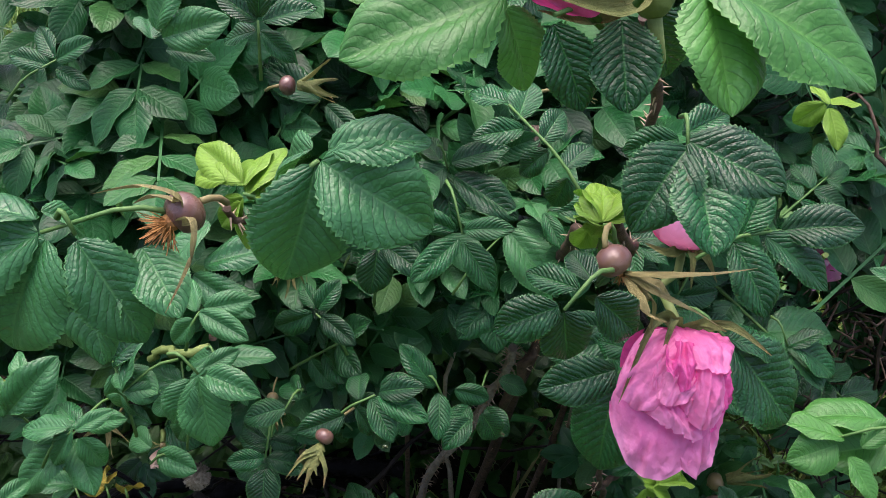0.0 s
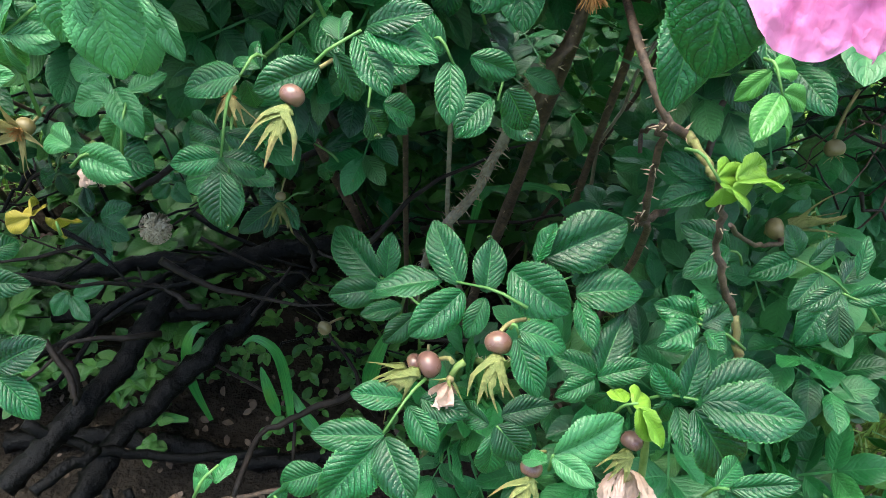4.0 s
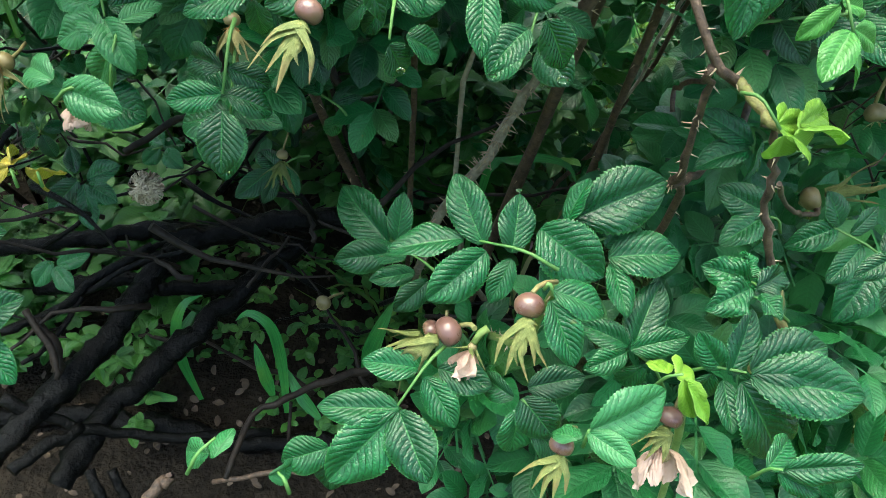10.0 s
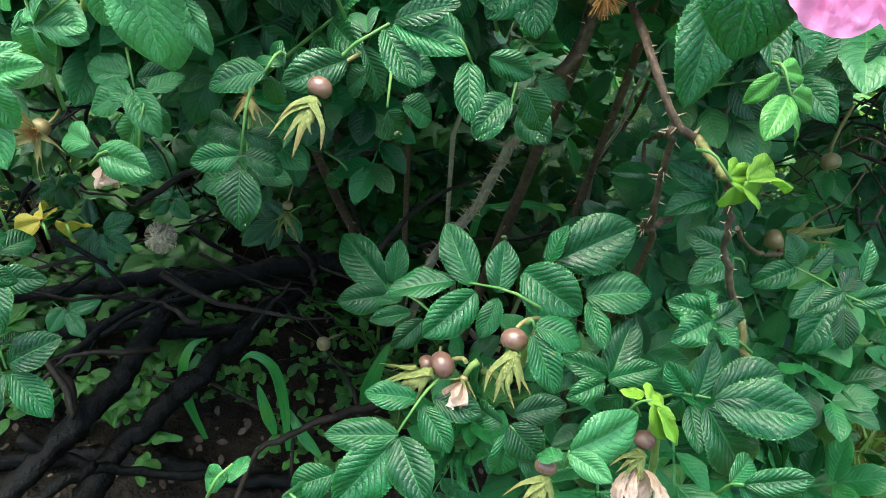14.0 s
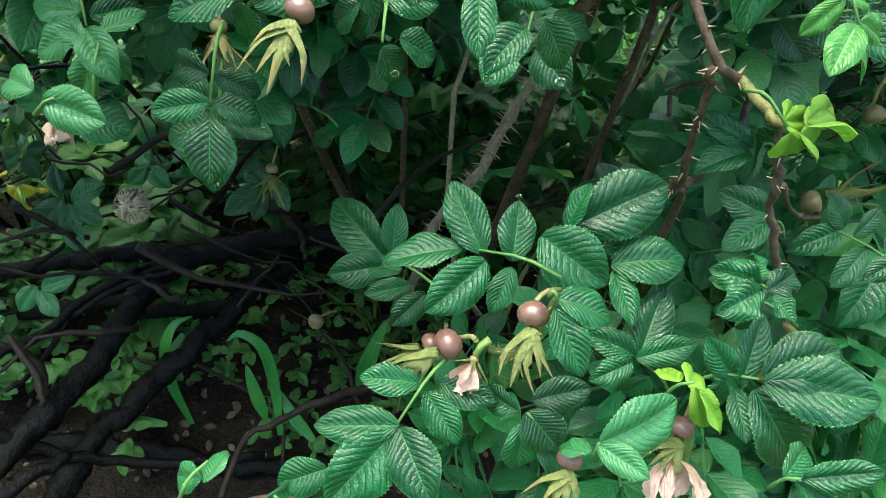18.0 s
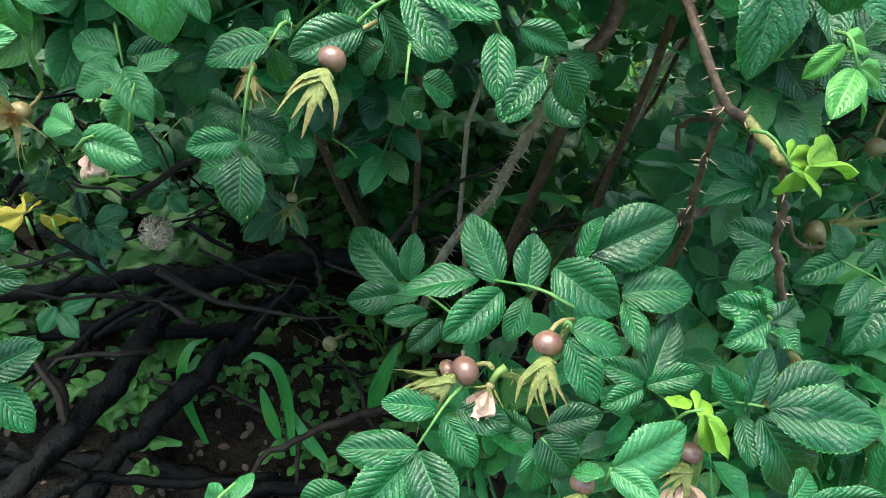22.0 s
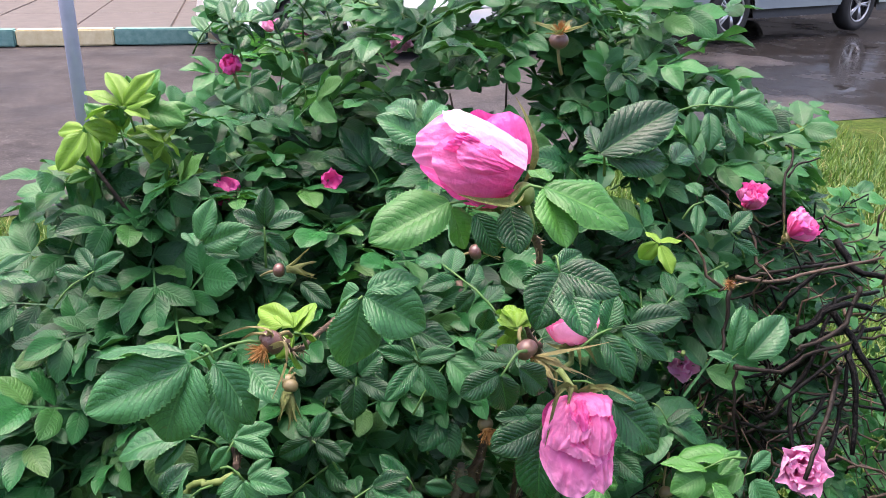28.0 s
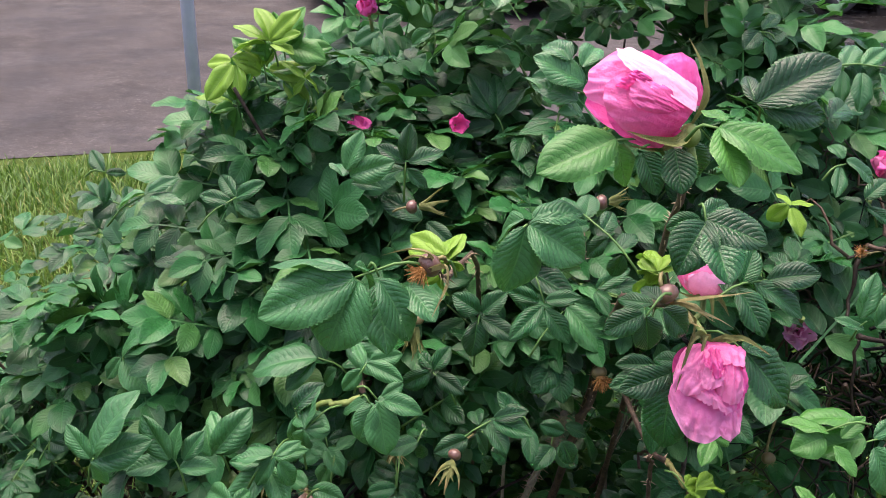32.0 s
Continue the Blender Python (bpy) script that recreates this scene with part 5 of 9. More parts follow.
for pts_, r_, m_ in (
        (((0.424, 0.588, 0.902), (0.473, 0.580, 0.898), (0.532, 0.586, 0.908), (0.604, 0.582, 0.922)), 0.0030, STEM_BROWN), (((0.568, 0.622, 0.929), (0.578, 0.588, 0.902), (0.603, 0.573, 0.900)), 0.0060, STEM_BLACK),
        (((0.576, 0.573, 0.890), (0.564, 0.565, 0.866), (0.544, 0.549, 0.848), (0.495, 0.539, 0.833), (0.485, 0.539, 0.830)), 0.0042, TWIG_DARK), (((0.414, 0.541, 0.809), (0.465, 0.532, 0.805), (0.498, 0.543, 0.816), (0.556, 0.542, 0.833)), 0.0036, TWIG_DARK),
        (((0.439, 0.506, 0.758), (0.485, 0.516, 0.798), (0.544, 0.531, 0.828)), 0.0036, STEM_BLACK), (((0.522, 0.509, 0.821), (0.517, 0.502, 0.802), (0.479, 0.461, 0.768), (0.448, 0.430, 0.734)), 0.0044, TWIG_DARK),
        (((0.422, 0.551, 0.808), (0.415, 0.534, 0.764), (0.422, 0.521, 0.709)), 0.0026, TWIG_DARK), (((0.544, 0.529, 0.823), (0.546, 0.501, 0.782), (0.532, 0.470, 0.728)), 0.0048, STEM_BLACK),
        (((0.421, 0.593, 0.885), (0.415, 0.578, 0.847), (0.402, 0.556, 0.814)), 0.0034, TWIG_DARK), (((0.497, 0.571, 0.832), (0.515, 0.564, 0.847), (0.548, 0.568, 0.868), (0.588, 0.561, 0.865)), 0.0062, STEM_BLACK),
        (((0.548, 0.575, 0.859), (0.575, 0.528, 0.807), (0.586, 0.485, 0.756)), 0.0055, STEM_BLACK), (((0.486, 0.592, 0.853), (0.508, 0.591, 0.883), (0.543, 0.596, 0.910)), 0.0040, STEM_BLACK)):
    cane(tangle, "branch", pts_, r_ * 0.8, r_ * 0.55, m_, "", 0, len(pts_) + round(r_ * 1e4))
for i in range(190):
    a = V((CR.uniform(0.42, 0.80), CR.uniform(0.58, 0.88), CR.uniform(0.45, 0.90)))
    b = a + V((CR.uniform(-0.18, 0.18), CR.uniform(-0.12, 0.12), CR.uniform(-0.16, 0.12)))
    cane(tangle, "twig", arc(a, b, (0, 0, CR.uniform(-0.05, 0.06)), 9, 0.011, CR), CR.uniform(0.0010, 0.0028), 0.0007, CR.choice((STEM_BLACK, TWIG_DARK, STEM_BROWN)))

# ---- hips ----
hip(bush, (-0.053, 0.391, 0.760), (-0.42, -0.6, -0.62), (-0.034, 0.410, 0.770), 0.0135, "m", "green", 0.036, 30, strips=(((-0.057, 0.382, 0.759), (-0.068, 0.374, 0.756), (-0.077, 0.364, 0.746)), ((-0.056, 0.381, 0.759), (-0.060, 0.368, 0.751), (-0.064, 0.357, 0.740)), ((-0.055, 0.381, 0.759), (-0.056, 0.370, 0.753), (-0.055, 0.365, 0.749)), ((-0.054, 0.381, 0.759), (-0.049, 0.369, 0.753), (-0.050, 0.359, 0.744)), ((-0.058, 0.383, 0.760), (-0.066, 0.377, 0.759), (-0.072, 0.371, 0.753)), ((-0.057, 0.382, 0.759), (-0.064, 0.371, 0.753), (-0.069, 0.363, 0.746))), broad=0.0075)
hip(bush, (0.028, 0.377, 0.555), (-0.85, -0.35, -0.35), (0.043, 0.371, 0.567), 0.0195, "m", "green", 0.046, 26, "", "brown-mauve rose hip with yellow-green sepals", strips=(((0.019, 0.372, 0.558), (0.001, 0.366, 0.556), (-0.017, 0.360, 0.548)), ((0.020, 0.371, 0.556), (0.004, 0.357, 0.547), (-0.001, 0.343, 0.533)), ((0.021, 0.370, 0.556), (0.011, 0.360, 0.551), (0.004, 0.355, 0.545)), ((0.019, 0.371, 0.557), (0.004, 0.362, 0.553), (-0.011, 0.352, 0.541)), ((0.021, 0.369, 0.555), (0.014, 0.358, 0.549), (0.010, 0.352, 0.544))), broad=0.0085)
hip(bush, (0.019, 0.389, 0.540), (-0.8, -0.2, -0.4), (0.028, 0.398, 0.550), 0.014, "m", "green", 0.03, 30)
hip(bush, (0.068, 0.356, 0.609), (-0.12, -0.62, -0.72), (0.088, 0.383, 0.600), 0.0175, "m", "green", 0.040, 34, strips=(((0.063, 0.347, 0.608), (0.052, 0.337, 0.603), (0.049, 0.327, 0.593)), ((0.064, 0.346, 0.608), (0.058, 0.332, 0.599), (0.055, 0.322, 0.590)), ((0.065, 0.346, 0.607), (0.064, 0.330, 0.598), (0.068, 0.319, 0.588)), ((0.068, 0.346, 0.608), (0.073, 0.333, 0.601), (0.078, 0.325, 0.594)), ((0.065, 0.346, 0.608), (0.060, 0.334, 0.601), (0.062, 0.326, 0.593)), ((0.068, 0.346, 0.608), (0.070, 0.334, 0.602), (0.071, 0.326, 0.594))), broad=0.0075)
hip(bush, (0.163, 0.330, 0.543), (-0.35, -0.62, -0.64), (0.166, 0.338, 0.563), 0.0155, "m", "green", 0.034, 26, strips=(((0.157, 0.322, 0.543), (0.146, 0.318, 0.544), (0.137, 0.313, 0.538)), ((0.158, 0.322, 0.543), (0.151, 0.313, 0.539), (0.145, 0.306, 0.533)), ((0.160, 0.321, 0.543), (0.158, 0.311, 0.538), (0.156, 0.305, 0.532)), ((0.157, 0.322, 0.543), (0.148, 0.315, 0.541), (0.142, 0.310, 0.536))), broad=0.008)
hip(bush, (0.095, 0.310, 0.540), (-0.25, -0.65, -0.66), (0.105, 0.322, 0.540), 0.0150, "m", "green", 0.034, 38, strips=(((0.090, 0.303, 0.541), (0.077, 0.298, 0.541), (0.066, 0.292, 0.534)), ((0.091, 0.302, 0.540), (0.085, 0.291, 0.534), (0.082, 0.282, 0.526)), ((0.093, 0.302, 0.540), (0.091, 0.291, 0.535), (0.089, 0.282, 0.527)), ((0.095, 0.302, 0.541), (0.097, 0.293, 0.538), (0.096, 0.284, 0.530)), ((0.091, 0.302, 0.541), (0.081, 0.293, 0.537), (0.077, 0.287, 0.530))), broad=0.008)
hip(bush, (0.346, 0.574, 0.511), (0.85, -0.1, 0.42), (0.352, 0.575, 0.500), 0.0205, "g", "green", 0.055, 10)
hip(bush, (0.096, 0.310, 0.982), (0.55, -0.35, -0.7), (0.098, 0.331, 0.992), 0.0180, "m", "dry", 0.052, 26, "rust", "brown rose hip with long dry sepals", 0.55,
    (((0.115, 0.294, 0.979), (0.130, 0.288, 0.974), (0.145, 0.287, 0.965)), ((0.116, 0.293, 0.990), (0.135, 0.289, 0.994), (0.157, 0.294, 0.994)), ((0.107, 0.291, 0.975), (0.111, 0.286, 0.971), (0.120, 0.283, 0.968)), ((0.116, 0.303, 0.978), (0.124, 0.298, 0.971), (0.134, 0.299, 0.964)), ((0.114, 0.298, 0.970), (0.116, 0.295, 0.957), (0.117, 0.292, 0.953))), 0.0048)
hip(bush, (-0.089, 0.267, 1.024), (-0.75, -0.5, -0.45), (-0.077, 0.285, 1.018), 0.0175, "m", "dry", 0.050, 40, "rust", "mauve rose hip with rusty withered stamens", 1.15,
    (((-0.088, 0.262, 1.035), (-0.102, 0.260, 1.040), (-0.122, 0.262, 1.033)), ((-0.079, 0.248, 1.034), (-0.078, 0.236, 1.025), (-0.088, 0.228, 1.005)), ((-0.091, 0.265, 1.031), (-0.100, 0.266, 1.032), (-0.109, 0.268, 1.026))), 0.0048)
hip(bush, (-0.098, 0.561, 0.948), (0.95, -0.1, 0.1), (-0.118, 0.578, 0.935), 0.0150, "m", "green", 0.036, 22)
hip(bush, (-0.095, 0.553, 0.822), (-0.1, -0.5, -0.8), (-0.089, 0.560, 0.834), 0.0165, "g", "green", 0.042, 12)
hip(side, (-0.363, 0.694, 0.704), (0.2, -0.5, -0.8), (-0.375, 0.735, 0.726), 0.0220, "m", "green", 0.032, 26)
hip(bush, (-0.254, 0.314, 0.614), (0.0, -0.65, -0.7), (-0.261, 0.339, 0.612), 0.0180, "m", "green", 0.036, 24)
hip(back, (0.189, 0.589, 1.173), (0.0, -0.15, 0.9), (0.196, 0.595, 1.138), 0.0200, "m", "green", 0.04, 70, "rust")
hip(side, (-0.504, 0.750, 0.753), (-0.4, -0.4, 0.6), (-0.497, 0.737, 0.727), 0.020, "g", "dry", 0.035, 60, "rust")
hip(dead, (-0.223, 0.595, 0.457), (0.1, -0.75, 0.4), (-0.229, 0.609, 0.462), 0.0122, "g", "dry", 0.006, 70, "grey", "withered beige seed head", 1.7)
hip(dead, (-0.081, 0.666, 0.225), (-0.3, -0.6, 0.1), (-0.060, 0.688, 0.219), 0.0180, "g", "dry", 0.006, 60, "", "withered tan hip")
hip(bush, (-0.111, 0.495, 0.689), (0.0, -0.6, -0.75), (-0.110, 0.514, 0.694), 0.010, "g", "dry", 0.034, 34, "rust")
hip(bush, (-0.104, 0.594, 0.504), (-0.1, -0.6, -0.75), (-0.100, 0.607, 0.518), 0.010, "g", "green", 0.034, 36)
hip(bush, (-0.258, 0.504, 0.641), (-0.3, -0.7, 0.1), (-0.254, 0.530, 0.639), 0.014, "g", "dry", 0.042, 60, "rust")
hip(bush, (0.394, 0.623, 0.568), (0.1, -0.6, -0.5), (0.40, 0.64, 0.62), 0.019, "g", "dry", 0.01, 60)
hip(tangle, (0.400, 0.558, 0.907), (-0.5, -0.5, 0.5), (0.479, 0.627, 0.882), 0.012, "m", "dry", 0.009, 75, "rust", "reddish withered stamens on a bare twig", 1.3)
hip(bush, (0.115, 0.605, 0.941), (0.9, -0.2, 0.2), (0.090, 0.605, 0.934), 0.018, "m", "green", 0.03, 20)
hip(bush, (-0.091, 0.511, 0.841), (-0.1, -0.4, -0.85), (-0.085, 0.516, 0.853), 0.016, "g", "green", 0.04, 10)

hip(bush, (0.118, 0.532, 0.763), (0.1, -0.7, -0.5), (0.119, 0.561, 0.769), 0.018, "g", "dry", 0.012, 50, "rust", "rusty withered flower head", 1.5)


# ---- roses ----
def frame_of(axis, z):
    """A turn whose x runs along axis and whose z is as near to z as may be."""
    x = V(axis).normalized()
    y = V(z).cross(x).normalized()
    return Matrix((x, y, x.cross(y))).transposed().to_4x4()


def flower_base(owner, at, toward, up, radius, label, size=1.0):
    z, y = V(toward).normalized(), V(up).normalized()
    x = y.cross(z).normalized()
    y = z.cross(x)
    bm = bmesh.new()
    bmesh.ops.create_uvsphere(bm, u_segments=12, v_segments=8, radius=radius)
    return part("rose_flower", bm, HIP_GREEN, owner, label, Matrix.Translation(V(at) - owner.location) @ Matrix((x, y, z)).transposed().to_4x4() @ Matrix.Scale(size, 4))


def wilted_rose(owner, at, toward, up, stalk_from, label):
    """A nodding double rose past its best: a crumpled head above two broad hanging petals."""
    r = random.Random(5)
    fl = flower_base(owner, at, toward, up, 0.008, label)
    spread_petal(fl, "hot", (-0.012, 0.040, -0.012), (0.016, 0.040, -0.012), (-0.026, 0.012, -0.010), (0.0, -0.004, -0.010), (0.029, 0.010, -0.010), -0.008, 0.002, 1)
    spread_petal(fl, "pink", (-0.018, 0.012, -0.004), (0.020, 0.012, -0.006), (-0.029, -0.012, -0.008), (0.000, -0.033, -0.006), (0.029, -0.012, -0.010), 0.002, 0.002, 2)
    spread_petal(fl, "blush", (0.000, 0.004, 0.000), (0.022, 0.008, -0.002), (0.006, -0.030, 0.006), (0.020, -0.034, 0.004), (0.030, -0.010, -0.002), 0.008, 0.0036, 3)
    spread_petal(fl, "blush", (-0.020, 0.010, 0.000), (0.006, 0.004, 0.004), (-0.031, -0.010, -0.002), (-0.014, -0.036, 0.006), (0.011, -0.031, 0.010), 0.007, 0.0040, 4)
    # magenta stands in for the shadow in the hollow below the head
    spread_petal(fl, "hot", (0.000, 0.014, 0.003), (0.024, 0.014, 0.002), (0.003, -0.013, 0.008), (0.013, -0.014, 0.008), (0.027, -0.008, 0.003), 0.001, 0.002, 5)
    spread_petal(fl, "blush", (-0.022, 0.010, 0.006), (-0.004, 0.014, 0.010), (-0.014, -0.003, 0.015), (0.001, -0.009, 0.019), (0.015, -0.015, 0.014), 0.004, 0.0040, 6)
    spread_petal(fl, "pink", (-0.008, 0.041, -0.004), (0.006, 0.037, 0.010), (-0.028, 0.021, -0.002), (-0.026, 0.002, 0.006), (-0.009, -0.001, 0.016), 0.009, 0.0044, 7)
    spread_petal(fl, "hot", (0.008, 0.041, 0.002), (0.025, 0.034, -0.004), (0.017, 0.004, 0.010), (0.028, 0.005, 0.005), (0.032, 0.024, -0.006), 0.006, 0.0040, 8)
    spread_petal(fl, "pink", (-0.004, 0.040, 0.004), (0.007, 0.033, 0.014), (-0.016, 0.014, 0.014), (-0.008, 0.006, 0.020), (0.004, 0.008, 0.018), 0.004, 0.0046, 9)
    spread_petal(fl, "blush", (0.003, 0.034, 0.012), (0.017, 0.034, 0.009), (0.001, 0.003, 0.014), (0.012, -0.005, 0.018), (0.023, 0.003, 0.010), 0.010, 0.0034, 10)
    spread_petal(fl, "hot", (-0.008, 0.037, 0.008), (0.004, 0.038, 0.012), (-0.009, 0.021, 0.019), (-0.001, 0.015, 0.023), (0.005, 0.020, 0.021), 0.004, 0.0048, 12)
    spread_petal(fl, "pink", (-0.006, 0.042, -0.002), (0.022, 0.041, -0.004), (0.001, 0.027, 0.018), (0.016, 0.023, 0.020), (0.029, 0.027, 0.004), 0.006, 0.0044, 11)
    for tip in ((-0.030, 0.002), (-0.024, 0.034), (0.020, 0.046), (0.045, 0.036), (-0.012, 0.026)):
        sepal_strip(fl, [V((0, 0.040, -0.006)), V((tip[0] * 0.5, 0.048, 0.004)), V((tip[0], tip[1], 0.012))], 0.006, None, SEPAL, r)
    b = fl.matrix_basis.inverted() @ (V(stalk_from) - owner.location)
    bm = bmesh.new()
    tube(bm, [V((0, 0.030, -0.004)), V((0, 0.044, -0.006)), b], 0.0024, 0.0026, 8)
    part("pedicel", bm, STEM_GREEN, fl)
    return fl


wilted_rose(bush, (0.143, 0.306, 0.892), (-0.05, -0.88, 0.47), (0.05, 0.46, 0.88), (0.138, 0.351, 0.937), "wilted pink double rose hanging with crumpled wet petals")


def half_open_rose(owner, at, toward, up, stalk_from, label):
    """A plump half-open rose that leans over: broad outer petals round a folded one whitened for its wet sheen."""
    r = random.Random(6)
    fl = flower_base(owner, at, toward, up, 0.007, label, 0.86)
    spread_petal(fl, "hot", (0.030, -0.028, -0.012), (0.042, 0.006, -0.012), (-0.024, -0.016, -0.024), (-0.036, 0.006, -0.022), (-0.016, 0.031, -0.024), -0.018, 0.002, 21)
    spread_petal(fl, "hot", (0.034, -0.016, -0.006), (0.042, 0.000, -0.010), (-0.016, 0.029, -0.012), (0.016, 0.036, -0.010), (0.046, 0.018, -0.010), -0.006, 0.002, 22)
    spread_petal(fl, "hot", (0.034, -0.010, -0.002), (0.044, -0.004, -0.008), (0.004, 0.024, 0.000), (0.032, 0.033, -0.001), (0.047, 0.012, -0.006), 0.006, 0.0020, 23)
    spread_petal(fl, "hot", (0.020, -0.030, -0.008), (0.030, -0.024, 0.004), (0.000, -0.034, -0.010), (-0.020, -0.022, 0.000), (-0.030, -0.006, 0.006), 0.008, 0.0016, 24)
    spread_petal(fl, "deep", (0.016, -0.006, 0.000), (0.016, 0.014, -0.004), (-0.034, -0.008, 0.006), (-0.042, 0.010, 0.006), (-0.021, 0.036, 0.000), 0.008, 0.0019, 25)
    spread_petal(fl, "deep", (0.020, -0.032, -0.004), (0.037, -0.010, 0.007), (-0.006, -0.031, 0.002), (-0.030, -0.008, 0.012), (-0.024, 0.017, 0.012), 0.012, 0.0019, 26)
    spread_petal(fl, "hot", (0.010, 0.000, 0.012), (0.012, 0.010, 0.010), (-0.026, 0.003, 0.017), (-0.017, 0.012, 0.021), (-0.008, 0.018, 0.016), 0.004, 0.0042, 27)
    spread_petal(fl, "deep", (0.018, -0.014, 0.016), (0.030, -0.008, 0.012), (-0.012, -0.010, 0.022), (-0.014, 0.002, 0.024), (-0.006, 0.013, 0.020), 0.004, 0.0024, 28)
    # topmost petal: the sky's reflection is put into its near-white colour
    spread_petal(fl, "white", (0.037, -0.012, 0.012), (0.041, 0.008, 0.001), (-0.021, 0.020, 0.021), (-0.023, 0.029, 0.015), (-0.014, 0.036, 0.004), 0.006, 0.0018, 29)
    foot = V((0.038, -0.020, -0.002))
    sepal_strip(fl, [foot, V((0.044, 0.0, 0.012)), V((0.040, 0.024, 0.012)), V((0.034, 0.044, 0.004))], 0.005, None, SEPAL, r)
    sepal_strip(fl, [foot, V((0.025, -0.034, 0.014)), V((0.002, -0.033, 0.020)), V((-0.014, -0.028, 0.020))], 0.007, None, SEPAL, r)
    sepal_strip(fl, [foot, V((0.020, -0.036, -0.012)), V((-0.004, -0.034, -0.014))], 0.006, None, SEPAL, r)
    bm = bmesh.new()
    bmesh.ops.create_uvsphere(bm, u_segments=14, v_segments=10, radius=0.0082)
    bmesh.ops.scale(bm, vec=(1, 1.15, 1), verts=bm.verts)
    for f in bm.faces:
        f.smooth = True
    part("calyx", bm, STEM_GREEN, fl, "", Matrix.Translation((0.038, -0.027, -0.002)))
    b = fl.matrix_basis.inverted() @ (V(stalk_from) - owner.location)
    bm = bmesh.new()
    tube(bm, [V((0.038, -0.030, -0.002)), V((0.043, -0.05, -0.004)), b], 0.003, 0.0026, 8)
    part("pedicel", bm, STEM_GREEN, fl)
    return fl


half_open_rose(bush, (0.041, 0.270, 1.144), (-0.03, -0.91, 0.42), (0.0, 0.42, 0.91), (0.086, 0.293, 1.073), "half-open pink rose with rain-wet petals")
fl = flower_base(bush, (0.160, 0.397, 0.957), (-0.05, -0.88, 0.47), (0.05, 0.46, 0.88), 0.006, "small pale pink rose opening from its bud", 1.0)
m = Matrix.Translation((0, 0.002, 0)) @ frame_of((0.10, 0.95, 0.25), (0, 0, 1))
for key, w, a0, a1, t1, cr, flare, seed in (("hot", 0.022, 130, 235, 118, 0.06, 0.05, 41), ("pink", 0.023, 50, 140, 112, 0.08, 0.12, 42), ("pink", 0.023, 225, 320, 114, 0.08, 0.1, 43), ("pale", 0.0235, -50, 62, 100, 0.06, 0.0, 44),
                                           ("pale", 0.018, 80, 200, 124, 0.1, 0.0, 45), ("pale", 0.018, 200, 330, 124, 0.1, 0.0, 46), ("pink", 0.017, -40, 90, 120, 0.1, 0.0, 47), ("hot", 0.011, 0, 200, 126, 0.2, 0.0, 48)):
    wrap_petal(fl, m, key, 0.023, w, a0, a1, 12, t1, cr, flare, seed)
for tip in ((-0.026, -0.018), (0.018, -0.036), (0.004, -0.042)):
    sepal_strip(fl, [V((0, -0.020, 0)), V((tip[0] * 0.5, -0.022, 0.012)), V((tip[0], tip[1], 0.014))], 0.006, None, SEPAL, CR)
bm = bmesh.new()
tube(bm, [V((0, -0.018, 0)), V((0, -0.035, -0.003)), fl.matrix_basis.inverted() @ (V((0.137, 0.359, 0.929)) - bush.location)], 0.0026, 0.0024, 8)
part("pedicel", bm, STEM_GREEN, fl)
rose(tangle, (0.496, 0.712, 0.939), (0.0, -0.3, 0.9), 0.050, "pink", "limp", ((5, 30), (4, 14)), (0.483, 0.700, 0.912), "drooping pink rose on a thin twig", 5)
rose(tangle, (0.526, 0.662, 0.919), (0.6, -0.3, 0.7), 0.052, "pink", "limp", ((5, 40), (5, 20)), (0.519, 0.659, 0.910), "crumpled pink rose among dead twigs", 6)
rose(tangle, (0.487, 0.495, 0.697), (-0.25, -0.75, 0.5), 0.056, "pale", "limp", ((5, 62), (5, 38), (4, 16)), (0.531, 0.525, 0.703), "faded pink rose behind a black twig", 7)
rose(bush, (0.404, 0.651, 0.752), (-0.3, -0.6, 0.3), 0.036, "pale", "limp", ((5, 60), (4, 25)), (0.373, 0.592, 0.804), "withered pink rose with torn petals", 8)
rose(back, (-0.157, 0.863, 1.097), (-0.1, -0.6, 0.6), 0.034, "hot", "fresh", ((5, 40), (4, 15)), (-0.152, 0.864, 1.075), "small magenta rose bud on a tall shoot", 9)
rose(back, (-0.066, 0.962, 1.107), (-0.1, -0.4, 0.8), 0.036, "hot", "limp", ((5, 45), (4, 18)), (-0.064, 0.954, 1.089), "small magenta rose on a tall shoot", 10)
rose(back, (0.064, 0.954, 1.137), (0.1, -0.6, -0.5), 0.040, "pale", "limp", ((5, 40), (3, 18)), (0.068, 0.962, 1.160), "small pale pink rose hanging from a dry calyx", 11)
rose(bush, (-0.172, 0.748, 0.995), (0.3, -0.5, -0.6), 0.044, "hot", "limp", ((5, 30), (3, 12)), (-0.188, 0.778, 1.008), "half-fallen magenta rose on a black twig", 12)
rose(bush, (-0.044, 0.765, 0.979), (0.3, -0.7, 0.3), 0.026, "hot", "limp", ((5, 50),), (-0.040, 0.769, 0.963), "torn magenta petals of a small rose", 13)
rose(back, (-0.115, 1.031, 1.125), (0.0, -0.5, 0.7), 0.034, "pale", "limp", ((5, 40), (3, 15)), (-0.113, 1.024, 1.107), "small faded pink rose", 14)
rose(side, (-0.299, 0.671, 0.632), (0.2, -0.8, 0.2), 0.026, "hot", "limp", ((5, 45),), (-0.306, 0.674, 0.614), "small fallen pink rose caught in the leaves", 15)
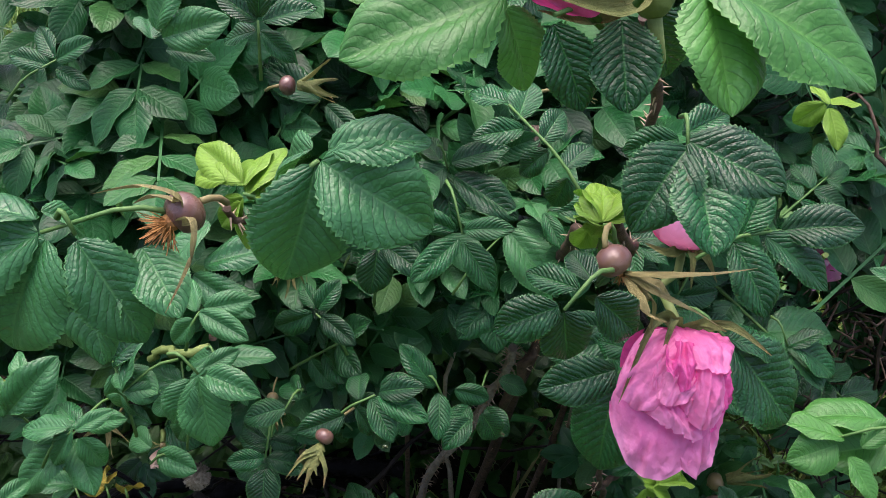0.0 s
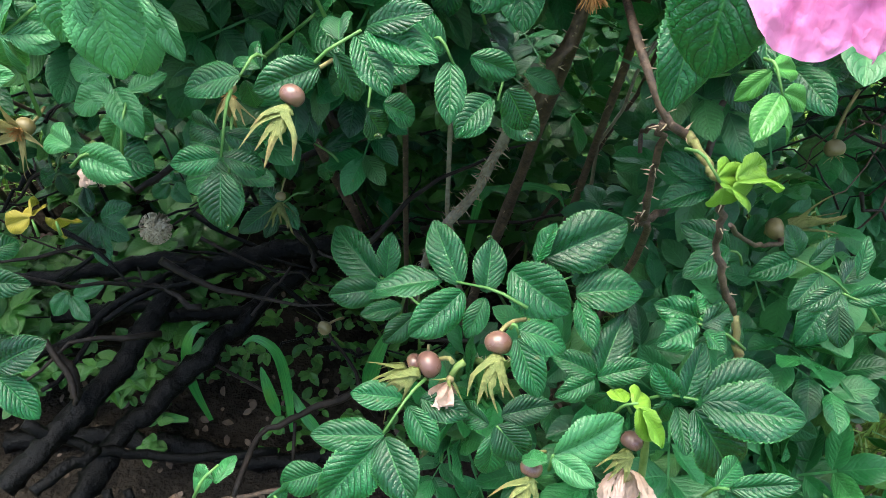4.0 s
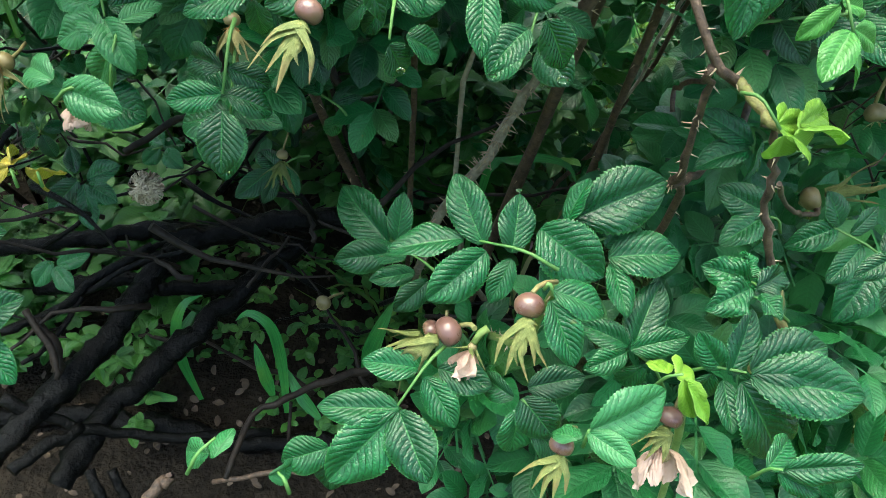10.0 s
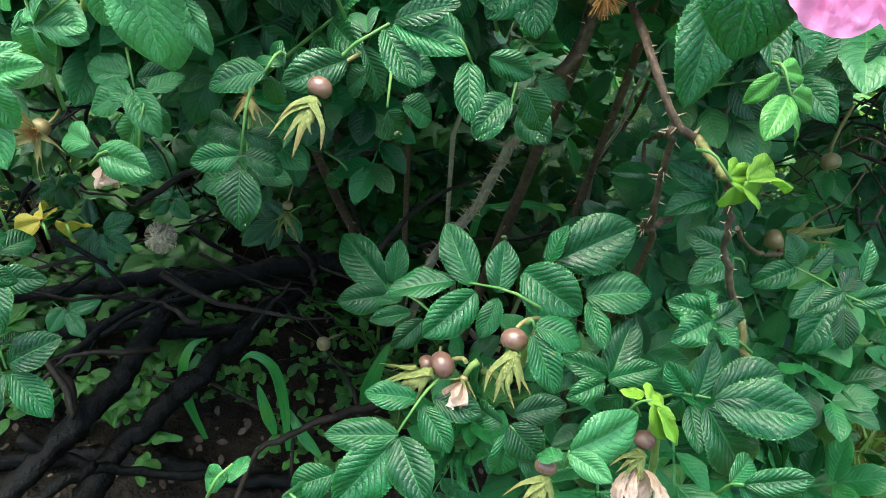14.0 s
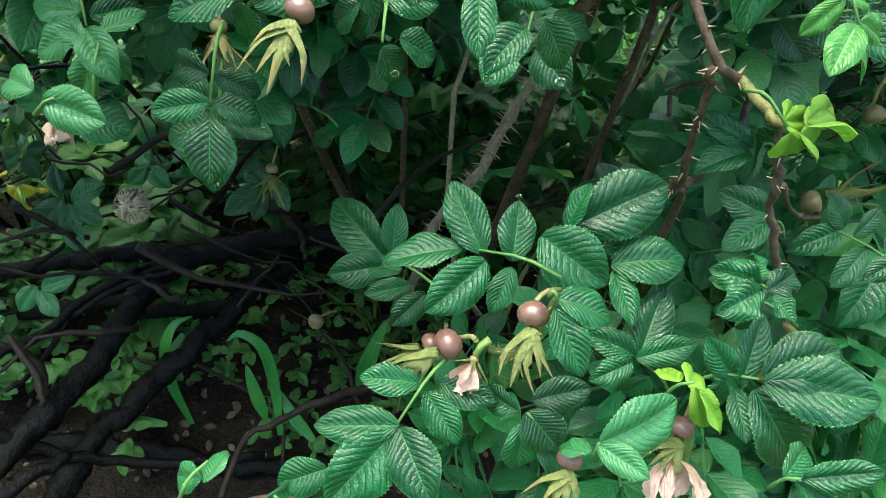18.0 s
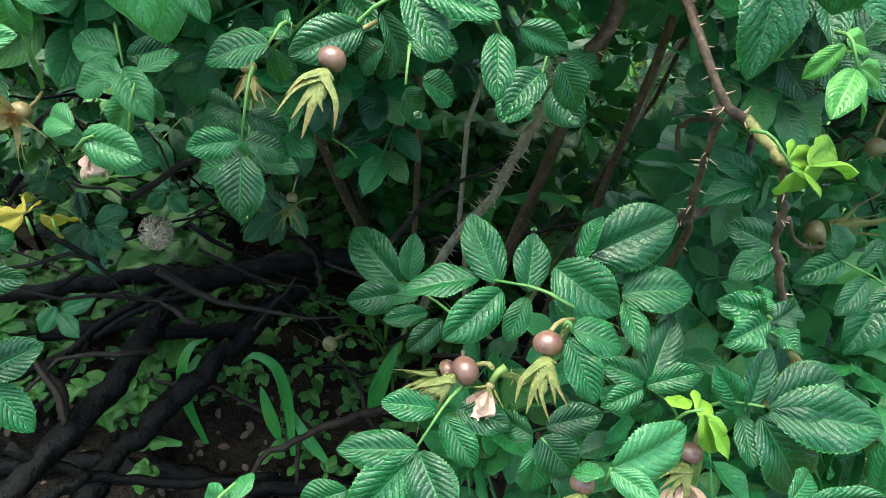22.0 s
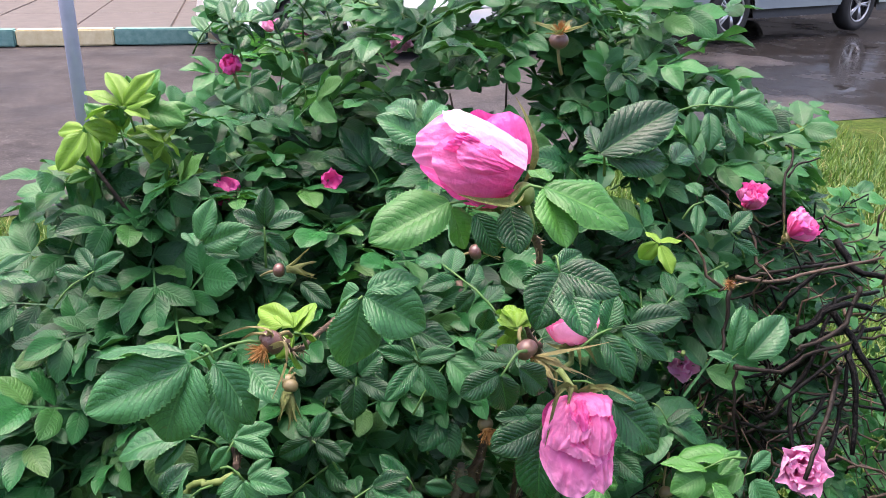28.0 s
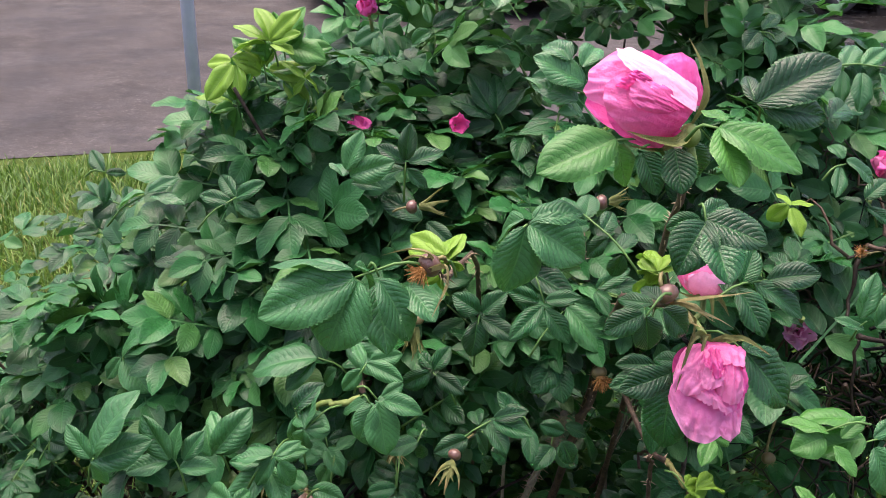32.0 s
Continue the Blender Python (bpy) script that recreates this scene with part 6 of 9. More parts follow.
rose(bush, (-0.210, 0.488, 0.629), (0.0, -0.6, -0.7), 0.026, "dead", "limp", ((4, 35),), (-0.214, 0.503, 0.630), "withered pinkish brown petals", 16)
fl = flower_base(bush, (0.159, 0.312, 0.529), (-0.05, -0.75, 0.65), (0.05, 0.65, 0.75), 0.005, "withered beige rose petals under a hip", 0.8)
m = Matrix.Translation((0, -0.016, 0)) @ frame_of((0.05, -1, 0.1), (0, 0, 1))
for key, w, a0, a1, t1, cr, flare, seed in (("dead", 0.015, -115, -45, 118, 0.5, 0.3, 61), ("dead", 0.017, 30, 95, 126, 0.5, 0.5, 62), ("dead", 0.012, -50, -5, 104, 0.55, 0.2, 63), ("dead", 0.015, 120, 210, 112, 0.5, 0.2, 64)):
    wrap_petal(fl, m, key, 0.022, w, a0, a1, 12, t1, cr, flare, seed, 0.7)
rose(bush, (0.042, 0.363, 0.559), (-0.3, -0.6, -0.7), 0.026, "dead", "limp", ((3, 25),), (0.051, 0.371, 0.568), "dry straw-coloured petal", 18)


# ---- broad grass and seedlings on the soil ----
n_ = Nodes("broad_grass_blade")
u_, v_ = n_.uv()
c_ = n_.mix(n_.span(n_.noise(1.0, 3, vec=n_scale(n_, u_, v_)), 0.35, 0.65), (0.012, 0.115, 0.022), (0.045, 0.24, 0.05))
GRASS_BLADE = n_.done(n_.mix(n_.span(n_.noise(25, 3), 0.5, 0.7, 0, 0.5), c_, (0.09, 0.24, 0.03)), 0.35, n_.bump(n_.noise(1.0, 2, vec=n_scale(n_, u_, v_)), 0.5, 0.0006), spec=0.4, thin=0.2)


def broad_blade(owner, pts, width):
    pts = [V(p) - owner.location for p in pts]
    n = 14
    co, uv = [], []
    for i in range(n + 1):
        t = i / n
        k = t * (len(pts) - 1)
        j = min(int(k), len(pts) - 2)
        f = k - j
        e, g, h, q = pts[max(j - 1, 0)], pts[j], pts[j + 1], pts[min(j + 2, len(pts) - 1)]
        p = 0.5 * (2 * g + (h - e) * f + (2 * e - 5 * g + 4 * h - q) * f * f + (3 * g - e - 3 * h + q) * f ** 3)
        d = ((h - e) * (1 - f) + (q - g) * f).normalized()
        s = d.cross(FACE).normalized()
        w = width * (1 - t ** 3) * min(1, 0.4 + 2 * t)
        co += [p - s * w + FACE * w * 0.3, p, p + s * w + FACE * w * 0.3]
        uv += [(t, 0.3), (t, 0.5), (t, 0.7)]
    return part("grass_blade", sheet("grass_blade", co, grid_faces(n, 2), uv, GRASS_BLADE), None, owner)


tuft = thing("grass_tuft", (-0.15, 0.72, 0.0), "broad green grass blades growing from the bare soil", "grass tuft")
broad_blade(tuft, [(-0.235, 0.641, 0.050), (-0.252, 0.652, 0.117), (-0.254, 0.662, 0.170), (-0.243, 0.676, 0.199), (-0.225, 0.689, 0.200)], 0.0075)
broad_blade(tuft, [(-0.241, 0.694, 0.161), (-0.263, 0.661, 0.138), (-0.292, 0.634, 0.108), (-0.313, 0.621, 0.078)], 0.0075)
broad_blade(tuft, [(-0.126, 0.627, 0.050), (-0.132, 0.654, 0.119), (-0.144, 0.667, 0.173), (-0.169, 0.673, 0.191), (-0.187, 0.673, 0.174)], 0.0075)
broad_blade(tuft, [(-0.145, 0.643, 0.063), (-0.157, 0.656, 0.104), (-0.167, 0.672, 0.133)], 0.0085)
broad_blade(tuft, [(-0.031, 0.664, 0.098), (-0.019, 0.674, 0.153), (-0.001, 0.692, 0.201)], 0.011)
broad_blade(tuft, [(-0.271, 0.653, 0.030), (-0.314, 0.657, 0.029), (-0.349, 0.653, 0.020)], 0.007)
broad_blade(tuft, [(-0.084, 0.621, 0.048), (-0.113, 0.641, 0.079), (-0.128, 0.661, 0.098)], 0.008)
arch_grass = thing("grass_tuft", (0.12, 0.85, 0.0), "one long arching grass blade under the canes", "grass tuft")
broad_blade(arch_grass, [(0.10, 0.88, 0.0), (0.103, 0.819, 0.300), (0.137, 0.831, 0.316), (0.171, 0.833, 0.323), (0.207, 0.833, 0.312), (0.221, 0.823, 0.289)], 0.0065)


def seedlings(name, count, seed, box, size, material, label):
    """Low weeds: small leaves on short stalks, too many to count."""
    r = random.Random(seed)
    ms = Mass()
    for _ in range(count):
        x, y, z = r.uniform(*box[0]), r.uniform(*box[1]), r.uniform(*box[2])
        if noise.noise(V((x * 4, y * 4, seed))) < -0.08:
            continue
        for k in range(r.choice((3, 4, 5))):
            a = r.uniform(0, 360)
            ms.add(LOW[r.randrange(6)], pose(x, y, z, r.uniform(-20, 20), r.uniform(-30, 15), a) @ Matrix.Scale(size * r.uniform(0.6, 1.3), 4))
    return tagged(part(name, ms.mesh(name, material), None), label, "weeds", kind="stuff")


seedlings("low_weeds", 1100, 3, ((-0.9, 1.0), (0.78, 1.9), (0.01, 0.14)), 0.026, LEAF_WEED, "small bright green weeds growing on the soil under the bush")
seedlings("low_weeds", 210, 4, ((-0.32, 0.1), (0.60, 0.92), (0.01, 0.06)), 0.019, LEAF_WEED, "scattered seedlings on bare dark soil")
seedlings("low_weeds", 950, 5, ((-1.1, -0.28), (0.62, 1.35), (0.02, 0.20)), 0.046, LEAF_WEED, "dense low weeds beside the dead branches")

seedlings("low_weeds", 260, 6, ((-0.66, -0.28), (0.66, 0.98), (0.02, 0.12)), 0.024, LEAF_WEED, "leafy weeds growing up between the black branches")
seedlings("low_weeds", 520, 7, ((-0.5, 0.8), (1.12, 1.75), (0.02, 0.30)), 0.040, LEAF_WEED, "taller green weeds in the light behind the rose canes")
seedlings("low_weeds", 300, 8, ((-0.18, 0.38), (0.92, 1.25), (0.03, 0.36)), 0.036, LEAF_WEED, "green weed leaves behind the grey prickly cane")

seedlings("low_weeds", 340, 9, ((-0.22, 0.06), (0.96, 1.30), (0.04, 0.46)), 0.036, LEAF_WEED, "green weed leaves behind the brown canes")

# ---- drops hanging at leaf tips ----
n_ = Nodes("rain_water")
n_.bsdf.inputs["Transmission Weight"].default_value = 1.0
n_.bsdf.inputs["IOR"].default_value = 1.33
WATER = n_.done((0.95, 0.98, 0.97), 0.02)
bm = bmesh.new()
bmesh.ops.create_icosphere(bm, subdivisions=3, radius=1.0)
for v in bm.verts:
    v.co.x *= 1 + 0.18 * v.co.y
for f_ in bm.faces:
    f_.smooth = True
DROP = bpy.data.meshes.new("water_drop")
bm.to_mesh(DROP), bm.free()
DROP.materials.append(WATER)
for p, k in (((0.044, 0.479, 0.674), 0.0035), ((0.086, 0.475, 0.678), 0.0037), ((-0.011, 0.432, 0.705), 0.0026), ((-0.108, 0.426, 0.631), 0.0024), ((0.063, 0.423, 0.634), 0.0020)):
    part("water_drop", DROP, None, bush, "", Matrix.Translation(V(p) - bush.location) @ aim((0, 0.3, -0.9), FACE) @ Matrix.Diagonal((k, k * 0.9, k * 0.45, 1)))

# ---- the leaves of the bush's near face: stalk from foot to end, then each leaflet from base to tip, with its breadth ----
s = stalk(bush, (-0.088, 0.267, 1.023), (-0.139, 0.252, 1.021))
blade(s, (-0.140, 0.252, 1.021), (-0.205, 0.247, 0.992), .6, "p")
blade(s, (-0.137, 0.251, 1.019), (-0.161, 0.235, 0.972), .66, "p")
blade(s, (-0.125, 0.252, 1.015), (-0.117, 0.229, 0.975), .6, "p")
blade(s, (-0.104, 0.257, 1.013), (-0.085, 0.233, 1.000), .7, "p")
blade(s, (-0.141, 0.254, 1.025), (-0.198, 0.264, 1.022), .3, "p")
blade(s, (-0.139, 0.256, 1.028), (-0.125, 0.268, 1.010), .4, "p")
s = stalk(bush, (-0.045, 0.228, 1.048), (-0.031, 0.227, 1.073))
blade(s, (-0.032, 0.228, 1.071), (-0.040, 0.214, 1.030), .66, "p")
blade(s, (-0.030, 0.227, 1.073), (0.007, 0.215, 1.057), .75, "p")
blade(s, (-0.028, 0.229, 1.076), (0.004, 0.232, 1.084), .5, "p")
blade(s, (-0.033, 0.229, 1.076), (-0.050, 0.244, 1.055), .4, "p")
s = stalk(bush, (0.088, 0.282, 0.997), (0.065, 0.260, 0.991))
blade(s, (0.063, 0.261, 0.992), (0.037, 0.264, 0.974), .6)
blade(s, (0.065, 0.260, 0.990), (0.072, 0.264, 0.960), .75)
blade(s, (0.080, 0.270, 0.991), (0.103, 0.275, 0.968), .65)
blade(s, (0.072, 0.270, 0.995), (0.051, 0.290, 0.989), .5)
blade(s, (0.079, 0.275, 0.995), (0.072, 0.302, 0.995), .5)
s = stalk(bush, (0.142, 0.343, 0.911), (0.116, 0.319, 0.902))
blade(s, (0.115, 0.321, 0.903), (0.074, 0.319, 0.886), .65)
blade(s, (0.116, 0.317, 0.897), (0.109, 0.297, 0.842), .45)
blade(s, (0.128, 0.332, 0.907), (0.109, 0.351, 0.898), .6)
s = stalk(bush, (0.150, 0.350, 0.926), (0.172, 0.321, 0.925))
blade(s, (0.173, 0.321, 0.925), (0.215, 0.312, 0.879), .75)
blade(s, (0.171, 0.323, 0.927), (0.203, 0.331, 0.913), .4)
s = stalk(bush, (0.157, 0.361, 0.951), (0.209, 0.381, 0.960))
blade(s, (0.209, 0.381, 0.960), (0.251, 0.373, 0.972), .5)
blade(s, (0.198, 0.377, 0.959), (0.240, 0.360, 0.937), .48)
blade(s, (0.184, 0.374, 0.960), (0.195, 0.388, 0.987), .6)
blade(s, (0.180, 0.371, 0.956), (0.201, 0.345, 0.925), .5)
blade(s, (0.169, 0.367, 0.954), (0.171, 0.394, 0.967), .5)
s = stalk(bush, (0.125, 0.352, 1.039), (0.125, 0.332, 1.033))
blade(s, (0.125, 0.332, 1.033), (0.101, 0.305, 1.006), .8)
blade(s, (0.129, 0.328, 1.028), (0.135, 0.291, 1.001), .75)
blade(s, (0.125, 0.335, 1.035), (0.168, 0.314, 1.024), .66)
blade(s, (0.122, 0.339, 1.034), (0.098, 0.343, 1.023), .55)
blade(s, (0.124, 0.340, 1.035), (0.150, 0.358, 1.040), .55)
s = stalk(bush, (0.107, 0.413, 0.947), (0.056, 0.465, 0.988))
blade(s, (0.055, 0.466, 0.989), (0.032, 0.489, 0.986), .6)
blade(s, (0.062, 0.458, 0.981), (0.071, 0.485, 0.997), .6)
blade(s, (0.066, 0.454, 0.978), (0.034, 0.444, 0.976), .55)
blade(s, (0.077, 0.446, 0.973), (0.093, 0.471, 0.986), .6)
blade(s, (0.081, 0.441, 0.970), (0.067, 0.452, 0.946), .55)
blade(s, (0.091, 0.432, 0.963), (0.111, 0.456, 0.970), .6)
blade(s, (0.093, 0.428, 0.959), (0.089, 0.438, 0.932), .6)
s = stalk(bush, (0.017, 0.587, 0.893), (0.028, 0.591, 0.866))
blade(s, (0.025, 0.591, 0.871), (-0.008, 0.577, 0.850), .65)
blade(s, (0.033, 0.589, 0.864), (0.088, 0.563, 0.841), .5)
blade(s, (0.023, 0.591, 0.866), (0.035, 0.563, 0.822), .6)
blade(s, (0.020, 0.589, 0.878), (0.005, 0.620, 0.882), .5)
blade(s, (0.030, 0.591, 0.875), (0.075, 0.589, 0.896), .5)
s = stalk(bush, (0.103, 0.532, 0.760), (0.076, 0.561, 0.761))
blade(s, (0.078, 0.562, 0.763), (0.015, 0.575, 0.758), .36)
blade(s, (0.075, 0.561, 0.761), (0.046, 0.535, 0.731), .7)
blade(s, (0.077, 0.560, 0.761), (0.109, 0.551, 0.756), .6)
blade(s, (0.075, 0.559, 0.758), (0.081, 0.528, 0.723), .6)
s = stalk(bush, (0.165, 0.454, 0.836), (0.148, 0.425, 0.826))
blade(s, (0.147, 0.431, 0.829), (0.099, 0.426, 0.816), .55)
blade(s, (0.147, 0.422, 0.823), (0.140, 0.389, 0.763), .5)
blade(s, (0.145, 0.441, 0.833), (0.105, 0.436, 0.836), .5)
s = stalk(bush, (-0.052, 0.403, 0.756), (-0.019, 0.400, 0.794))
blade(s, (-0.017, 0.400, 0.794), (0.019, 0.381, 0.791), .5)
blade(s, (-0.016, 0.401, 0.796), (0.015, 0.393, 0.811), .45)
blade(s, (-0.021, 0.400, 0.791), (-0.004, 0.377, 0.773), .5)
blade(s, (-0.030, 0.403, 0.786), (-0.034, 0.433, 0.788), .5)
blade(s, (-0.032, 0.402, 0.779), (-0.020, 0.402, 0.751), .5)
blade(s, (-0.040, 0.402, 0.771), (-0.072, 0.389, 0.762), .5)
s = stalk(bush, (0.018, 0.465, 0.753), (0.032, 0.454, 0.741))
blade(s, (0.029, 0.456, 0.743), (0.030, 0.427, 0.721), .55)
blade(s, (0.025, 0.459, 0.746), (-0.004, 0.477, 0.774), .5)
blade(s, (0.041, 0.457, 0.747), (0.070, 0.462, 0.733), .6)
blade(s, (0.063, 0.445, 0.734), (0.079, 0.444, 0.705), .7)
blade(s, (0.054, 0.443, 0.729), (0.034, 0.423, 0.718), .6)
s = stalk(bush, (-0.104, 0.472, 0.704), (-0.108, 0.440, 0.676))
blade(s, (-0.109, 0.440, 0.676), (-0.140, 0.439, 0.669), .55)
blade(s, (-0.106, 0.440, 0.676), (-0.080, 0.446, 0.663), .55)
blade(s, (-0.108, 0.435, 0.669), (-0.109, 0.414, 0.639), .62)
blade(s, (-0.109, 0.451, 0.686), (-0.138, 0.469, 0.681), .5)
blade(s, (-0.106, 0.451, 0.686), (-0.082, 0.454, 0.672), .5)
s = stalk(bush, (-0.146, 0.448, 0.785), (-0.136, 0.435, 0.786))
blade(s, (-0.137, 0.437, 0.787), (-0.138, 0.417, 0.746), .66, "p")
blade(s, (-0.132, 0.436, 0.788), (-0.093, 0.437, 0.790), .4, "p")
blade(s, (-0.129, 0.433, 0.785), (-0.113, 0.415, 0.760), .5, "p")
blade(s, (-0.139, 0.441, 0.787), (-0.165, 0.450, 0.764), .4, "p")
s = stalk(bush, (-0.165, 0.437, 0.783), (-0.198, 0.410, 0.774))
blade(s, (-0.198, 0.410, 0.774), (-0.186, 0.439, 0.805), .34, "p")
blade(s, (-0.196, 0.411, 0.774), (-0.175, 0.419, 0.764), .75, "p")
blade(s, (-0.199, 0.409, 0.773), (-0.204, 0.417, 0.743), .62, "p")
blade(s, (-0.190, 0.417, 0.777), (-0.218, 0.439, 0.771), .5, "p")
s = stalk(bush, (-0.217, 0.439, 0.741), (-0.234, 0.393, 0.743))
blade(s, (-0.235, 0.393, 0.742), (-0.272, 0.376, 0.703), .6, "p")
blade(s, (-0.232, 0.394, 0.741), (-0.213, 0.368, 0.713), .6, "p")
blade(s, (-0.236, 0.395, 0.745), (-0.272, 0.403, 0.740), .5, "p")
blade(s, (-0.230, 0.408, 0.742), (-0.195, 0.402, 0.756), .5, "p")
blade(s, (-0.231, 0.404, 0.742), (-0.258, 0.430, 0.738), .45)
s = stalk(bush, (-0.247, 0.362, 0.696), (-0.230, 0.326, 0.683))
blade(s, (-0.231, 0.327, 0.683), (-0.261, 0.330, 0.652), .6)
blade(s, (-0.228, 0.325, 0.682), (-0.206, 0.332, 0.667), .5)
blade(s, (-0.230, 0.324, 0.681), (-0.230, 0.308, 0.645), .6)
blade(s, (-0.235, 0.338, 0.688), (-0.216, 0.354, 0.679), .5)
blade(s, (-0.237, 0.341, 0.688), (-0.267, 0.356, 0.665), .5)
s = stalk(bush, (-0.159, 0.502, 0.772), (-0.194, 0.500, 0.798))
blade(s, (-0.195, 0.500, 0.798), (-0.267, 0.502, 0.788), .42, "p")
blade(s, (-0.197, 0.500, 0.797), (-0.228, 0.487, 0.765), .5, "p")
blade(s, (-0.187, 0.501, 0.793), (-0.198, 0.520, 0.817), .5)
blade(s, (-0.169, 0.504, 0.786), (-0.117, 0.508, 0.789), .4, "p")
blade(s, (-0.175, 0.501, 0.783), (-0.193, 0.510, 0.757), .5, "p")
s = stalk(bush, (-0.143, 0.486, 0.787), (-0.154, 0.491, 0.828))
blade(s, (-0.155, 0.492, 0.829), (-0.097, 0.499, 0.846), .42, "p")
blade(s, (-0.152, 0.510, 0.856), (-0.186, 0.483, 0.824), .45, "p")
blade(s, (-0.163, 0.489, 0.821), (-0.113, 0.467, 0.802), .5, "p")
s = stalk(bush, (-0.102, 0.561, 0.657), (-0.094, 0.593, 0.705))
blade(s, (-0.096, 0.596, 0.708), (-0.056, 0.586, 0.719), .45)
blade(s, (-0.087, 0.590, 0.702), (-0.045, 0.565, 0.682), .55)
blade(s, (-0.092, 0.592, 0.703), (-0.102, 0.580, 0.673), .6)
blade(s, (-0.102, 0.600, 0.713), (-0.123, 0.621, 0.726), .5)
blade(s, (-0.080, 0.601, 0.719), (-0.048, 0.603, 0.736), .5)
s = stalk(bush, (-0.013, 0.583, 0.776), (-0.000, 0.608, 0.814))
blade(s, (-0.007, 0.612, 0.818), (0.005, 0.575, 0.785), .6)
blade(s, (-0.013, 0.612, 0.817), (-0.038, 0.596, 0.808), .5)
blade(s, (0.002, 0.614, 0.822), (0.031, 0.607, 0.836), .5)
s = stalk(bush, (0.037, 0.532, 0.782), (0.075, 0.558, 0.827))
blade(s, (0.028, 0.560, 0.821), (0.066, 0.543, 0.800), .65, "p")
blade(s, (0.080, 0.561, 0.831), (0.124, 0.525, 0.791), .6, "p")
blade(s, (0.087, 0.563, 0.836), (0.126, 0.558, 0.828), .5, "p")
blade(s, (0.066, 0.562, 0.831), (0.037, 0.566, 0.839), .5, "p")
s = stalk(bush, (0.127, 0.559, 0.873), (0.108, 0.550, 0.857))
blade(s, (0.106, 0.550, 0.857), (0.121, 0.529, 0.836), .5)
blade(s, (0.108, 0.552, 0.860), (0.143, 0.555, 0.884), .5)
blade(s, (0.113, 0.552, 0.861), (0.156, 0.556, 0.865), .5)
s = stalk(bush, (-0.243, 0.316, 0.737), (-0.253, 0.329, 0.753))
blade(s, (-0.253, 0.329, 0.753), (-0.286, 0.354, 0.751), .5, "p")
blade(s, (-0.253, 0.329, 0.753), (-0.240, 0.348, 0.756), .5, "p")
blade(s, (-0.255, 0.328, 0.750), (-0.275, 0.328, 0.716), .6)
blade(s, (-0.250, 0.321, 0.742), (-0.245, 0.336, 0.722), .45)
s = stalk(bush, (-0.278, 0.435, 0.724), (-0.288, 0.446, 0.737))
blade(s, (-0.288, 0.444, 0.735), (-0.259, 0.451, 0.761), .45, "p")
blade(s, (-0.290, 0.446, 0.737), (-0.306, 0.476, 0.747), .5, "p")
blade(s, (-0.282, 0.440, 0.731), (-0.316, 0.460, 0.716), .5, "p")
s = stalk(bush, (-0.181, 0.468, 0.649), (-0.177, 0.489, 0.680))
blade(s, (-0.179, 0.488, 0.678), (-0.166, 0.492, 0.652), .6, "p")
blade(s, (-0.184, 0.487, 0.676), (-0.208, 0.513, 0.681), .5, "p")
blade(s, (-0.181, 0.484, 0.672), (-0.195, 0.486, 0.640), .6, "p")
blade(s, (-0.176, 0.492, 0.684), (-0.155, 0.511, 0.687), .5, "p")
s = stalk(bush, (-0.203, 0.442, 0.660), (-0.180, 0.445, 0.669))
blade(s, (-0.198, 0.446, 0.668), (-0.163, 0.434, 0.663), .75, "p")
blade(s, (-0.203, 0.449, 0.671), (-0.230, 0.471, 0.666), .5, "p")
s = stalk(bush, (0.334, 0.369, 0.817), (0.287, 0.368, 0.807))
blade(s, (0.295, 0.368, 0.808), (0.253, 0.378, 0.812), 0.4, "b")
blade(s, (0.291, 0.366, 0.804), (0.258, 0.354, 0.799), 0.7, "b")
blade(s, (0.299, 0.361, 0.798), (0.315, 0.340, 0.779), 0.6, "b")
blade(s, (0.306, 0.364, 0.805), (0.331, 0.375, 0.822), 0.5, "b")
s = stalk(bush, (0.369, 0.370, 0.685), (0.363, 0.363, 0.674))
blade(s, (0.369, 0.359, 0.669), (0.338, 0.371, 0.667), 0.4, "b")
blade(s, (0.369, 0.356, 0.665), (0.335, 0.345, 0.663), 0.4, "b")
blade(s, (0.369, 0.350, 0.656), (0.358, 0.358, 0.634), 0.5, "b")
s = stalk(bush, (0.348, 0.407, 0.664), (0.334, 0.417, 0.675))
blade(s, (0.339, 0.411, 0.667), (0.324, 0.432, 0.690), 0.5, "b")
blade(s, (0.341, 0.411, 0.668), (0.326, 0.425, 0.656), 0.5, "b")
blade(s, (0.343, 0.408, 0.664), (0.352, 0.415, 0.694), 0.5, "b")
blade(s, (0.346, 0.406, 0.662), (0.379, 0.424, 0.661), 0.5, "b")
blade(s, (0.339, 0.408, 0.663), (0.353, 0.406, 0.632), 0.5, "b")
s = stalk(bush, (0.341, 0.403, 0.586), (0.311, 0.417, 0.601))
blade(s, (0.311, 0.419, 0.603), (0.285, 0.410, 0.589), .55)
blade(s, (0.321, 0.422, 0.610), (0.330, 0.444, 0.631), .6)
blade(s, (0.316, 0.414, 0.597), (0.348, 0.412, 0.612), .5)
blade(s, (0.311, 0.411, 0.593), (0.316, 0.394, 0.568), .6)
blade(s, (0.331, 0.415, 0.602), (0.368, 0.427, 0.603), .5)
s = stalk(bush, (0.091, 0.395, 0.597), (0.037, 0.423, 0.591))
blade(s, (0.035, 0.423, 0.591), (-0.013, 0.418, 0.587), .45)
blade(s, (0.047, 0.418, 0.592), (0.027, 0.453, 0.619), .56)
blade(s, (0.064, 0.410, 0.594), (0.067, 0.437, 0.619), .6)
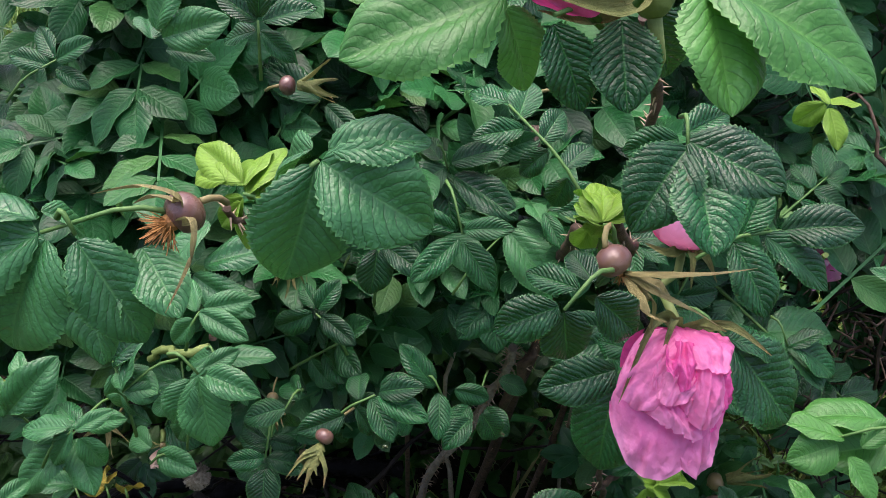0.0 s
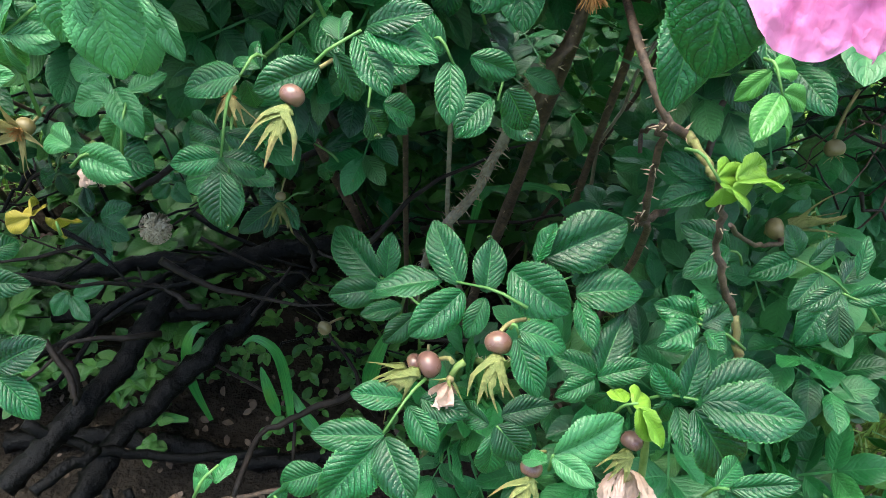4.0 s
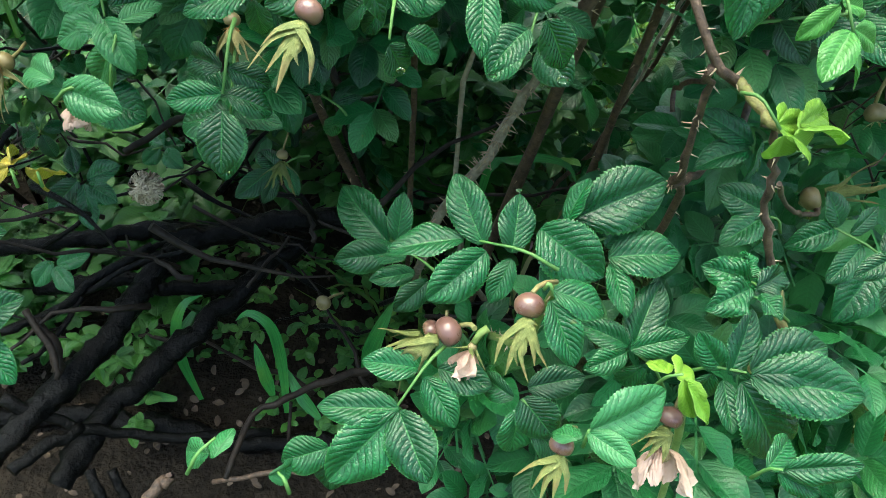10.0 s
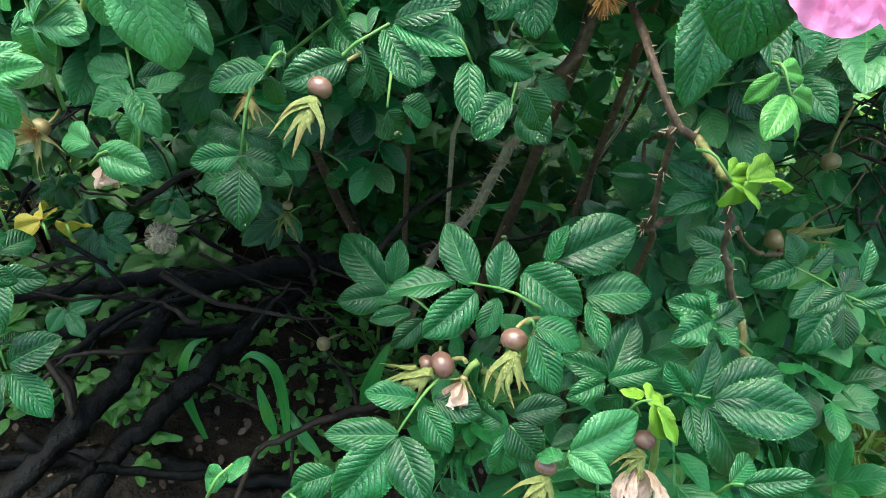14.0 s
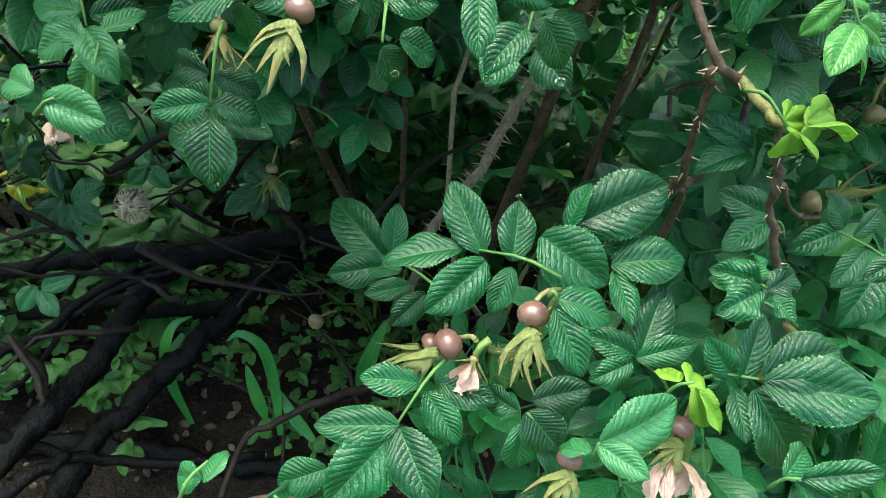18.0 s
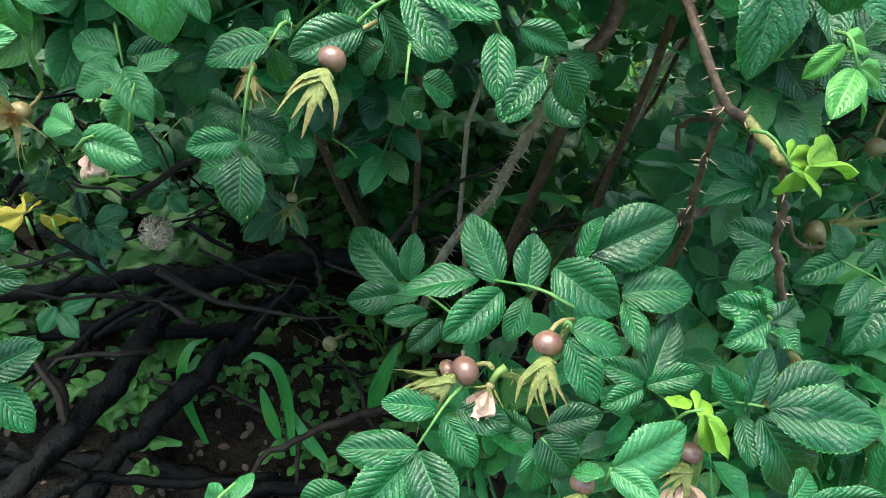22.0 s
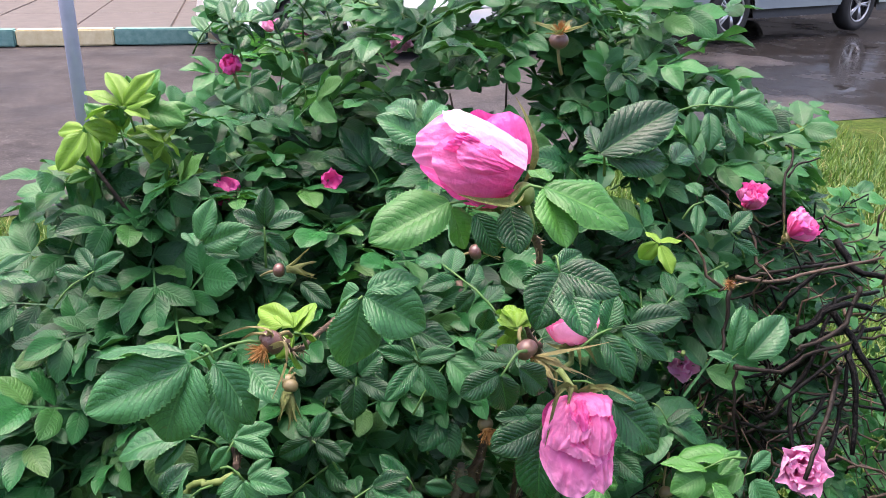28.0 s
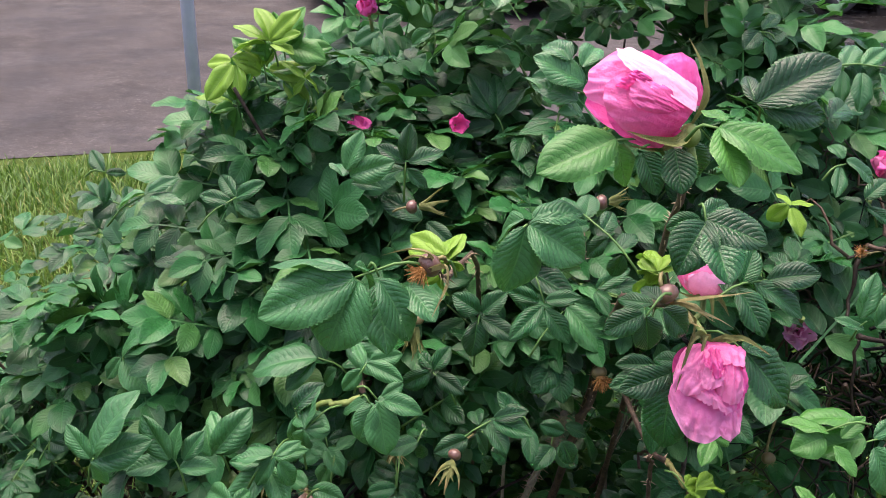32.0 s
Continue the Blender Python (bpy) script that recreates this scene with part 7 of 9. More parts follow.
blade(s, (0.049, 0.414, 0.590), (0.014, 0.390, 0.567), .5)
blade(s, (0.064, 0.407, 0.592), (0.052, 0.389, 0.569), .55)
s = stalk(bush, (0.040, 0.436, 0.519), (-0.010, 0.500, 0.506))
blade(s, (-0.012, 0.499, 0.505), (-0.055, 0.536, 0.526), .5)
blade(s, (-0.005, 0.498, 0.508), (-0.002, 0.517, 0.540), .55)
blade(s, (-0.009, 0.490, 0.503), (-0.052, 0.483, 0.497), .5)
blade(s, (0.009, 0.468, 0.507), (-0.024, 0.457, 0.508), .5)
blade(s, (0.019, 0.458, 0.510), (-0.004, 0.440, 0.492), .5)
blade(s, (0.002, 0.482, 0.507), (-0.027, 0.495, 0.498), .4)
s = stalk(bush, (0.092, 0.403, 0.591), (0.136, 0.444, 0.581))
blade(s, (0.107, 0.441, 0.597), (0.167, 0.461, 0.617), .52)
blade(s, (0.100, 0.436, 0.598), (0.110, 0.448, 0.626), .42)
blade(s, (0.081, 0.422, 0.605), (0.119, 0.394, 0.594), .7)
blade(s, (0.131, 0.427, 0.577), (0.180, 0.430, 0.582), .4)
blade(s, (0.133, 0.424, 0.575), (0.143, 0.392, 0.559), .5)
blade(s, (0.129, 0.433, 0.581), (0.147, 0.460, 0.583), .6)
blade(s, (0.136, 0.440, 0.580), (0.160, 0.465, 0.580), .5)
s = stalk(bush, (0.073, 0.354, 0.626), (0.078, 0.352, 0.624))
blade(s, (0.078, 0.354, 0.625), (0.111, 0.350, 0.617), .42)
blade(s, (0.077, 0.350, 0.622), (0.093, 0.326, 0.595), .5)
s = stalk(bush, (0.180, 0.377, 0.504), (0.150, 0.384, 0.537))
blade(s, (0.151, 0.385, 0.537), (0.169, 0.421, 0.564), .6)
blade(s, (0.149, 0.384, 0.537), (0.186, 0.387, 0.550), .5)
blade(s, (0.148, 0.386, 0.538), (0.117, 0.396, 0.547), .5)
blade(s, (0.147, 0.383, 0.535), (0.120, 0.369, 0.532), .5)
blade(s, (0.161, 0.381, 0.523), (0.149, 0.382, 0.495), .5)
s = stalk(bush, (0.027, 0.370, 0.550), (-0.001, 0.333, 0.538))
blade(s, (-0.000, 0.332, 0.537), (-0.049, 0.334, 0.532), .5)
blade(s, (-0.002, 0.330, 0.535), (-0.040, 0.302, 0.500), .6)
blade(s, (0.000, 0.331, 0.536), (0.018, 0.294, 0.517), .56)
blade(s, (0.015, 0.351, 0.543), (0.035, 0.328, 0.523), .6)
blade(s, (0.011, 0.355, 0.546), (-0.024, 0.356, 0.549), .45)
blade(s, (0.023, 0.357, 0.544), (0.056, 0.347, 0.541), .6)
s = stalk(bush, (0.102, 0.330, 0.504), (0.074, 0.340, 0.540))
blade(s, (0.074, 0.341, 0.540), (0.095, 0.326, 0.521), .75)
blade(s, (0.077, 0.345, 0.545), (0.112, 0.351, 0.551), .6)
blade(s, (0.069, 0.341, 0.540), (0.048, 0.360, 0.533), .55)
blade(s, (0.072, 0.337, 0.535), (0.072, 0.324, 0.501), .55)
blade(s, (0.082, 0.332, 0.519), (0.110, 0.326, 0.497), .5)
s = stalk(bush, (0.102, 0.299, 0.558), (0.102, 0.300, 0.574))
blade(s, (0.103, 0.300, 0.574), (0.148, 0.314, 0.588), .55, "p")
blade(s, (0.102, 0.300, 0.572), (0.126, 0.281, 0.571), .55, "p")
blade(s, (0.100, 0.300, 0.565), (0.087, 0.314, 0.549), .4, "p")
s = stalk(bush, (0.169, 0.350, 0.561), (0.198, 0.338, 0.581))
blade(s, (0.191, 0.340, 0.575), (0.202, 0.364, 0.606), .5)
blade(s, (0.200, 0.339, 0.582), (0.249, 0.352, 0.592), .45)
blade(s, (0.200, 0.336, 0.580), (0.265, 0.325, 0.581), .45)
blade(s, (0.196, 0.335, 0.576), (0.232, 0.304, 0.539), .55)
blade(s, (0.188, 0.339, 0.571), (0.191, 0.311, 0.558), .5)
blade(s, (0.187, 0.344, 0.575), (0.168, 0.352, 0.597), .5)
blade(s, (0.183, 0.344, 0.570), (0.179, 0.344, 0.540), .5)
s = stalk(bush, (0.260, 0.408, 0.545), (0.210, 0.419, 0.564))
blade(s, (0.210, 0.419, 0.564), (0.208, 0.441, 0.556), .6)
blade(s, (0.222, 0.417, 0.561), (0.236, 0.445, 0.559), .7)
blade(s, (0.234, 0.416, 0.558), (0.259, 0.440, 0.552), .7)
blade(s, (0.218, 0.416, 0.560), (0.213, 0.421, 0.536), .6)
blade(s, (0.231, 0.413, 0.555), (0.235, 0.417, 0.527), .7)
blade(s, (0.245, 0.412, 0.552), (0.266, 0.433, 0.542), .6)
s = stalk(bush, (0.200, 0.290, 0.547), (0.207, 0.283, 0.570))
blade(s, (0.208, 0.283, 0.570), (0.246, 0.280, 0.583), .5)
blade(s, (0.207, 0.284, 0.565), (0.234, 0.277, 0.553), .5)
blade(s, (0.203, 0.288, 0.562), (0.226, 0.311, 0.558), .5)
s = stalk(bush, (0.397, 0.502, 0.500), (0.331, 0.516, 0.535))
blade(s, (0.338, 0.516, 0.533), (0.301, 0.504, 0.521), .5)
blade(s, (0.341, 0.518, 0.534), (0.325, 0.528, 0.559), .6)
blade(s, (0.363, 0.511, 0.520), (0.335, 0.487, 0.500), .55)
blade(s, (0.351, 0.515, 0.528), (0.373, 0.532, 0.544), .55)
blade(s, (0.380, 0.506, 0.508), (0.350, 0.466, 0.478), .6)
blade(s, (0.385, 0.509, 0.512), (0.409, 0.536, 0.517), .6)
s = stalk(bush, (0.275, 0.544, 0.585), (0.249, 0.530, 0.596))
blade(s, (0.250, 0.532, 0.597), (0.209, 0.547, 0.613), .5)
blade(s, (0.248, 0.528, 0.594), (0.208, 0.518, 0.590), .45)
blade(s, (0.251, 0.538, 0.603), (0.251, 0.506, 0.585), .35)
s = stalk(bush, (0.284, 0.499, 0.540), (0.264, 0.494, 0.561))
blade(s, (0.266, 0.495, 0.561), (0.226, 0.507, 0.575), .5)
blade(s, (0.264, 0.495, 0.563), (0.226, 0.472, 0.552), .55)
blade(s, (0.263, 0.493, 0.556), (0.264, 0.489, 0.526), .45)
s = stalk(bush, (0.215, 0.463, 0.753), (0.222, 0.439, 0.744))
blade(s, (0.218, 0.455, 0.750), (0.202, 0.454, 0.728), 0.5, "b")
blade(s, (0.221, 0.440, 0.744), (0.202, 0.412, 0.730), 0.5, "b")
blade(s, (0.222, 0.439, 0.744), (0.234, 0.429, 0.716), 0.35, "b")
blade(s, (0.223, 0.441, 0.745), (0.250, 0.455, 0.728), 0.5, "b")
blade(s, (0.219, 0.456, 0.751), (0.245, 0.477, 0.738), 0.5, "b")
s = stalk(bush, (-0.109, 0.495, 0.675), (-0.109, 0.456, 0.650))
blade(s, (-0.109, 0.456, 0.649), (-0.143, 0.464, 0.635), .6)
blade(s, (-0.108, 0.458, 0.651), (-0.078, 0.450, 0.649), .55)
blade(s, (-0.110, 0.456, 0.649), (-0.110, 0.426, 0.627), .62)
blade(s, (-0.110, 0.468, 0.657), (-0.140, 0.477, 0.660), .5)
blade(s, (-0.107, 0.471, 0.659), (-0.085, 0.492, 0.659), .5)
s = stalk(bush, (-0.196, 0.526, 0.695), (-0.186, 0.498, 0.683))
blade(s, (-0.188, 0.497, 0.682), (-0.219, 0.500, 0.661), .6, "p")
blade(s, (-0.186, 0.497, 0.682), (-0.168, 0.471, 0.667), .55, "p")
blade(s, (-0.185, 0.504, 0.686), (-0.159, 0.519, 0.684), .6)
blade(s, (-0.190, 0.508, 0.687), (-0.226, 0.529, 0.679), .6, "p")
s = stalk(bush, (-0.218, 0.575, 0.600), (-0.230, 0.549, 0.587))
blade(s, (-0.230, 0.549, 0.586), (-0.191, 0.541, 0.576), .75)
blade(s, (-0.244, 0.551, 0.586), (-0.280, 0.573, 0.585), .5, "p")
blade(s, (-0.235, 0.564, 0.595), (-0.193, 0.558, 0.609), .55)
blade(s, (-0.239, 0.561, 0.594), (-0.257, 0.594, 0.591), .5, "p")
s = stalk(bush, (-0.078, 0.456, 0.739), (-0.088, 0.432, 0.742))
blade(s, (-0.088, 0.433, 0.742), (-0.119, 0.424, 0.738), .45)
blade(s, (-0.085, 0.431, 0.740), (-0.082, 0.436, 0.716), .55)
blade(s, (-0.079, 0.446, 0.738), (-0.098, 0.477, 0.733), .5)
s = stalk(bush, (0.076, 0.535, 0.695), (0.066, 0.500, 0.687))
blade(s, (0.058, 0.500, 0.686), (0.043, 0.479, 0.670), .75)
blade(s, (0.074, 0.498, 0.686), (0.090, 0.476, 0.674), .8)
blade(s, (0.065, 0.528, 0.694), (0.059, 0.544, 0.673), .8)
blade(s, (0.086, 0.527, 0.692), (0.115, 0.530, 0.677), .6)
s = stalk(bush, (-0.016, 0.483, 0.717), (-0.018, 0.450, 0.712))
blade(s, (-0.018, 0.448, 0.710), (-0.009, 0.455, 0.687), .75)
blade(s, (-0.009, 0.455, 0.712), (0.012, 0.465, 0.695), .65)
blade(s, (-0.031, 0.482, 0.716), (-0.047, 0.493, 0.695), .6)
blade(s, (-0.019, 0.485, 0.719), (0.013, 0.488, 0.716), .6)
blade(s, (-0.022, 0.478, 0.716), (-0.034, 0.485, 0.693), .6)
s = stalk(bush, (-0.119, 0.296, 0.515), (-0.104, 0.311, 0.531))
blade(s, (-0.105, 0.302, 0.523), (-0.098, 0.326, 0.517), .3, "p")
blade(s, (-0.107, 0.304, 0.525), (-0.128, 0.318, 0.502), .4, "p")
s = stalk(bush, (-0.058, 0.278, 0.532), (-0.065, 0.286, 0.540))
blade(s, (-0.070, 0.285, 0.538), (-0.055, 0.300, 0.524), .5, "p")
s = stalk(bush, (0.061, 0.267, 1.108), (0.024, 0.255, 1.120))
blade(s, (0.025, 0.256, 1.121), (-0.026, 0.241, 1.102), 0.72, "b")
blade(s, (0.026, 0.255, 1.117), (0.037, 0.258, 1.088), 0.75, "b")
s = stalk(bush, (0.061, 0.267, 1.108), (0.041, 0.251, 1.117))
blade(s, (0.041, 0.251, 1.114), (0.055, 0.243, 1.088), .65)
s = stalk(bush, (0.071, 0.269, 1.118), (0.064, 0.258, 1.116))
blade(s, (0.064, 0.257, 1.115), (0.067, 0.237, 1.092), .68)
blade(s, (0.077, 0.267, 1.116), (0.090, 0.272, 1.090), .6)
s = stalk(bush, (0.061, 0.232, 1.128), (0.073, 0.215, 1.141))
blade(s, (0.073, 0.215, 1.142), (0.119, 0.196, 1.122), 0.72, "b")
blade(s, (0.074, 0.215, 1.141), (0.081, 0.190, 1.114), 0.72, "b")
blade(s, (0.076, 0.216, 1.145), (0.073, 0.244, 1.145), 0.5, "b")
s = stalk(bush, (0.045, 0.399, 1.100), (0.020, 0.389, 1.120))
blade(s, (0.032, 0.394, 1.123), (-0.009, 0.400, 1.142), .65, "p")
blade(s, (0.028, 0.392, 1.110), (-0.006, 0.400, 1.124), .55, "p")
blade(s, (0.033, 0.394, 1.096), (-0.012, 0.416, 1.122), .4, "p")
blade(s, (0.020, 0.398, 1.140), (0.001, 0.422, 1.152), .6, "p")
blade(s, (0.029, 0.395, 1.136), (0.046, 0.421, 1.153), .5, "p")
s = stalk(bush, (0.168, 0.373, 1.098), (0.161, 0.362, 1.120))
blade(s, (0.159, 0.363, 1.119), (0.222, 0.372, 1.154), .5)
blade(s, (0.165, 0.364, 1.116), (0.218, 0.359, 1.115), .5)
blade(s, (0.158, 0.363, 1.120), (0.160, 0.393, 1.134), .5)
blade(s, (0.219, 0.363, 1.110), (0.243, 0.390, 1.115), .6)
s = stalk(bush, (0.291, 0.532, 1.110), (0.354, 0.518, 1.118))
blade(s, (0.351, 0.519, 1.118), (0.391, 0.505, 1.099), .6, "p")
blade(s, (0.349, 0.521, 1.120), (0.377, 0.519, 1.133), .5, "p")
blade(s, (0.342, 0.519, 1.113), (0.357, 0.501, 1.083), .5, "p")
blade(s, (0.327, 0.523, 1.112), (0.323, 0.498, 1.084), .5, "p")
blade(s, (0.310, 0.528, 1.112), (0.309, 0.514, 1.083), .5, "p")
blade(s, (0.327, 0.525, 1.117), (0.358, 0.545, 1.132), .5, "p")
blade(s, (0.312, 0.529, 1.115), (0.333, 0.557, 1.132), .5, "p")
s = stalk(bush, (-0.141, 0.481, 0.997), (-0.160, 0.472, 1.019))
blade(s, (-0.160, 0.472, 1.019), (-0.146, 0.482, 1.053), .6, "p")
blade(s, (-0.157, 0.473, 1.013), (-0.118, 0.470, 1.029), .5, "p")
blade(s, (-0.163, 0.471, 1.013), (-0.173, 0.500, 1.020), .5, "p")
blade(s, (-0.156, 0.475, 1.005), (-0.126, 0.475, 1.002), .5, "p")
s = stalk(bush, (-0.107, 0.511, 0.973), (-0.106, 0.508, 1.015))
blade(s, (-0.106, 0.509, 1.017), (-0.102, 0.515, 1.052), .55)
blade(s, (-0.103, 0.508, 1.015), (-0.069, 0.516, 1.024), .55)
blade(s, (-0.107, 0.508, 1.015), (-0.134, 0.515, 1.030), .5)
blade(s, (-0.105, 0.509, 1.008), (-0.084, 0.512, 0.987), .5)
blade(s, (-0.108, 0.509, 1.008), (-0.136, 0.523, 0.995), .5)
s = stalk(bush, (0.026, 0.798, 0.953), (0.011, 0.804, 0.985))
blade(s, (0.010, 0.804, 0.985), (-0.024, 0.826, 1.034), .5)
blade(s, (0.015, 0.804, 0.985), (0.013, 0.830, 1.033), .5)
blade(s, (0.007, 0.803, 0.980), (-0.047, 0.812, 1.009), .5)
blade(s, (0.015, 0.803, 0.982), (0.047, 0.806, 1.018), .5)
blade(s, (0.011, 0.801, 0.971), (-0.033, 0.801, 0.959), .5)
s = stalk(bush, (-0.256, 0.722, 1.056), (-0.265, 0.715, 1.086))
blade(s, (-0.266, 0.715, 1.087), (-0.307, 0.733, 1.102), .4, "y")
blade(s, (-0.264, 0.716, 1.089), (-0.277, 0.735, 1.125), .35, "y")
blade(s, (-0.262, 0.716, 1.089), (-0.229, 0.721, 1.122), .5, "y")
blade(s, (-0.261, 0.715, 1.085), (-0.227, 0.708, 1.098), .5, "y")
blade(s, (-0.262, 0.716, 1.082), (-0.235, 0.699, 1.081), .4, "y")
blade(s, (-0.268, 0.715, 1.083), (-0.306, 0.710, 1.082), .35, "y")
s = stalk(bush, (-0.289, 0.714, 1.032), (-0.305, 0.708, 1.063))
blade(s, (-0.307, 0.708, 1.060), (-0.335, 0.690, 1.021), .6, "y")
blade(s, (-0.308, 0.709, 1.063), (-0.339, 0.725, 1.056), .45, "y")
blade(s, (-0.303, 0.709, 1.065), (-0.280, 0.725, 1.063), .5, "y")
blade(s, (-0.303, 0.709, 1.059), (-0.297, 0.691, 1.026), .55, "y")
blade(s, (-0.301, 0.710, 1.061), (-0.285, 0.716, 1.039), .5, "y")
s = stalk(bush, (-0.215, 0.718, 1.011), (-0.225, 0.713, 1.045))
blade(s, (-0.226, 0.713, 1.045), (-0.254, 0.728, 1.061), .4, "y")
blade(s, (-0.225, 0.714, 1.042), (-0.244, 0.727, 1.021), .5, "y")
blade(s, (-0.222, 0.714, 1.044), (-0.207, 0.725, 1.026), .4, "y")
blade(s, (-0.223, 0.714, 1.046), (-0.214, 0.740, 1.055), .4, "y")
s = stalk(side, (-0.385, 0.350, 0.756), (-0.370, 0.335, 0.799))
blade(s, (-0.370, 0.336, 0.801), (-0.342, 0.355, 0.858), .42, "p")
blade(s, (-0.374, 0.337, 0.794), (-0.325, 0.340, 0.814), .5, "p")
blade(s, (-0.373, 0.336, 0.798), (-0.394, 0.347, 0.825), .5, "p")
blade(s, (-0.370, 0.338, 0.791), (-0.369, 0.346, 0.758), .5, "p")
s = stalk(bush, (-0.301, 0.357, 0.744), (-0.307, 0.354, 0.782))
blade(s, (-0.312, 0.354, 0.782), (-0.337, 0.370, 0.819), .5, "p")
blade(s, (-0.308, 0.354, 0.782), (-0.301, 0.363, 0.817), .45, "p")
blade(s, (-0.314, 0.354, 0.780), (-0.349, 0.345, 0.780), .45, "p")
blade(s, (-0.300, 0.355, 0.781), (-0.283, 0.369, 0.803), .6, "p")
blade(s, (-0.304, 0.355, 0.772), (-0.273, 0.357, 0.775), .4, "p")
s = stalk(side, (-0.428, 0.573, 0.701), (-0.426, 0.574, 0.750))
blade(s, (-0.427, 0.574, 0.750), (-0.383, 0.586, 0.797), .4, "p")
blade(s, (-0.425, 0.574, 0.745), (-0.394, 0.555, 0.712), .75, "p")
blade(s, (-0.420, 0.575, 0.753), (-0.365, 0.570, 0.778), .3, "p")
blade(s, (-0.429, 0.574, 0.747), (-0.452, 0.578, 0.714), .5, "p")
s = stalk(bush, (-0.278, 0.427, 0.707), (-0.288, 0.420, 0.738))
blade(s, (-0.290, 0.419, 0.737), (-0.255, 0.431, 0.779), .5, "p")
blade(s, (-0.289, 0.420, 0.735), (-0.262, 0.425, 0.750), .4, "p")
blade(s, (-0.294, 0.419, 0.733), (-0.300, 0.431, 0.760), .5, "p")
s = stalk(bush, (0.368, 0.485, 0.838), (0.373, 0.476, 0.867))
blade(s, (0.367, 0.478, 0.869), (0.382, 0.495, 0.914), .5, "p")
blade(s, (0.382, 0.472, 0.862), (0.428, 0.485, 0.906), .5, "p")
blade(s, (0.374, 0.478, 0.856), (0.346, 0.489, 0.864), .5, "p")
s = stalk(bush, (0.375, 0.389, 0.778), (0.340, 0.376, 0.791))
blade(s, (0.339, 0.378, 0.794), (0.289, 0.378, 0.778), 0.7, "b")
blade(s, (0.334, 0.385, 0.807), (0.275, 0.392, 0.813), 0.3, "b")
blade(s, (0.352, 0.379, 0.782), (0.374, 0.358, 0.739), .6, "p")
blade(s, (0.350, 0.382, 0.792), (0.381, 0.399, 0.798), .5, "p")
s = stalk(bush, (0.321, 0.596, 0.922), (0.322, 0.587, 0.950))
blade(s, (0.320, 0.588, 0.950), (0.303, 0.594, 0.927), .6, "y")
blade(s, (0.322, 0.587, 0.950), (0.316, 0.613, 0.954), .4, "y")
blade(s, (0.325, 0.587, 0.950), (0.358, 0.605, 0.946), .4, "y")
blade(s, (0.324, 0.587, 0.947), (0.331, 0.563, 0.923), .6, "y")
s = stalk(side, (-0.409, 0.729, 0.730), (-0.424, 0.711, 0.805))
blade(s, (-0.428, 0.710, 0.803), (-0.457, 0.730, 0.827), .5)
blade(s, (-0.422, 0.711, 0.805), (-0.381, 0.721, 0.819), .5)
blade(s, (-0.423, 0.713, 0.796), (-0.398, 0.705, 0.776), .6)
blade(s, (-0.428, 0.711, 0.797), (-0.442, 0.700, 0.759), .6)
blade(s, (-0.431, 0.710, 0.801), (-0.462, 0.704, 0.809), .5)
s = stalk(bush, (-0.320, 0.613, 0.668), (-0.297, 0.622, 0.718))
blade(s, (-0.297, 0.622, 0.718), (-0.245, 0.626, 0.746), .5, "p")
blade(s, (-0.300, 0.623, 0.718), (-0.330, 0.626, 0.724), .5)
blade(s, (-0.304, 0.621, 0.707), (-0.323, 0.629, 0.677), .6, "p")
blade(s, (-0.294, 0.620, 0.711), (-0.263, 0.606, 0.696), .5, "p")
blade(s, (-0.290, 0.625, 0.724), (-0.223, 0.614, 0.713), .4, "p")
s = stalk(bush, (-0.200, 0.422, 0.715), (-0.210, 0.432, 0.783))
blade(s, (-0.211, 0.432, 0.780), (-0.188, 0.436, 0.812), .4)
blade(s, (-0.209, 0.431, 0.773), (-0.175, 0.414, 0.772), .7, "p")
blade(s, (-0.212, 0.431, 0.771), (-0.205, 0.429, 0.737), .5, "p")
s = stalk(bush, (0.058, 0.558, 0.710), (0.036, 0.557, 0.751))
blade(s, (0.036, 0.557, 0.751), (0.067, 0.542, 0.729), .6)
blade(s, (0.033, 0.557, 0.747), (0.027, 0.556, 0.713), .6)
blade(s, (0.030, 0.559, 0.753), (0.011, 0.581, 0.760), .5)
blade(s, (0.039, 0.560, 0.757), (0.064, 0.577, 0.768), .5)
s = stalk(bush, (-0.099, 0.649, 0.868), (-0.085, 0.641, 0.900))
blade(s, (-0.085, 0.641, 0.900), (-0.137, 0.662, 0.920), .5)
blade(s, (-0.112, 0.652, 0.888), (-0.130, 0.660, 0.928), .5)
blade(s, (-0.079, 0.639, 0.897), (-0.047, 0.613, 0.877), .5)
s = stalk(bush, (0.175, 0.435, 0.705), (0.193, 0.412, 0.699))
blade(s, (0.192, 0.415, 0.700), (0.220, 0.433, 0.689), .5, "y")
blade(s, (0.203, 0.414, 0.702), (0.232, 0.439, 0.696), .5, "y")
blade(s, (0.203, 0.412, 0.700), (0.240, 0.429, 0.692), .4, "y")
blade(s, (0.200, 0.410, 0.697), (0.227, 0.423, 0.679), .6, "y")
blade(s, (0.195, 0.410, 0.697), (0.203, 0.416, 0.672), .6, "y")
blade(s, (0.192, 0.413, 0.699), (0.217, 0.426, 0.680), .6, "y")
blade(s, (0.191, 0.414, 0.699), (0.211, 0.441, 0.692), .5, "y")
s = stalk(bush, (-0.067, 0.311, 0.993), (-0.076, 0.309, 1.008))
blade(s, (-0.077, 0.312, 1.012), (-0.102, 0.338, 1.015), .48, "y")
blade(s, (-0.084, 0.312, 1.012), (-0.103, 0.337, 1.003), .5, "y")
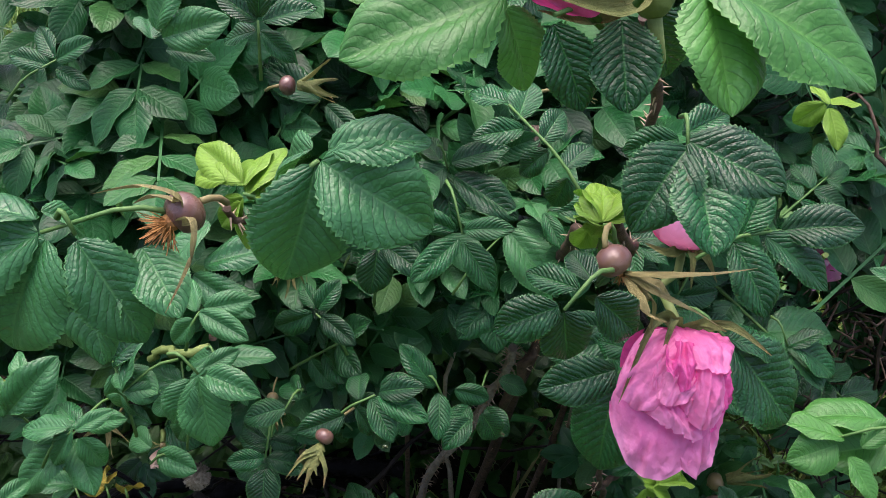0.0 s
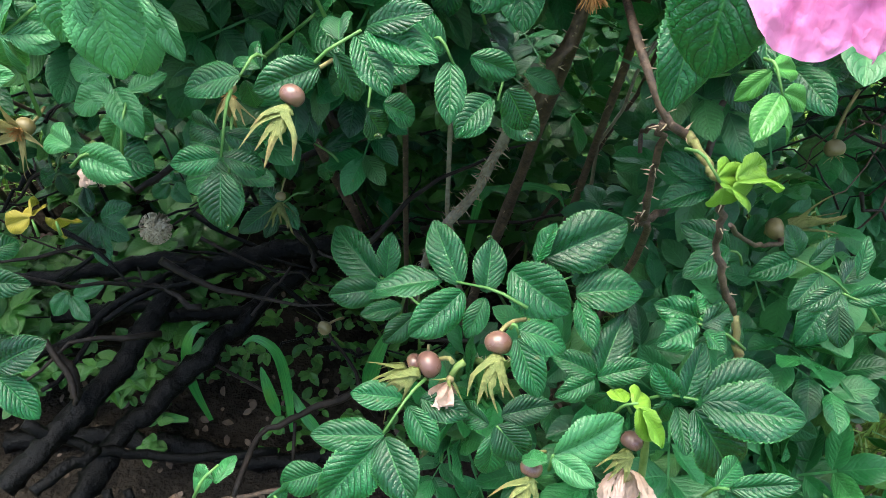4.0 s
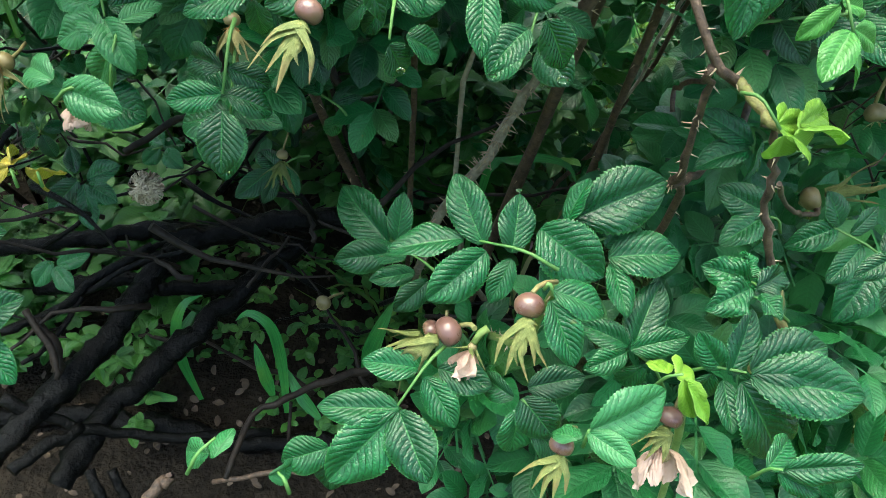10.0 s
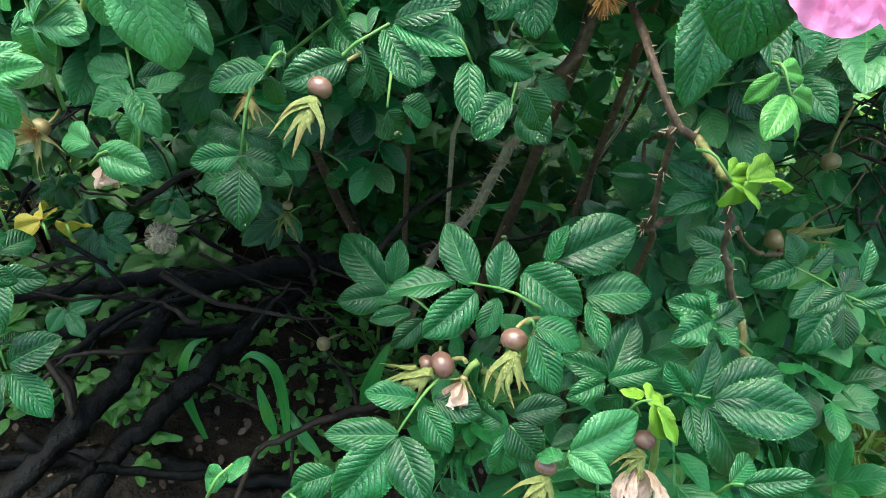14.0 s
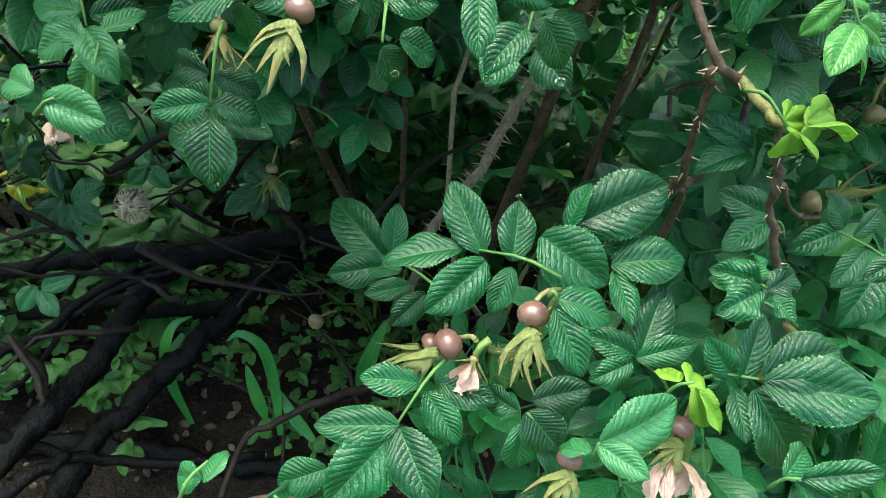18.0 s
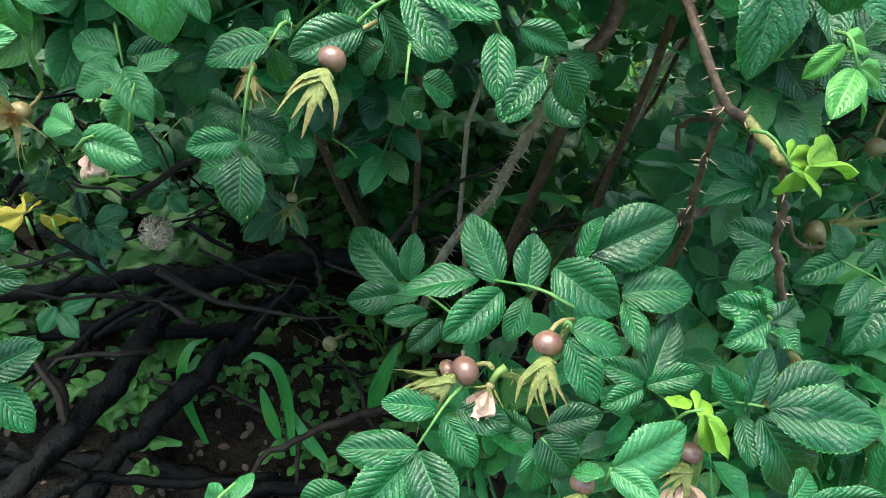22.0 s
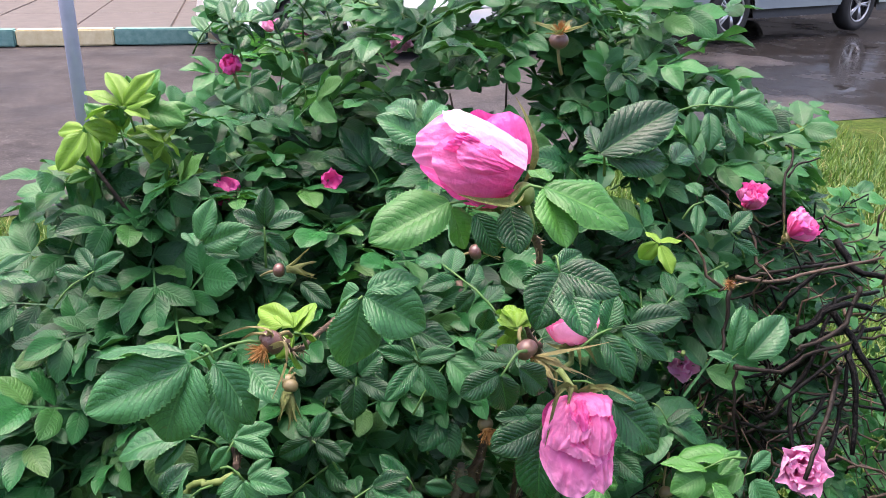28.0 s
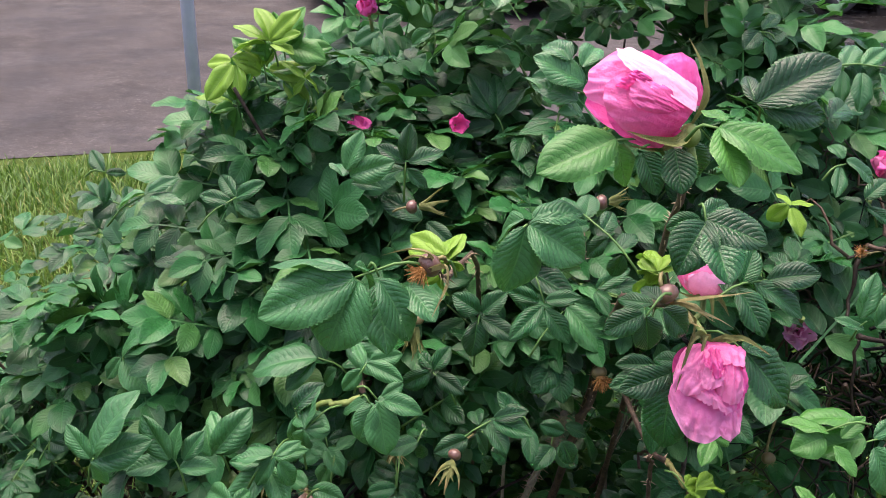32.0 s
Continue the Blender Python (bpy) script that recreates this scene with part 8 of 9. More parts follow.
blade(s, (-0.075, 0.311, 1.011), (-0.068, 0.339, 1.013), .4, "y")
blade(s, (-0.074, 0.310, 1.007), (-0.061, 0.336, 1.018), .34, "y")
blade(s, (-0.074, 0.310, 1.007), (-0.062, 0.329, 0.994), .4, "y")
blade(s, (-0.077, 0.308, 1.004), (-0.079, 0.313, 0.974), .4, "y")
blade(s, (-0.076, 0.311, 1.011), (-0.086, 0.340, 1.010), .5, "y")
blade(s, (-0.071, 0.310, 1.005), (-0.067, 0.337, 0.999), .4, "y")
blade(s, (-0.076, 0.309, 1.006), (-0.091, 0.321, 0.982), .5, "y")
s = stalk(bush, (0.103, 0.359, 0.952), (0.094, 0.351, 0.975))
blade(s, (0.094, 0.351, 0.974), (0.113, 0.378, 0.982), .8, "y")
blade(s, (0.093, 0.351, 0.974), (0.091, 0.365, 0.951), .6, "y")
blade(s, (0.094, 0.351, 0.975), (0.105, 0.379, 0.976), .7, "y")
blade(s, (0.097, 0.353, 0.970), (0.118, 0.375, 0.961), .6, "y")
s = stalk(bush, (-0.268, 0.486, 0.551), (-0.273, 0.494, 0.560))
blade(s, (-0.275, 0.495, 0.561), (-0.303, 0.506, 0.540), .5, "o")
blade(s, (-0.273, 0.496, 0.563), (-0.287, 0.522, 0.555), .5, "o")
blade(s, (-0.271, 0.496, 0.563), (-0.275, 0.520, 0.551), .5, "o")
s = stalk(bush, (-0.251, 0.486, 0.553), (-0.255, 0.493, 0.560))
blade(s, (-0.256, 0.494, 0.561), (-0.262, 0.505, 0.535), .8, "o")
blade(s, (-0.253, 0.495, 0.563), (-0.249, 0.508, 0.540), .8, "o")
s = stalk(bush, (-0.257, 0.422, 0.616), (-0.263, 0.430, 0.640))
blade(s, (-0.265, 0.432, 0.641), (-0.298, 0.426, 0.650), .35, "p")
blade(s, (-0.263, 0.430, 0.640), (-0.293, 0.435, 0.614), .4, "p")
s = stalk(bush, (0.144, 0.332, 0.569), (0.154, 0.326, 0.593))
blade(s, (0.148, 0.331, 0.586), (0.148, 0.352, 0.570), .6, "y")
blade(s, (0.155, 0.325, 0.590), (0.172, 0.321, 0.558), .5, "y")
blade(s, (0.153, 0.327, 0.587), (0.168, 0.350, 0.577), .5, "y")
blade(s, (0.157, 0.322, 0.589), (0.177, 0.316, 0.561), .4, "y")
s = stalk(bush, (-0.226, 0.607, 0.559), (-0.208, 0.607, 0.590))
blade(s, (-0.208, 0.607, 0.590), (-0.178, 0.595, 0.585), .5, "p")
blade(s, (-0.210, 0.608, 0.592), (-0.237, 0.624, 0.573), .5, "p")
blade(s, (-0.208, 0.610, 0.593), (-0.186, 0.615, 0.615), .5, "p")
s = stalk(bush, (-0.043, 0.576, 0.551), (-0.069, 0.579, 0.579))
blade(s, (-0.069, 0.579, 0.579), (-0.088, 0.606, 0.584), .5)
blade(s, (-0.061, 0.580, 0.573), (-0.036, 0.597, 0.573), .5)
blade(s, (-0.052, 0.577, 0.560), (-0.070, 0.585, 0.536), .5)
blade(s, (-0.048, 0.577, 0.555), (-0.030, 0.583, 0.535), .5)
s = stalk(bush, (-0.068, 0.895, 1.042), (-0.067, 0.908, 1.070))
blade(s, (-0.071, 0.912, 1.077), (-0.037, 0.908, 1.097), .55)
blade(s, (-0.075, 0.909, 1.070), (-0.102, 0.911, 1.052), .6, "p")
blade(s, (-0.064, 0.908, 1.070), (-0.019, 0.911, 1.070), .5)
blade(s, (-0.075, 0.914, 1.080), (-0.082, 0.934, 1.103), .5, "p")
s = stalk(bush, (-0.122, 0.890, 1.020), (-0.144, 0.912, 1.061))
blade(s, (-0.144, 0.915, 1.068), (-0.185, 0.919, 1.048), .5, "p")
blade(s, (-0.136, 0.911, 1.061), (-0.123, 0.894, 1.028), .5)
blade(s, (-0.148, 0.912, 1.061), (-0.144, 0.890, 1.035), .5, "p")
blade(s, (-0.140, 0.915, 1.069), (-0.113, 0.929, 1.089), .5)
s = stalk(bush, (-0.099, 0.809, 0.972), (-0.105, 0.834, 1.021))
blade(s, (-0.104, 0.835, 1.025), (-0.074, 0.845, 1.052), .5)
blade(s, (-0.105, 0.834, 1.021), (-0.114, 0.857, 1.055), .5, "p")
blade(s, (-0.102, 0.832, 1.018), (-0.063, 0.821, 1.014), .55)
blade(s, (-0.109, 0.829, 1.011), (-0.144, 0.837, 1.009), .5, "p")
blade(s, (-0.098, 0.825, 1.005), (-0.078, 0.803, 0.980), .6)
s = stalk(bush, (-0.027, 0.512, 0.782), (-0.024, 0.518, 0.842))
blade(s, (-0.024, 0.519, 0.845), (-0.052, 0.521, 0.865), .6)
blade(s, (-0.021, 0.519, 0.845), (0.005, 0.524, 0.869), .6)
blade(s, (-0.021, 0.517, 0.839), (0.016, 0.495, 0.827), .5)
blade(s, (-0.026, 0.518, 0.835), (-0.030, 0.506, 0.797), .6)
s = stalk(bush, (-0.046, 0.488, 0.749), (-0.072, 0.496, 0.784))
blade(s, (-0.075, 0.496, 0.784), (-0.107, 0.498, 0.764), .5)
blade(s, (-0.072, 0.498, 0.788), (-0.088, 0.523, 0.795), .5)
blade(s, (-0.068, 0.496, 0.782), (-0.039, 0.478, 0.769), .55)
blade(s, (-0.071, 0.497, 0.787), (-0.054, 0.508, 0.810), .5)
s = stalk(bush, (-0.151, 0.417, 0.811), (-0.139, 0.420, 0.844))
blade(s, (-0.139, 0.420, 0.844), (-0.104, 0.405, 0.834), .5, "p")
blade(s, (-0.142, 0.421, 0.843), (-0.152, 0.446, 0.852), .5, "p")
blade(s, (-0.144, 0.420, 0.837), (-0.163, 0.427, 0.808), .5, "p")
blade(s, (-0.136, 0.421, 0.846), (-0.105, 0.425, 0.852), .5, "p")
s = stalk(bush, (-0.145, 0.369, 0.852), (-0.126, 0.363, 0.842))
blade(s, (-0.126, 0.362, 0.841), (-0.118, 0.348, 0.794), .62, "p")
blade(s, (-0.121, 0.362, 0.843), (-0.088, 0.349, 0.843), .5, "p")
blade(s, (-0.131, 0.361, 0.839), (-0.142, 0.346, 0.812), .6, "p")
blade(s, (-0.123, 0.364, 0.846), (-0.104, 0.381, 0.848), .5, "p")
s = stalk(bush, (-0.250, 0.378, 0.729), (-0.224, 0.381, 0.765))
blade(s, (-0.224, 0.381, 0.766), (-0.242, 0.377, 0.733), .5, "p")
blade(s, (-0.222, 0.381, 0.765), (-0.200, 0.396, 0.771), .5, "p")
blade(s, (-0.226, 0.382, 0.767), (-0.262, 0.387, 0.755), .4, "p")
blade(s, (-0.219, 0.379, 0.760), (-0.207, 0.381, 0.730), .6, "p")
s = stalk(bush, (0.023, 0.509, 0.905), (0.036, 0.475, 0.882))
blade(s, (0.034, 0.474, 0.879), (0.001, 0.457, 0.850), .5)
blade(s, (0.037, 0.472, 0.877), (0.062, 0.458, 0.845), .55)
blade(s, (0.037, 0.477, 0.884), (0.071, 0.468, 0.894), .5)
blade(s, (0.031, 0.478, 0.883), (-0.004, 0.481, 0.895), .5)
s = stalk(bush, (0.327, 0.561, 0.755), (0.341, 0.540, 0.738))
blade(s, (0.343, 0.543, 0.741), (0.391, 0.532, 0.715), .45)
blade(s, (0.339, 0.540, 0.737), (0.371, 0.544, 0.757), .4)
blade(s, (0.336, 0.542, 0.737), (0.323, 0.535, 0.711), .5)
s = stalk(bush, (-0.351, 0.730, 0.909), (-0.324, 0.732, 0.944))
blade(s, (-0.324, 0.734, 0.947), (-0.334, 0.751, 0.984), .5)
blade(s, (-0.321, 0.732, 0.944), (-0.293, 0.735, 0.971), .5)
blade(s, (-0.328, 0.732, 0.941), (-0.358, 0.742, 0.955), .5)
blade(s, (-0.321, 0.730, 0.938), (-0.308, 0.717, 0.914), .6)
s = stalk(bush, (-0.231, 0.734, 0.899), (-0.252, 0.763, 0.956))
blade(s, (-0.253, 0.763, 0.956), (-0.280, 0.779, 0.976), .5)
blade(s, (-0.249, 0.763, 0.956), (-0.222, 0.766, 0.987), .5)
blade(s, (-0.252, 0.760, 0.949), (-0.260, 0.750, 0.909), .6)
blade(s, (-0.246, 0.759, 0.948), (-0.216, 0.738, 0.935), .5)
blade(s, (-0.255, 0.759, 0.946), (-0.291, 0.764, 0.937), .5)
s = stalk(bush, (-0.337, 0.610, 0.895), (-0.294, 0.622, 0.930))
blade(s, (-0.294, 0.622, 0.930), (-0.261, 0.621, 0.950), .5)
blade(s, (-0.296, 0.623, 0.931), (-0.316, 0.650, 0.946), .5)
blade(s, (-0.294, 0.619, 0.924), (-0.267, 0.613, 0.910), .5)
blade(s, (-0.300, 0.621, 0.925), (-0.338, 0.631, 0.930), .5)
s = stalk(side, (-0.433, 0.601, 0.900), (-0.391, 0.612, 0.934))
blade(s, (-0.391, 0.613, 0.936), (-0.423, 0.604, 0.927), .4, "p")
blade(s, (-0.388, 0.613, 0.937), (-0.357, 0.625, 0.952), .5, "p")
blade(s, (-0.385, 0.611, 0.934), (-0.346, 0.604, 0.928), .45, "p")
s = stalk(side, (-0.495, 0.715, 0.915), (-0.469, 0.715, 0.922))
blade(s, (-0.472, 0.715, 0.922), (-0.494, 0.742, 0.941), .5)
blade(s, (-0.469, 0.715, 0.921), (-0.449, 0.730, 0.917), .5)
blade(s, (-0.470, 0.712, 0.916), (-0.471, 0.702, 0.885), .5)
s = stalk(bush, (0.305, 0.505, 1.009), (0.328, 0.510, 1.025))
blade(s, (0.328, 0.512, 1.028), (0.364, 0.504, 1.009), .5, "p")
blade(s, (0.325, 0.513, 1.029), (0.320, 0.537, 1.040), .5, "p")
blade(s, (0.322, 0.510, 1.022), (0.313, 0.487, 0.998), .55, "p")
s = stalk(bush, (0.444, 0.612, 0.915), (0.420, 0.610, 0.951))
blade(s, (0.420, 0.610, 0.951), (0.445, 0.617, 0.976), .5)
blade(s, (0.417, 0.610, 0.948), (0.400, 0.629, 0.944), .5)
blade(s, (0.426, 0.611, 0.940), (0.456, 0.600, 0.923), .5)
s = stalk(bush, (0.349, 0.763, 1.095), (0.328, 0.771, 1.107))
blade(s, (0.328, 0.772, 1.108), (0.308, 0.758, 1.088), .8)
blade(s, (0.332, 0.772, 1.110), (0.360, 0.795, 1.127), .5, "p")
blade(s, (0.335, 0.767, 1.101), (0.341, 0.745, 1.074), .6)
s = stalk(back, (0.185, 0.983, 1.052), (0.160, 0.993, 1.067))
blade(s, (0.156, 0.995, 1.071), (0.130, 0.984, 1.052), .6)
blade(s, (0.160, 0.996, 1.074), (0.174, 1.013, 1.097), .5, "p")
blade(s, (0.168, 0.990, 1.063), (0.191, 0.971, 1.047), .6)
blade(s, (0.151, 0.993, 1.067), (0.129, 1.015, 1.075), .5, "p")
s = stalk(back, (0.284, 0.952, 1.010), (0.327, 0.966, 1.049))
blade(s, (0.327, 0.968, 1.053), (0.357, 0.979, 1.080), .5, "p")
blade(s, (0.322, 0.968, 1.053), (0.302, 0.982, 1.079), .5)
blade(s, (0.331, 0.964, 1.046), (0.366, 0.951, 1.040), .5, "p")
blade(s, (0.318, 0.963, 1.041), (0.305, 0.951, 1.011), .6)
s = stalk(bush, (-0.350, 0.690, 0.397), (-0.313, 0.659, 0.398))
blade(s, (-0.314, 0.661, 0.399), (-0.346, 0.645, 0.367), .6)
blade(s, (-0.309, 0.657, 0.397), (-0.295, 0.621, 0.371), .6)
blade(s, (-0.305, 0.660, 0.401), (-0.271, 0.663, 0.419), .6)
blade(s, (-0.304, 0.656, 0.397), (-0.271, 0.636, 0.396), .6)
blade(s, (-0.318, 0.668, 0.401), (-0.328, 0.692, 0.415), .6)
s = stalk(bush, (-0.096, 0.702, 0.413), (-0.127, 0.676, 0.411))
blade(s, (-0.130, 0.678, 0.413), (-0.163, 0.653, 0.395), .55)
blade(s, (-0.126, 0.674, 0.409), (-0.136, 0.654, 0.388), .55)
blade(s, (-0.122, 0.680, 0.411), (-0.146, 0.700, 0.419), .55)
blade(s, (-0.117, 0.685, 0.412), (-0.103, 0.660, 0.397), .55)
s = stalk(side, (-0.434, 0.730, 0.211), (-0.403, 0.713, 0.212))
blade(s, (-0.403, 0.716, 0.214), (-0.424, 0.700, 0.186), .6, "p")
blade(s, (-0.396, 0.713, 0.213), (-0.357, 0.719, 0.228), .6, "p")
blade(s, (-0.399, 0.711, 0.210), (-0.374, 0.688, 0.193), .6, "p")
s = stalk(bush, (-0.310, 0.828, 0.285), (-0.287, 0.829, 0.304))
blade(s, (-0.287, 0.832, 0.306), (-0.308, 0.861, 0.303), .7, "p")
blade(s, (-0.286, 0.829, 0.304), (-0.264, 0.846, 0.301), .7, "p")
blade(s, (-0.291, 0.830, 0.301), (-0.314, 0.827, 0.277), .7, "p")
blade(s, (-0.283, 0.827, 0.302), (-0.263, 0.805, 0.295), .7, "p")
s = stalk(bush, (-0.243, 0.845, 0.312), (-0.247, 0.833, 0.313))
blade(s, (-0.248, 0.833, 0.312), (-0.260, 0.862, 0.306), .7, "p")
blade(s, (-0.244, 0.833, 0.311), (-0.232, 0.855, 0.301), .7, "p")
blade(s, (-0.247, 0.829, 0.309), (-0.240, 0.832, 0.283), .7, "p")
s = stalk(side, (-0.386, 0.788, 0.378), (-0.389, 0.757, 0.375))
blade(s, (-0.389, 0.757, 0.375), (-0.419, 0.768, 0.352), .6)
blade(s, (-0.385, 0.755, 0.373), (-0.376, 0.750, 0.346), .6)
blade(s, (-0.386, 0.762, 0.374), (-0.368, 0.781, 0.369), .6)
blade(s, (-0.392, 0.760, 0.376), (-0.412, 0.788, 0.371), .6)
s = stalk(bush, (-0.014, 0.345, 0.487), (-0.042, 0.333, 0.485))
blade(s, (-0.042, 0.333, 0.486), (-0.074, 0.327, 0.473), .6)
blade(s, (-0.037, 0.334, 0.485), (-0.042, 0.323, 0.449), .55)
blade(s, (-0.028, 0.339, 0.486), (-0.013, 0.330, 0.456), .55)
s = stalk(bush, (0.100, 0.325, 0.981), (0.092, 0.326, 0.992))
blade(s, (0.091, 0.327, 0.992), (0.084, 0.354, 0.989), .5, "y")
blade(s, (0.091, 0.327, 0.993), (0.091, 0.358, 0.997), .45, "y")
blade(s, (0.092, 0.327, 0.993), (0.103, 0.356, 1.000), .4, "y")
blade(s, (0.091, 0.326, 0.991), (0.085, 0.350, 0.979), .4, "y")
blade(s, (0.093, 0.327, 0.993), (0.110, 0.352, 0.991), .4, "y")
blade(s, (0.091, 0.326, 0.990), (0.093, 0.345, 0.972), .4, "y")
blade(s, (0.092, 0.327, 0.992), (0.086, 0.355, 0.996), .35, "y")
s = stalk(bush, (-0.257, 0.406, 0.649), (-0.249, 0.378, 0.621))
blade(s, (-0.247, 0.389, 0.632), (-0.233, 0.411, 0.628), .6)
blade(s, (-0.249, 0.378, 0.621), (-0.218, 0.376, 0.622), .6)
blade(s, (-0.250, 0.378, 0.621), (-0.242, 0.348, 0.606), .62)
blade(s, (-0.252, 0.380, 0.623), (-0.280, 0.382, 0.599), .6)
blade(s, (-0.253, 0.391, 0.634), (-0.281, 0.407, 0.620), .6)
s = stalk(bush, (-0.252, 0.364, 0.592), (-0.243, 0.346, 0.574))
blade(s, (-0.242, 0.348, 0.576), (-0.210, 0.357, 0.593), .55)
blade(s, (-0.240, 0.344, 0.572), (-0.215, 0.327, 0.552), .6)
blade(s, (-0.244, 0.344, 0.572), (-0.257, 0.321, 0.549), .62)
blade(s, (-0.248, 0.348, 0.575), (-0.276, 0.368, 0.563), .55)
blade(s, (-0.247, 0.356, 0.584), (-0.242, 0.376, 0.576), .5)
s = stalk(bush, (-0.173, 0.869, 1.146), (-0.126, 0.816, 1.166))
blade(s, (-0.158, 0.853, 1.152), (-0.160, 0.885, 1.166), 0.42, "p")
blade(s, (-0.158, 0.853, 1.152), (-0.153, 0.865, 1.132), 0.54)
blade(s, (-0.144, 0.837, 1.158), (-0.140, 0.867, 1.177), 0.50, "p")
blade(s, (-0.144, 0.837, 1.158), (-0.122, 0.845, 1.143), 0.38)
blade(s, (-0.130, 0.822, 1.164), (-0.125, 0.850, 1.177), 0.43, "p")
blade(s, (-0.130, 0.822, 1.164), (-0.111, 0.826, 1.145), 0.46)
blade(s, (-0.126, 0.816, 1.166), (-0.101, 0.829, 1.172), .55, "p")
s = stalk(back, (-0.118, 0.945, 1.137), (-0.168, 0.911, 1.169))
blade(s, (-0.134, 0.935, 1.147), (-0.161, 0.941, 1.132), 0.38, "p")
blade(s, (-0.134, 0.935, 1.147), (-0.142, 0.966, 1.164), 0.38, "p")
blade(s, (-0.149, 0.925, 1.156), (-0.166, 0.938, 1.135), 0.41, "p")
blade(s, (-0.149, 0.925, 1.156), (-0.143, 0.951, 1.179), 0.51, "p")
blade(s, (-0.163, 0.914, 1.166), (-0.192, 0.932, 1.158), 0.39, "p")
blade(s, (-0.163, 0.914, 1.166), (-0.157, 0.942, 1.186), 0.53, "p")
blade(s, (-0.168, 0.911, 1.169), (-0.195, 0.935, 1.180), .55, "p")
s = stalk(bush, (-0.086, 0.855, 1.113), (-0.105, 0.826, 1.171))
blade(s, (-0.092, 0.846, 1.131), (-0.118, 0.871, 1.138), 0.38, "p")
blade(s, (-0.092, 0.846, 1.131), (-0.071, 0.867, 1.145), 0.63)
blade(s, (-0.098, 0.838, 1.148), (-0.122, 0.858, 1.141), 0.41, "p")
blade(s, (-0.098, 0.838, 1.148), (-0.087, 0.864, 1.166), 0.50)
blade(s, (-0.103, 0.829, 1.165), (-0.130, 0.852, 1.174), 0.50, "p")
blade(s, (-0.103, 0.829, 1.165), (-0.088, 0.853, 1.174), 0.42)
blade(s, (-0.105, 0.826, 1.171), (-0.115, 0.856, 1.192), .55, "p")
s = stalk(bush, (-0.056, 0.870, 1.162), (-0.085, 0.833, 1.196))
blade(s, (-0.065, 0.859, 1.173), (-0.087, 0.883, 1.169), 0.56, "p")
blade(s, (-0.065, 0.859, 1.173), (-0.057, 0.885, 1.195), 0.38, "p")
blade(s, (-0.074, 0.848, 1.183), (-0.097, 0.834, 1.168), 0.36, "p")
blade(s, (-0.074, 0.848, 1.183), (-0.060, 0.874, 1.195), 0.38, "p")
blade(s, (-0.082, 0.837, 1.193), (-0.102, 0.857, 1.181), 0.60, "p")
blade(s, (-0.082, 0.837, 1.193), (-0.070, 0.862, 1.216), 0.39, "p")
blade(s, (-0.085, 0.833, 1.196), (-0.102, 0.851, 1.213), .55, "p")
s = stalk(bush, (-0.026, 0.883, 1.124), (-0.038, 0.853, 1.180))
blade(s, (-0.029, 0.874, 1.141), (-0.047, 0.903, 1.146), 0.38, "p")
blade(s, (-0.029, 0.874, 1.141), (-0.015, 0.899, 1.159), 0.46)
blade(s, (-0.033, 0.865, 1.158), (-0.057, 0.888, 1.156), 0.56, "p")
blade(s, (-0.033, 0.865, 1.158), (-0.015, 0.888, 1.161), 0.36)
blade(s, (-0.036, 0.856, 1.175), (-0.056, 0.884, 1.183), 0.52, "p")
blade(s, (-0.036, 0.856, 1.175), (-0.016, 0.878, 1.183), 0.64)
blade(s, (-0.038, 0.853, 1.180), (-0.042, 0.879, 1.204), .55, "p")
s = stalk(back, (-0.068, 0.934, 1.128), (-0.066, 0.900, 1.178))
blade(s, (-0.067, 0.924, 1.143), (-0.095, 0.934, 1.153), 0.61, "p")
blade(s, (-0.067, 0.924, 1.143), (-0.038, 0.913, 1.151), 0.40, "p")
blade(s, (-0.066, 0.914, 1.158), (-0.086, 0.942, 1.169), 0.39, "p")
blade(s, (-0.066, 0.914, 1.158), (-0.050, 0.939, 1.170), 0.59, "p")
blade(s, (-0.066, 0.904, 1.173), (-0.089, 0.929, 1.176), 0.38, "p")
blade(s, (-0.066, 0.904, 1.173), (-0.040, 0.918, 1.179), 0.57, "p")
blade(s, (-0.066, 0.900, 1.178), (-0.065, 0.918, 1.204), .55, "p")
s = stalk(back, (-0.220, 0.968, 1.105), (-0.181, 0.929, 1.156))
blade(s, (-0.208, 0.957, 1.121), (-0.219, 0.985, 1.139), 0.42, "p")
blade(s, (-0.208, 0.957, 1.121), (-0.184, 0.972, 1.122), 0.38)
blade(s, (-0.196, 0.945, 1.136), (-0.216, 0.972, 1.155), 0.53, "p")
blade(s, (-0.196, 0.945, 1.136), (-0.175, 0.965, 1.140), 0.48)
blade(s, (-0.184, 0.933, 1.151), (-0.188, 0.934, 1.181), 0.58, "p")
blade(s, (-0.184, 0.933, 1.151), (-0.156, 0.921, 1.149), 0.41)
blade(s, (-0.181, 0.929, 1.156), (-0.166, 0.951, 1.177), .55, "p")
s = stalk(bush, (-0.145, 0.862, 1.111), (-0.155, 0.831, 1.164))
blade(s, (-0.148, 0.853, 1.127), (-0.170, 0.881, 1.132), 0.44, "p")
blade(s, (-0.148, 0.853, 1.127), (-0.140, 0.881, 1.143), 0.62, "p")
blade(s, (-0.152, 0.844, 1.144), (-0.178, 0.869, 1.146), 0.37, "p")
blade(s, (-0.152, 0.844, 1.144), (-0.134, 0.866, 1.160), 0.59, "p")
blade(s, (-0.154, 0.834, 1.159), (-0.178, 0.859, 1.155), 0.44, "p")
blade(s, (-0.154, 0.834, 1.159), (-0.137, 0.857, 1.167), 0.62, "p")
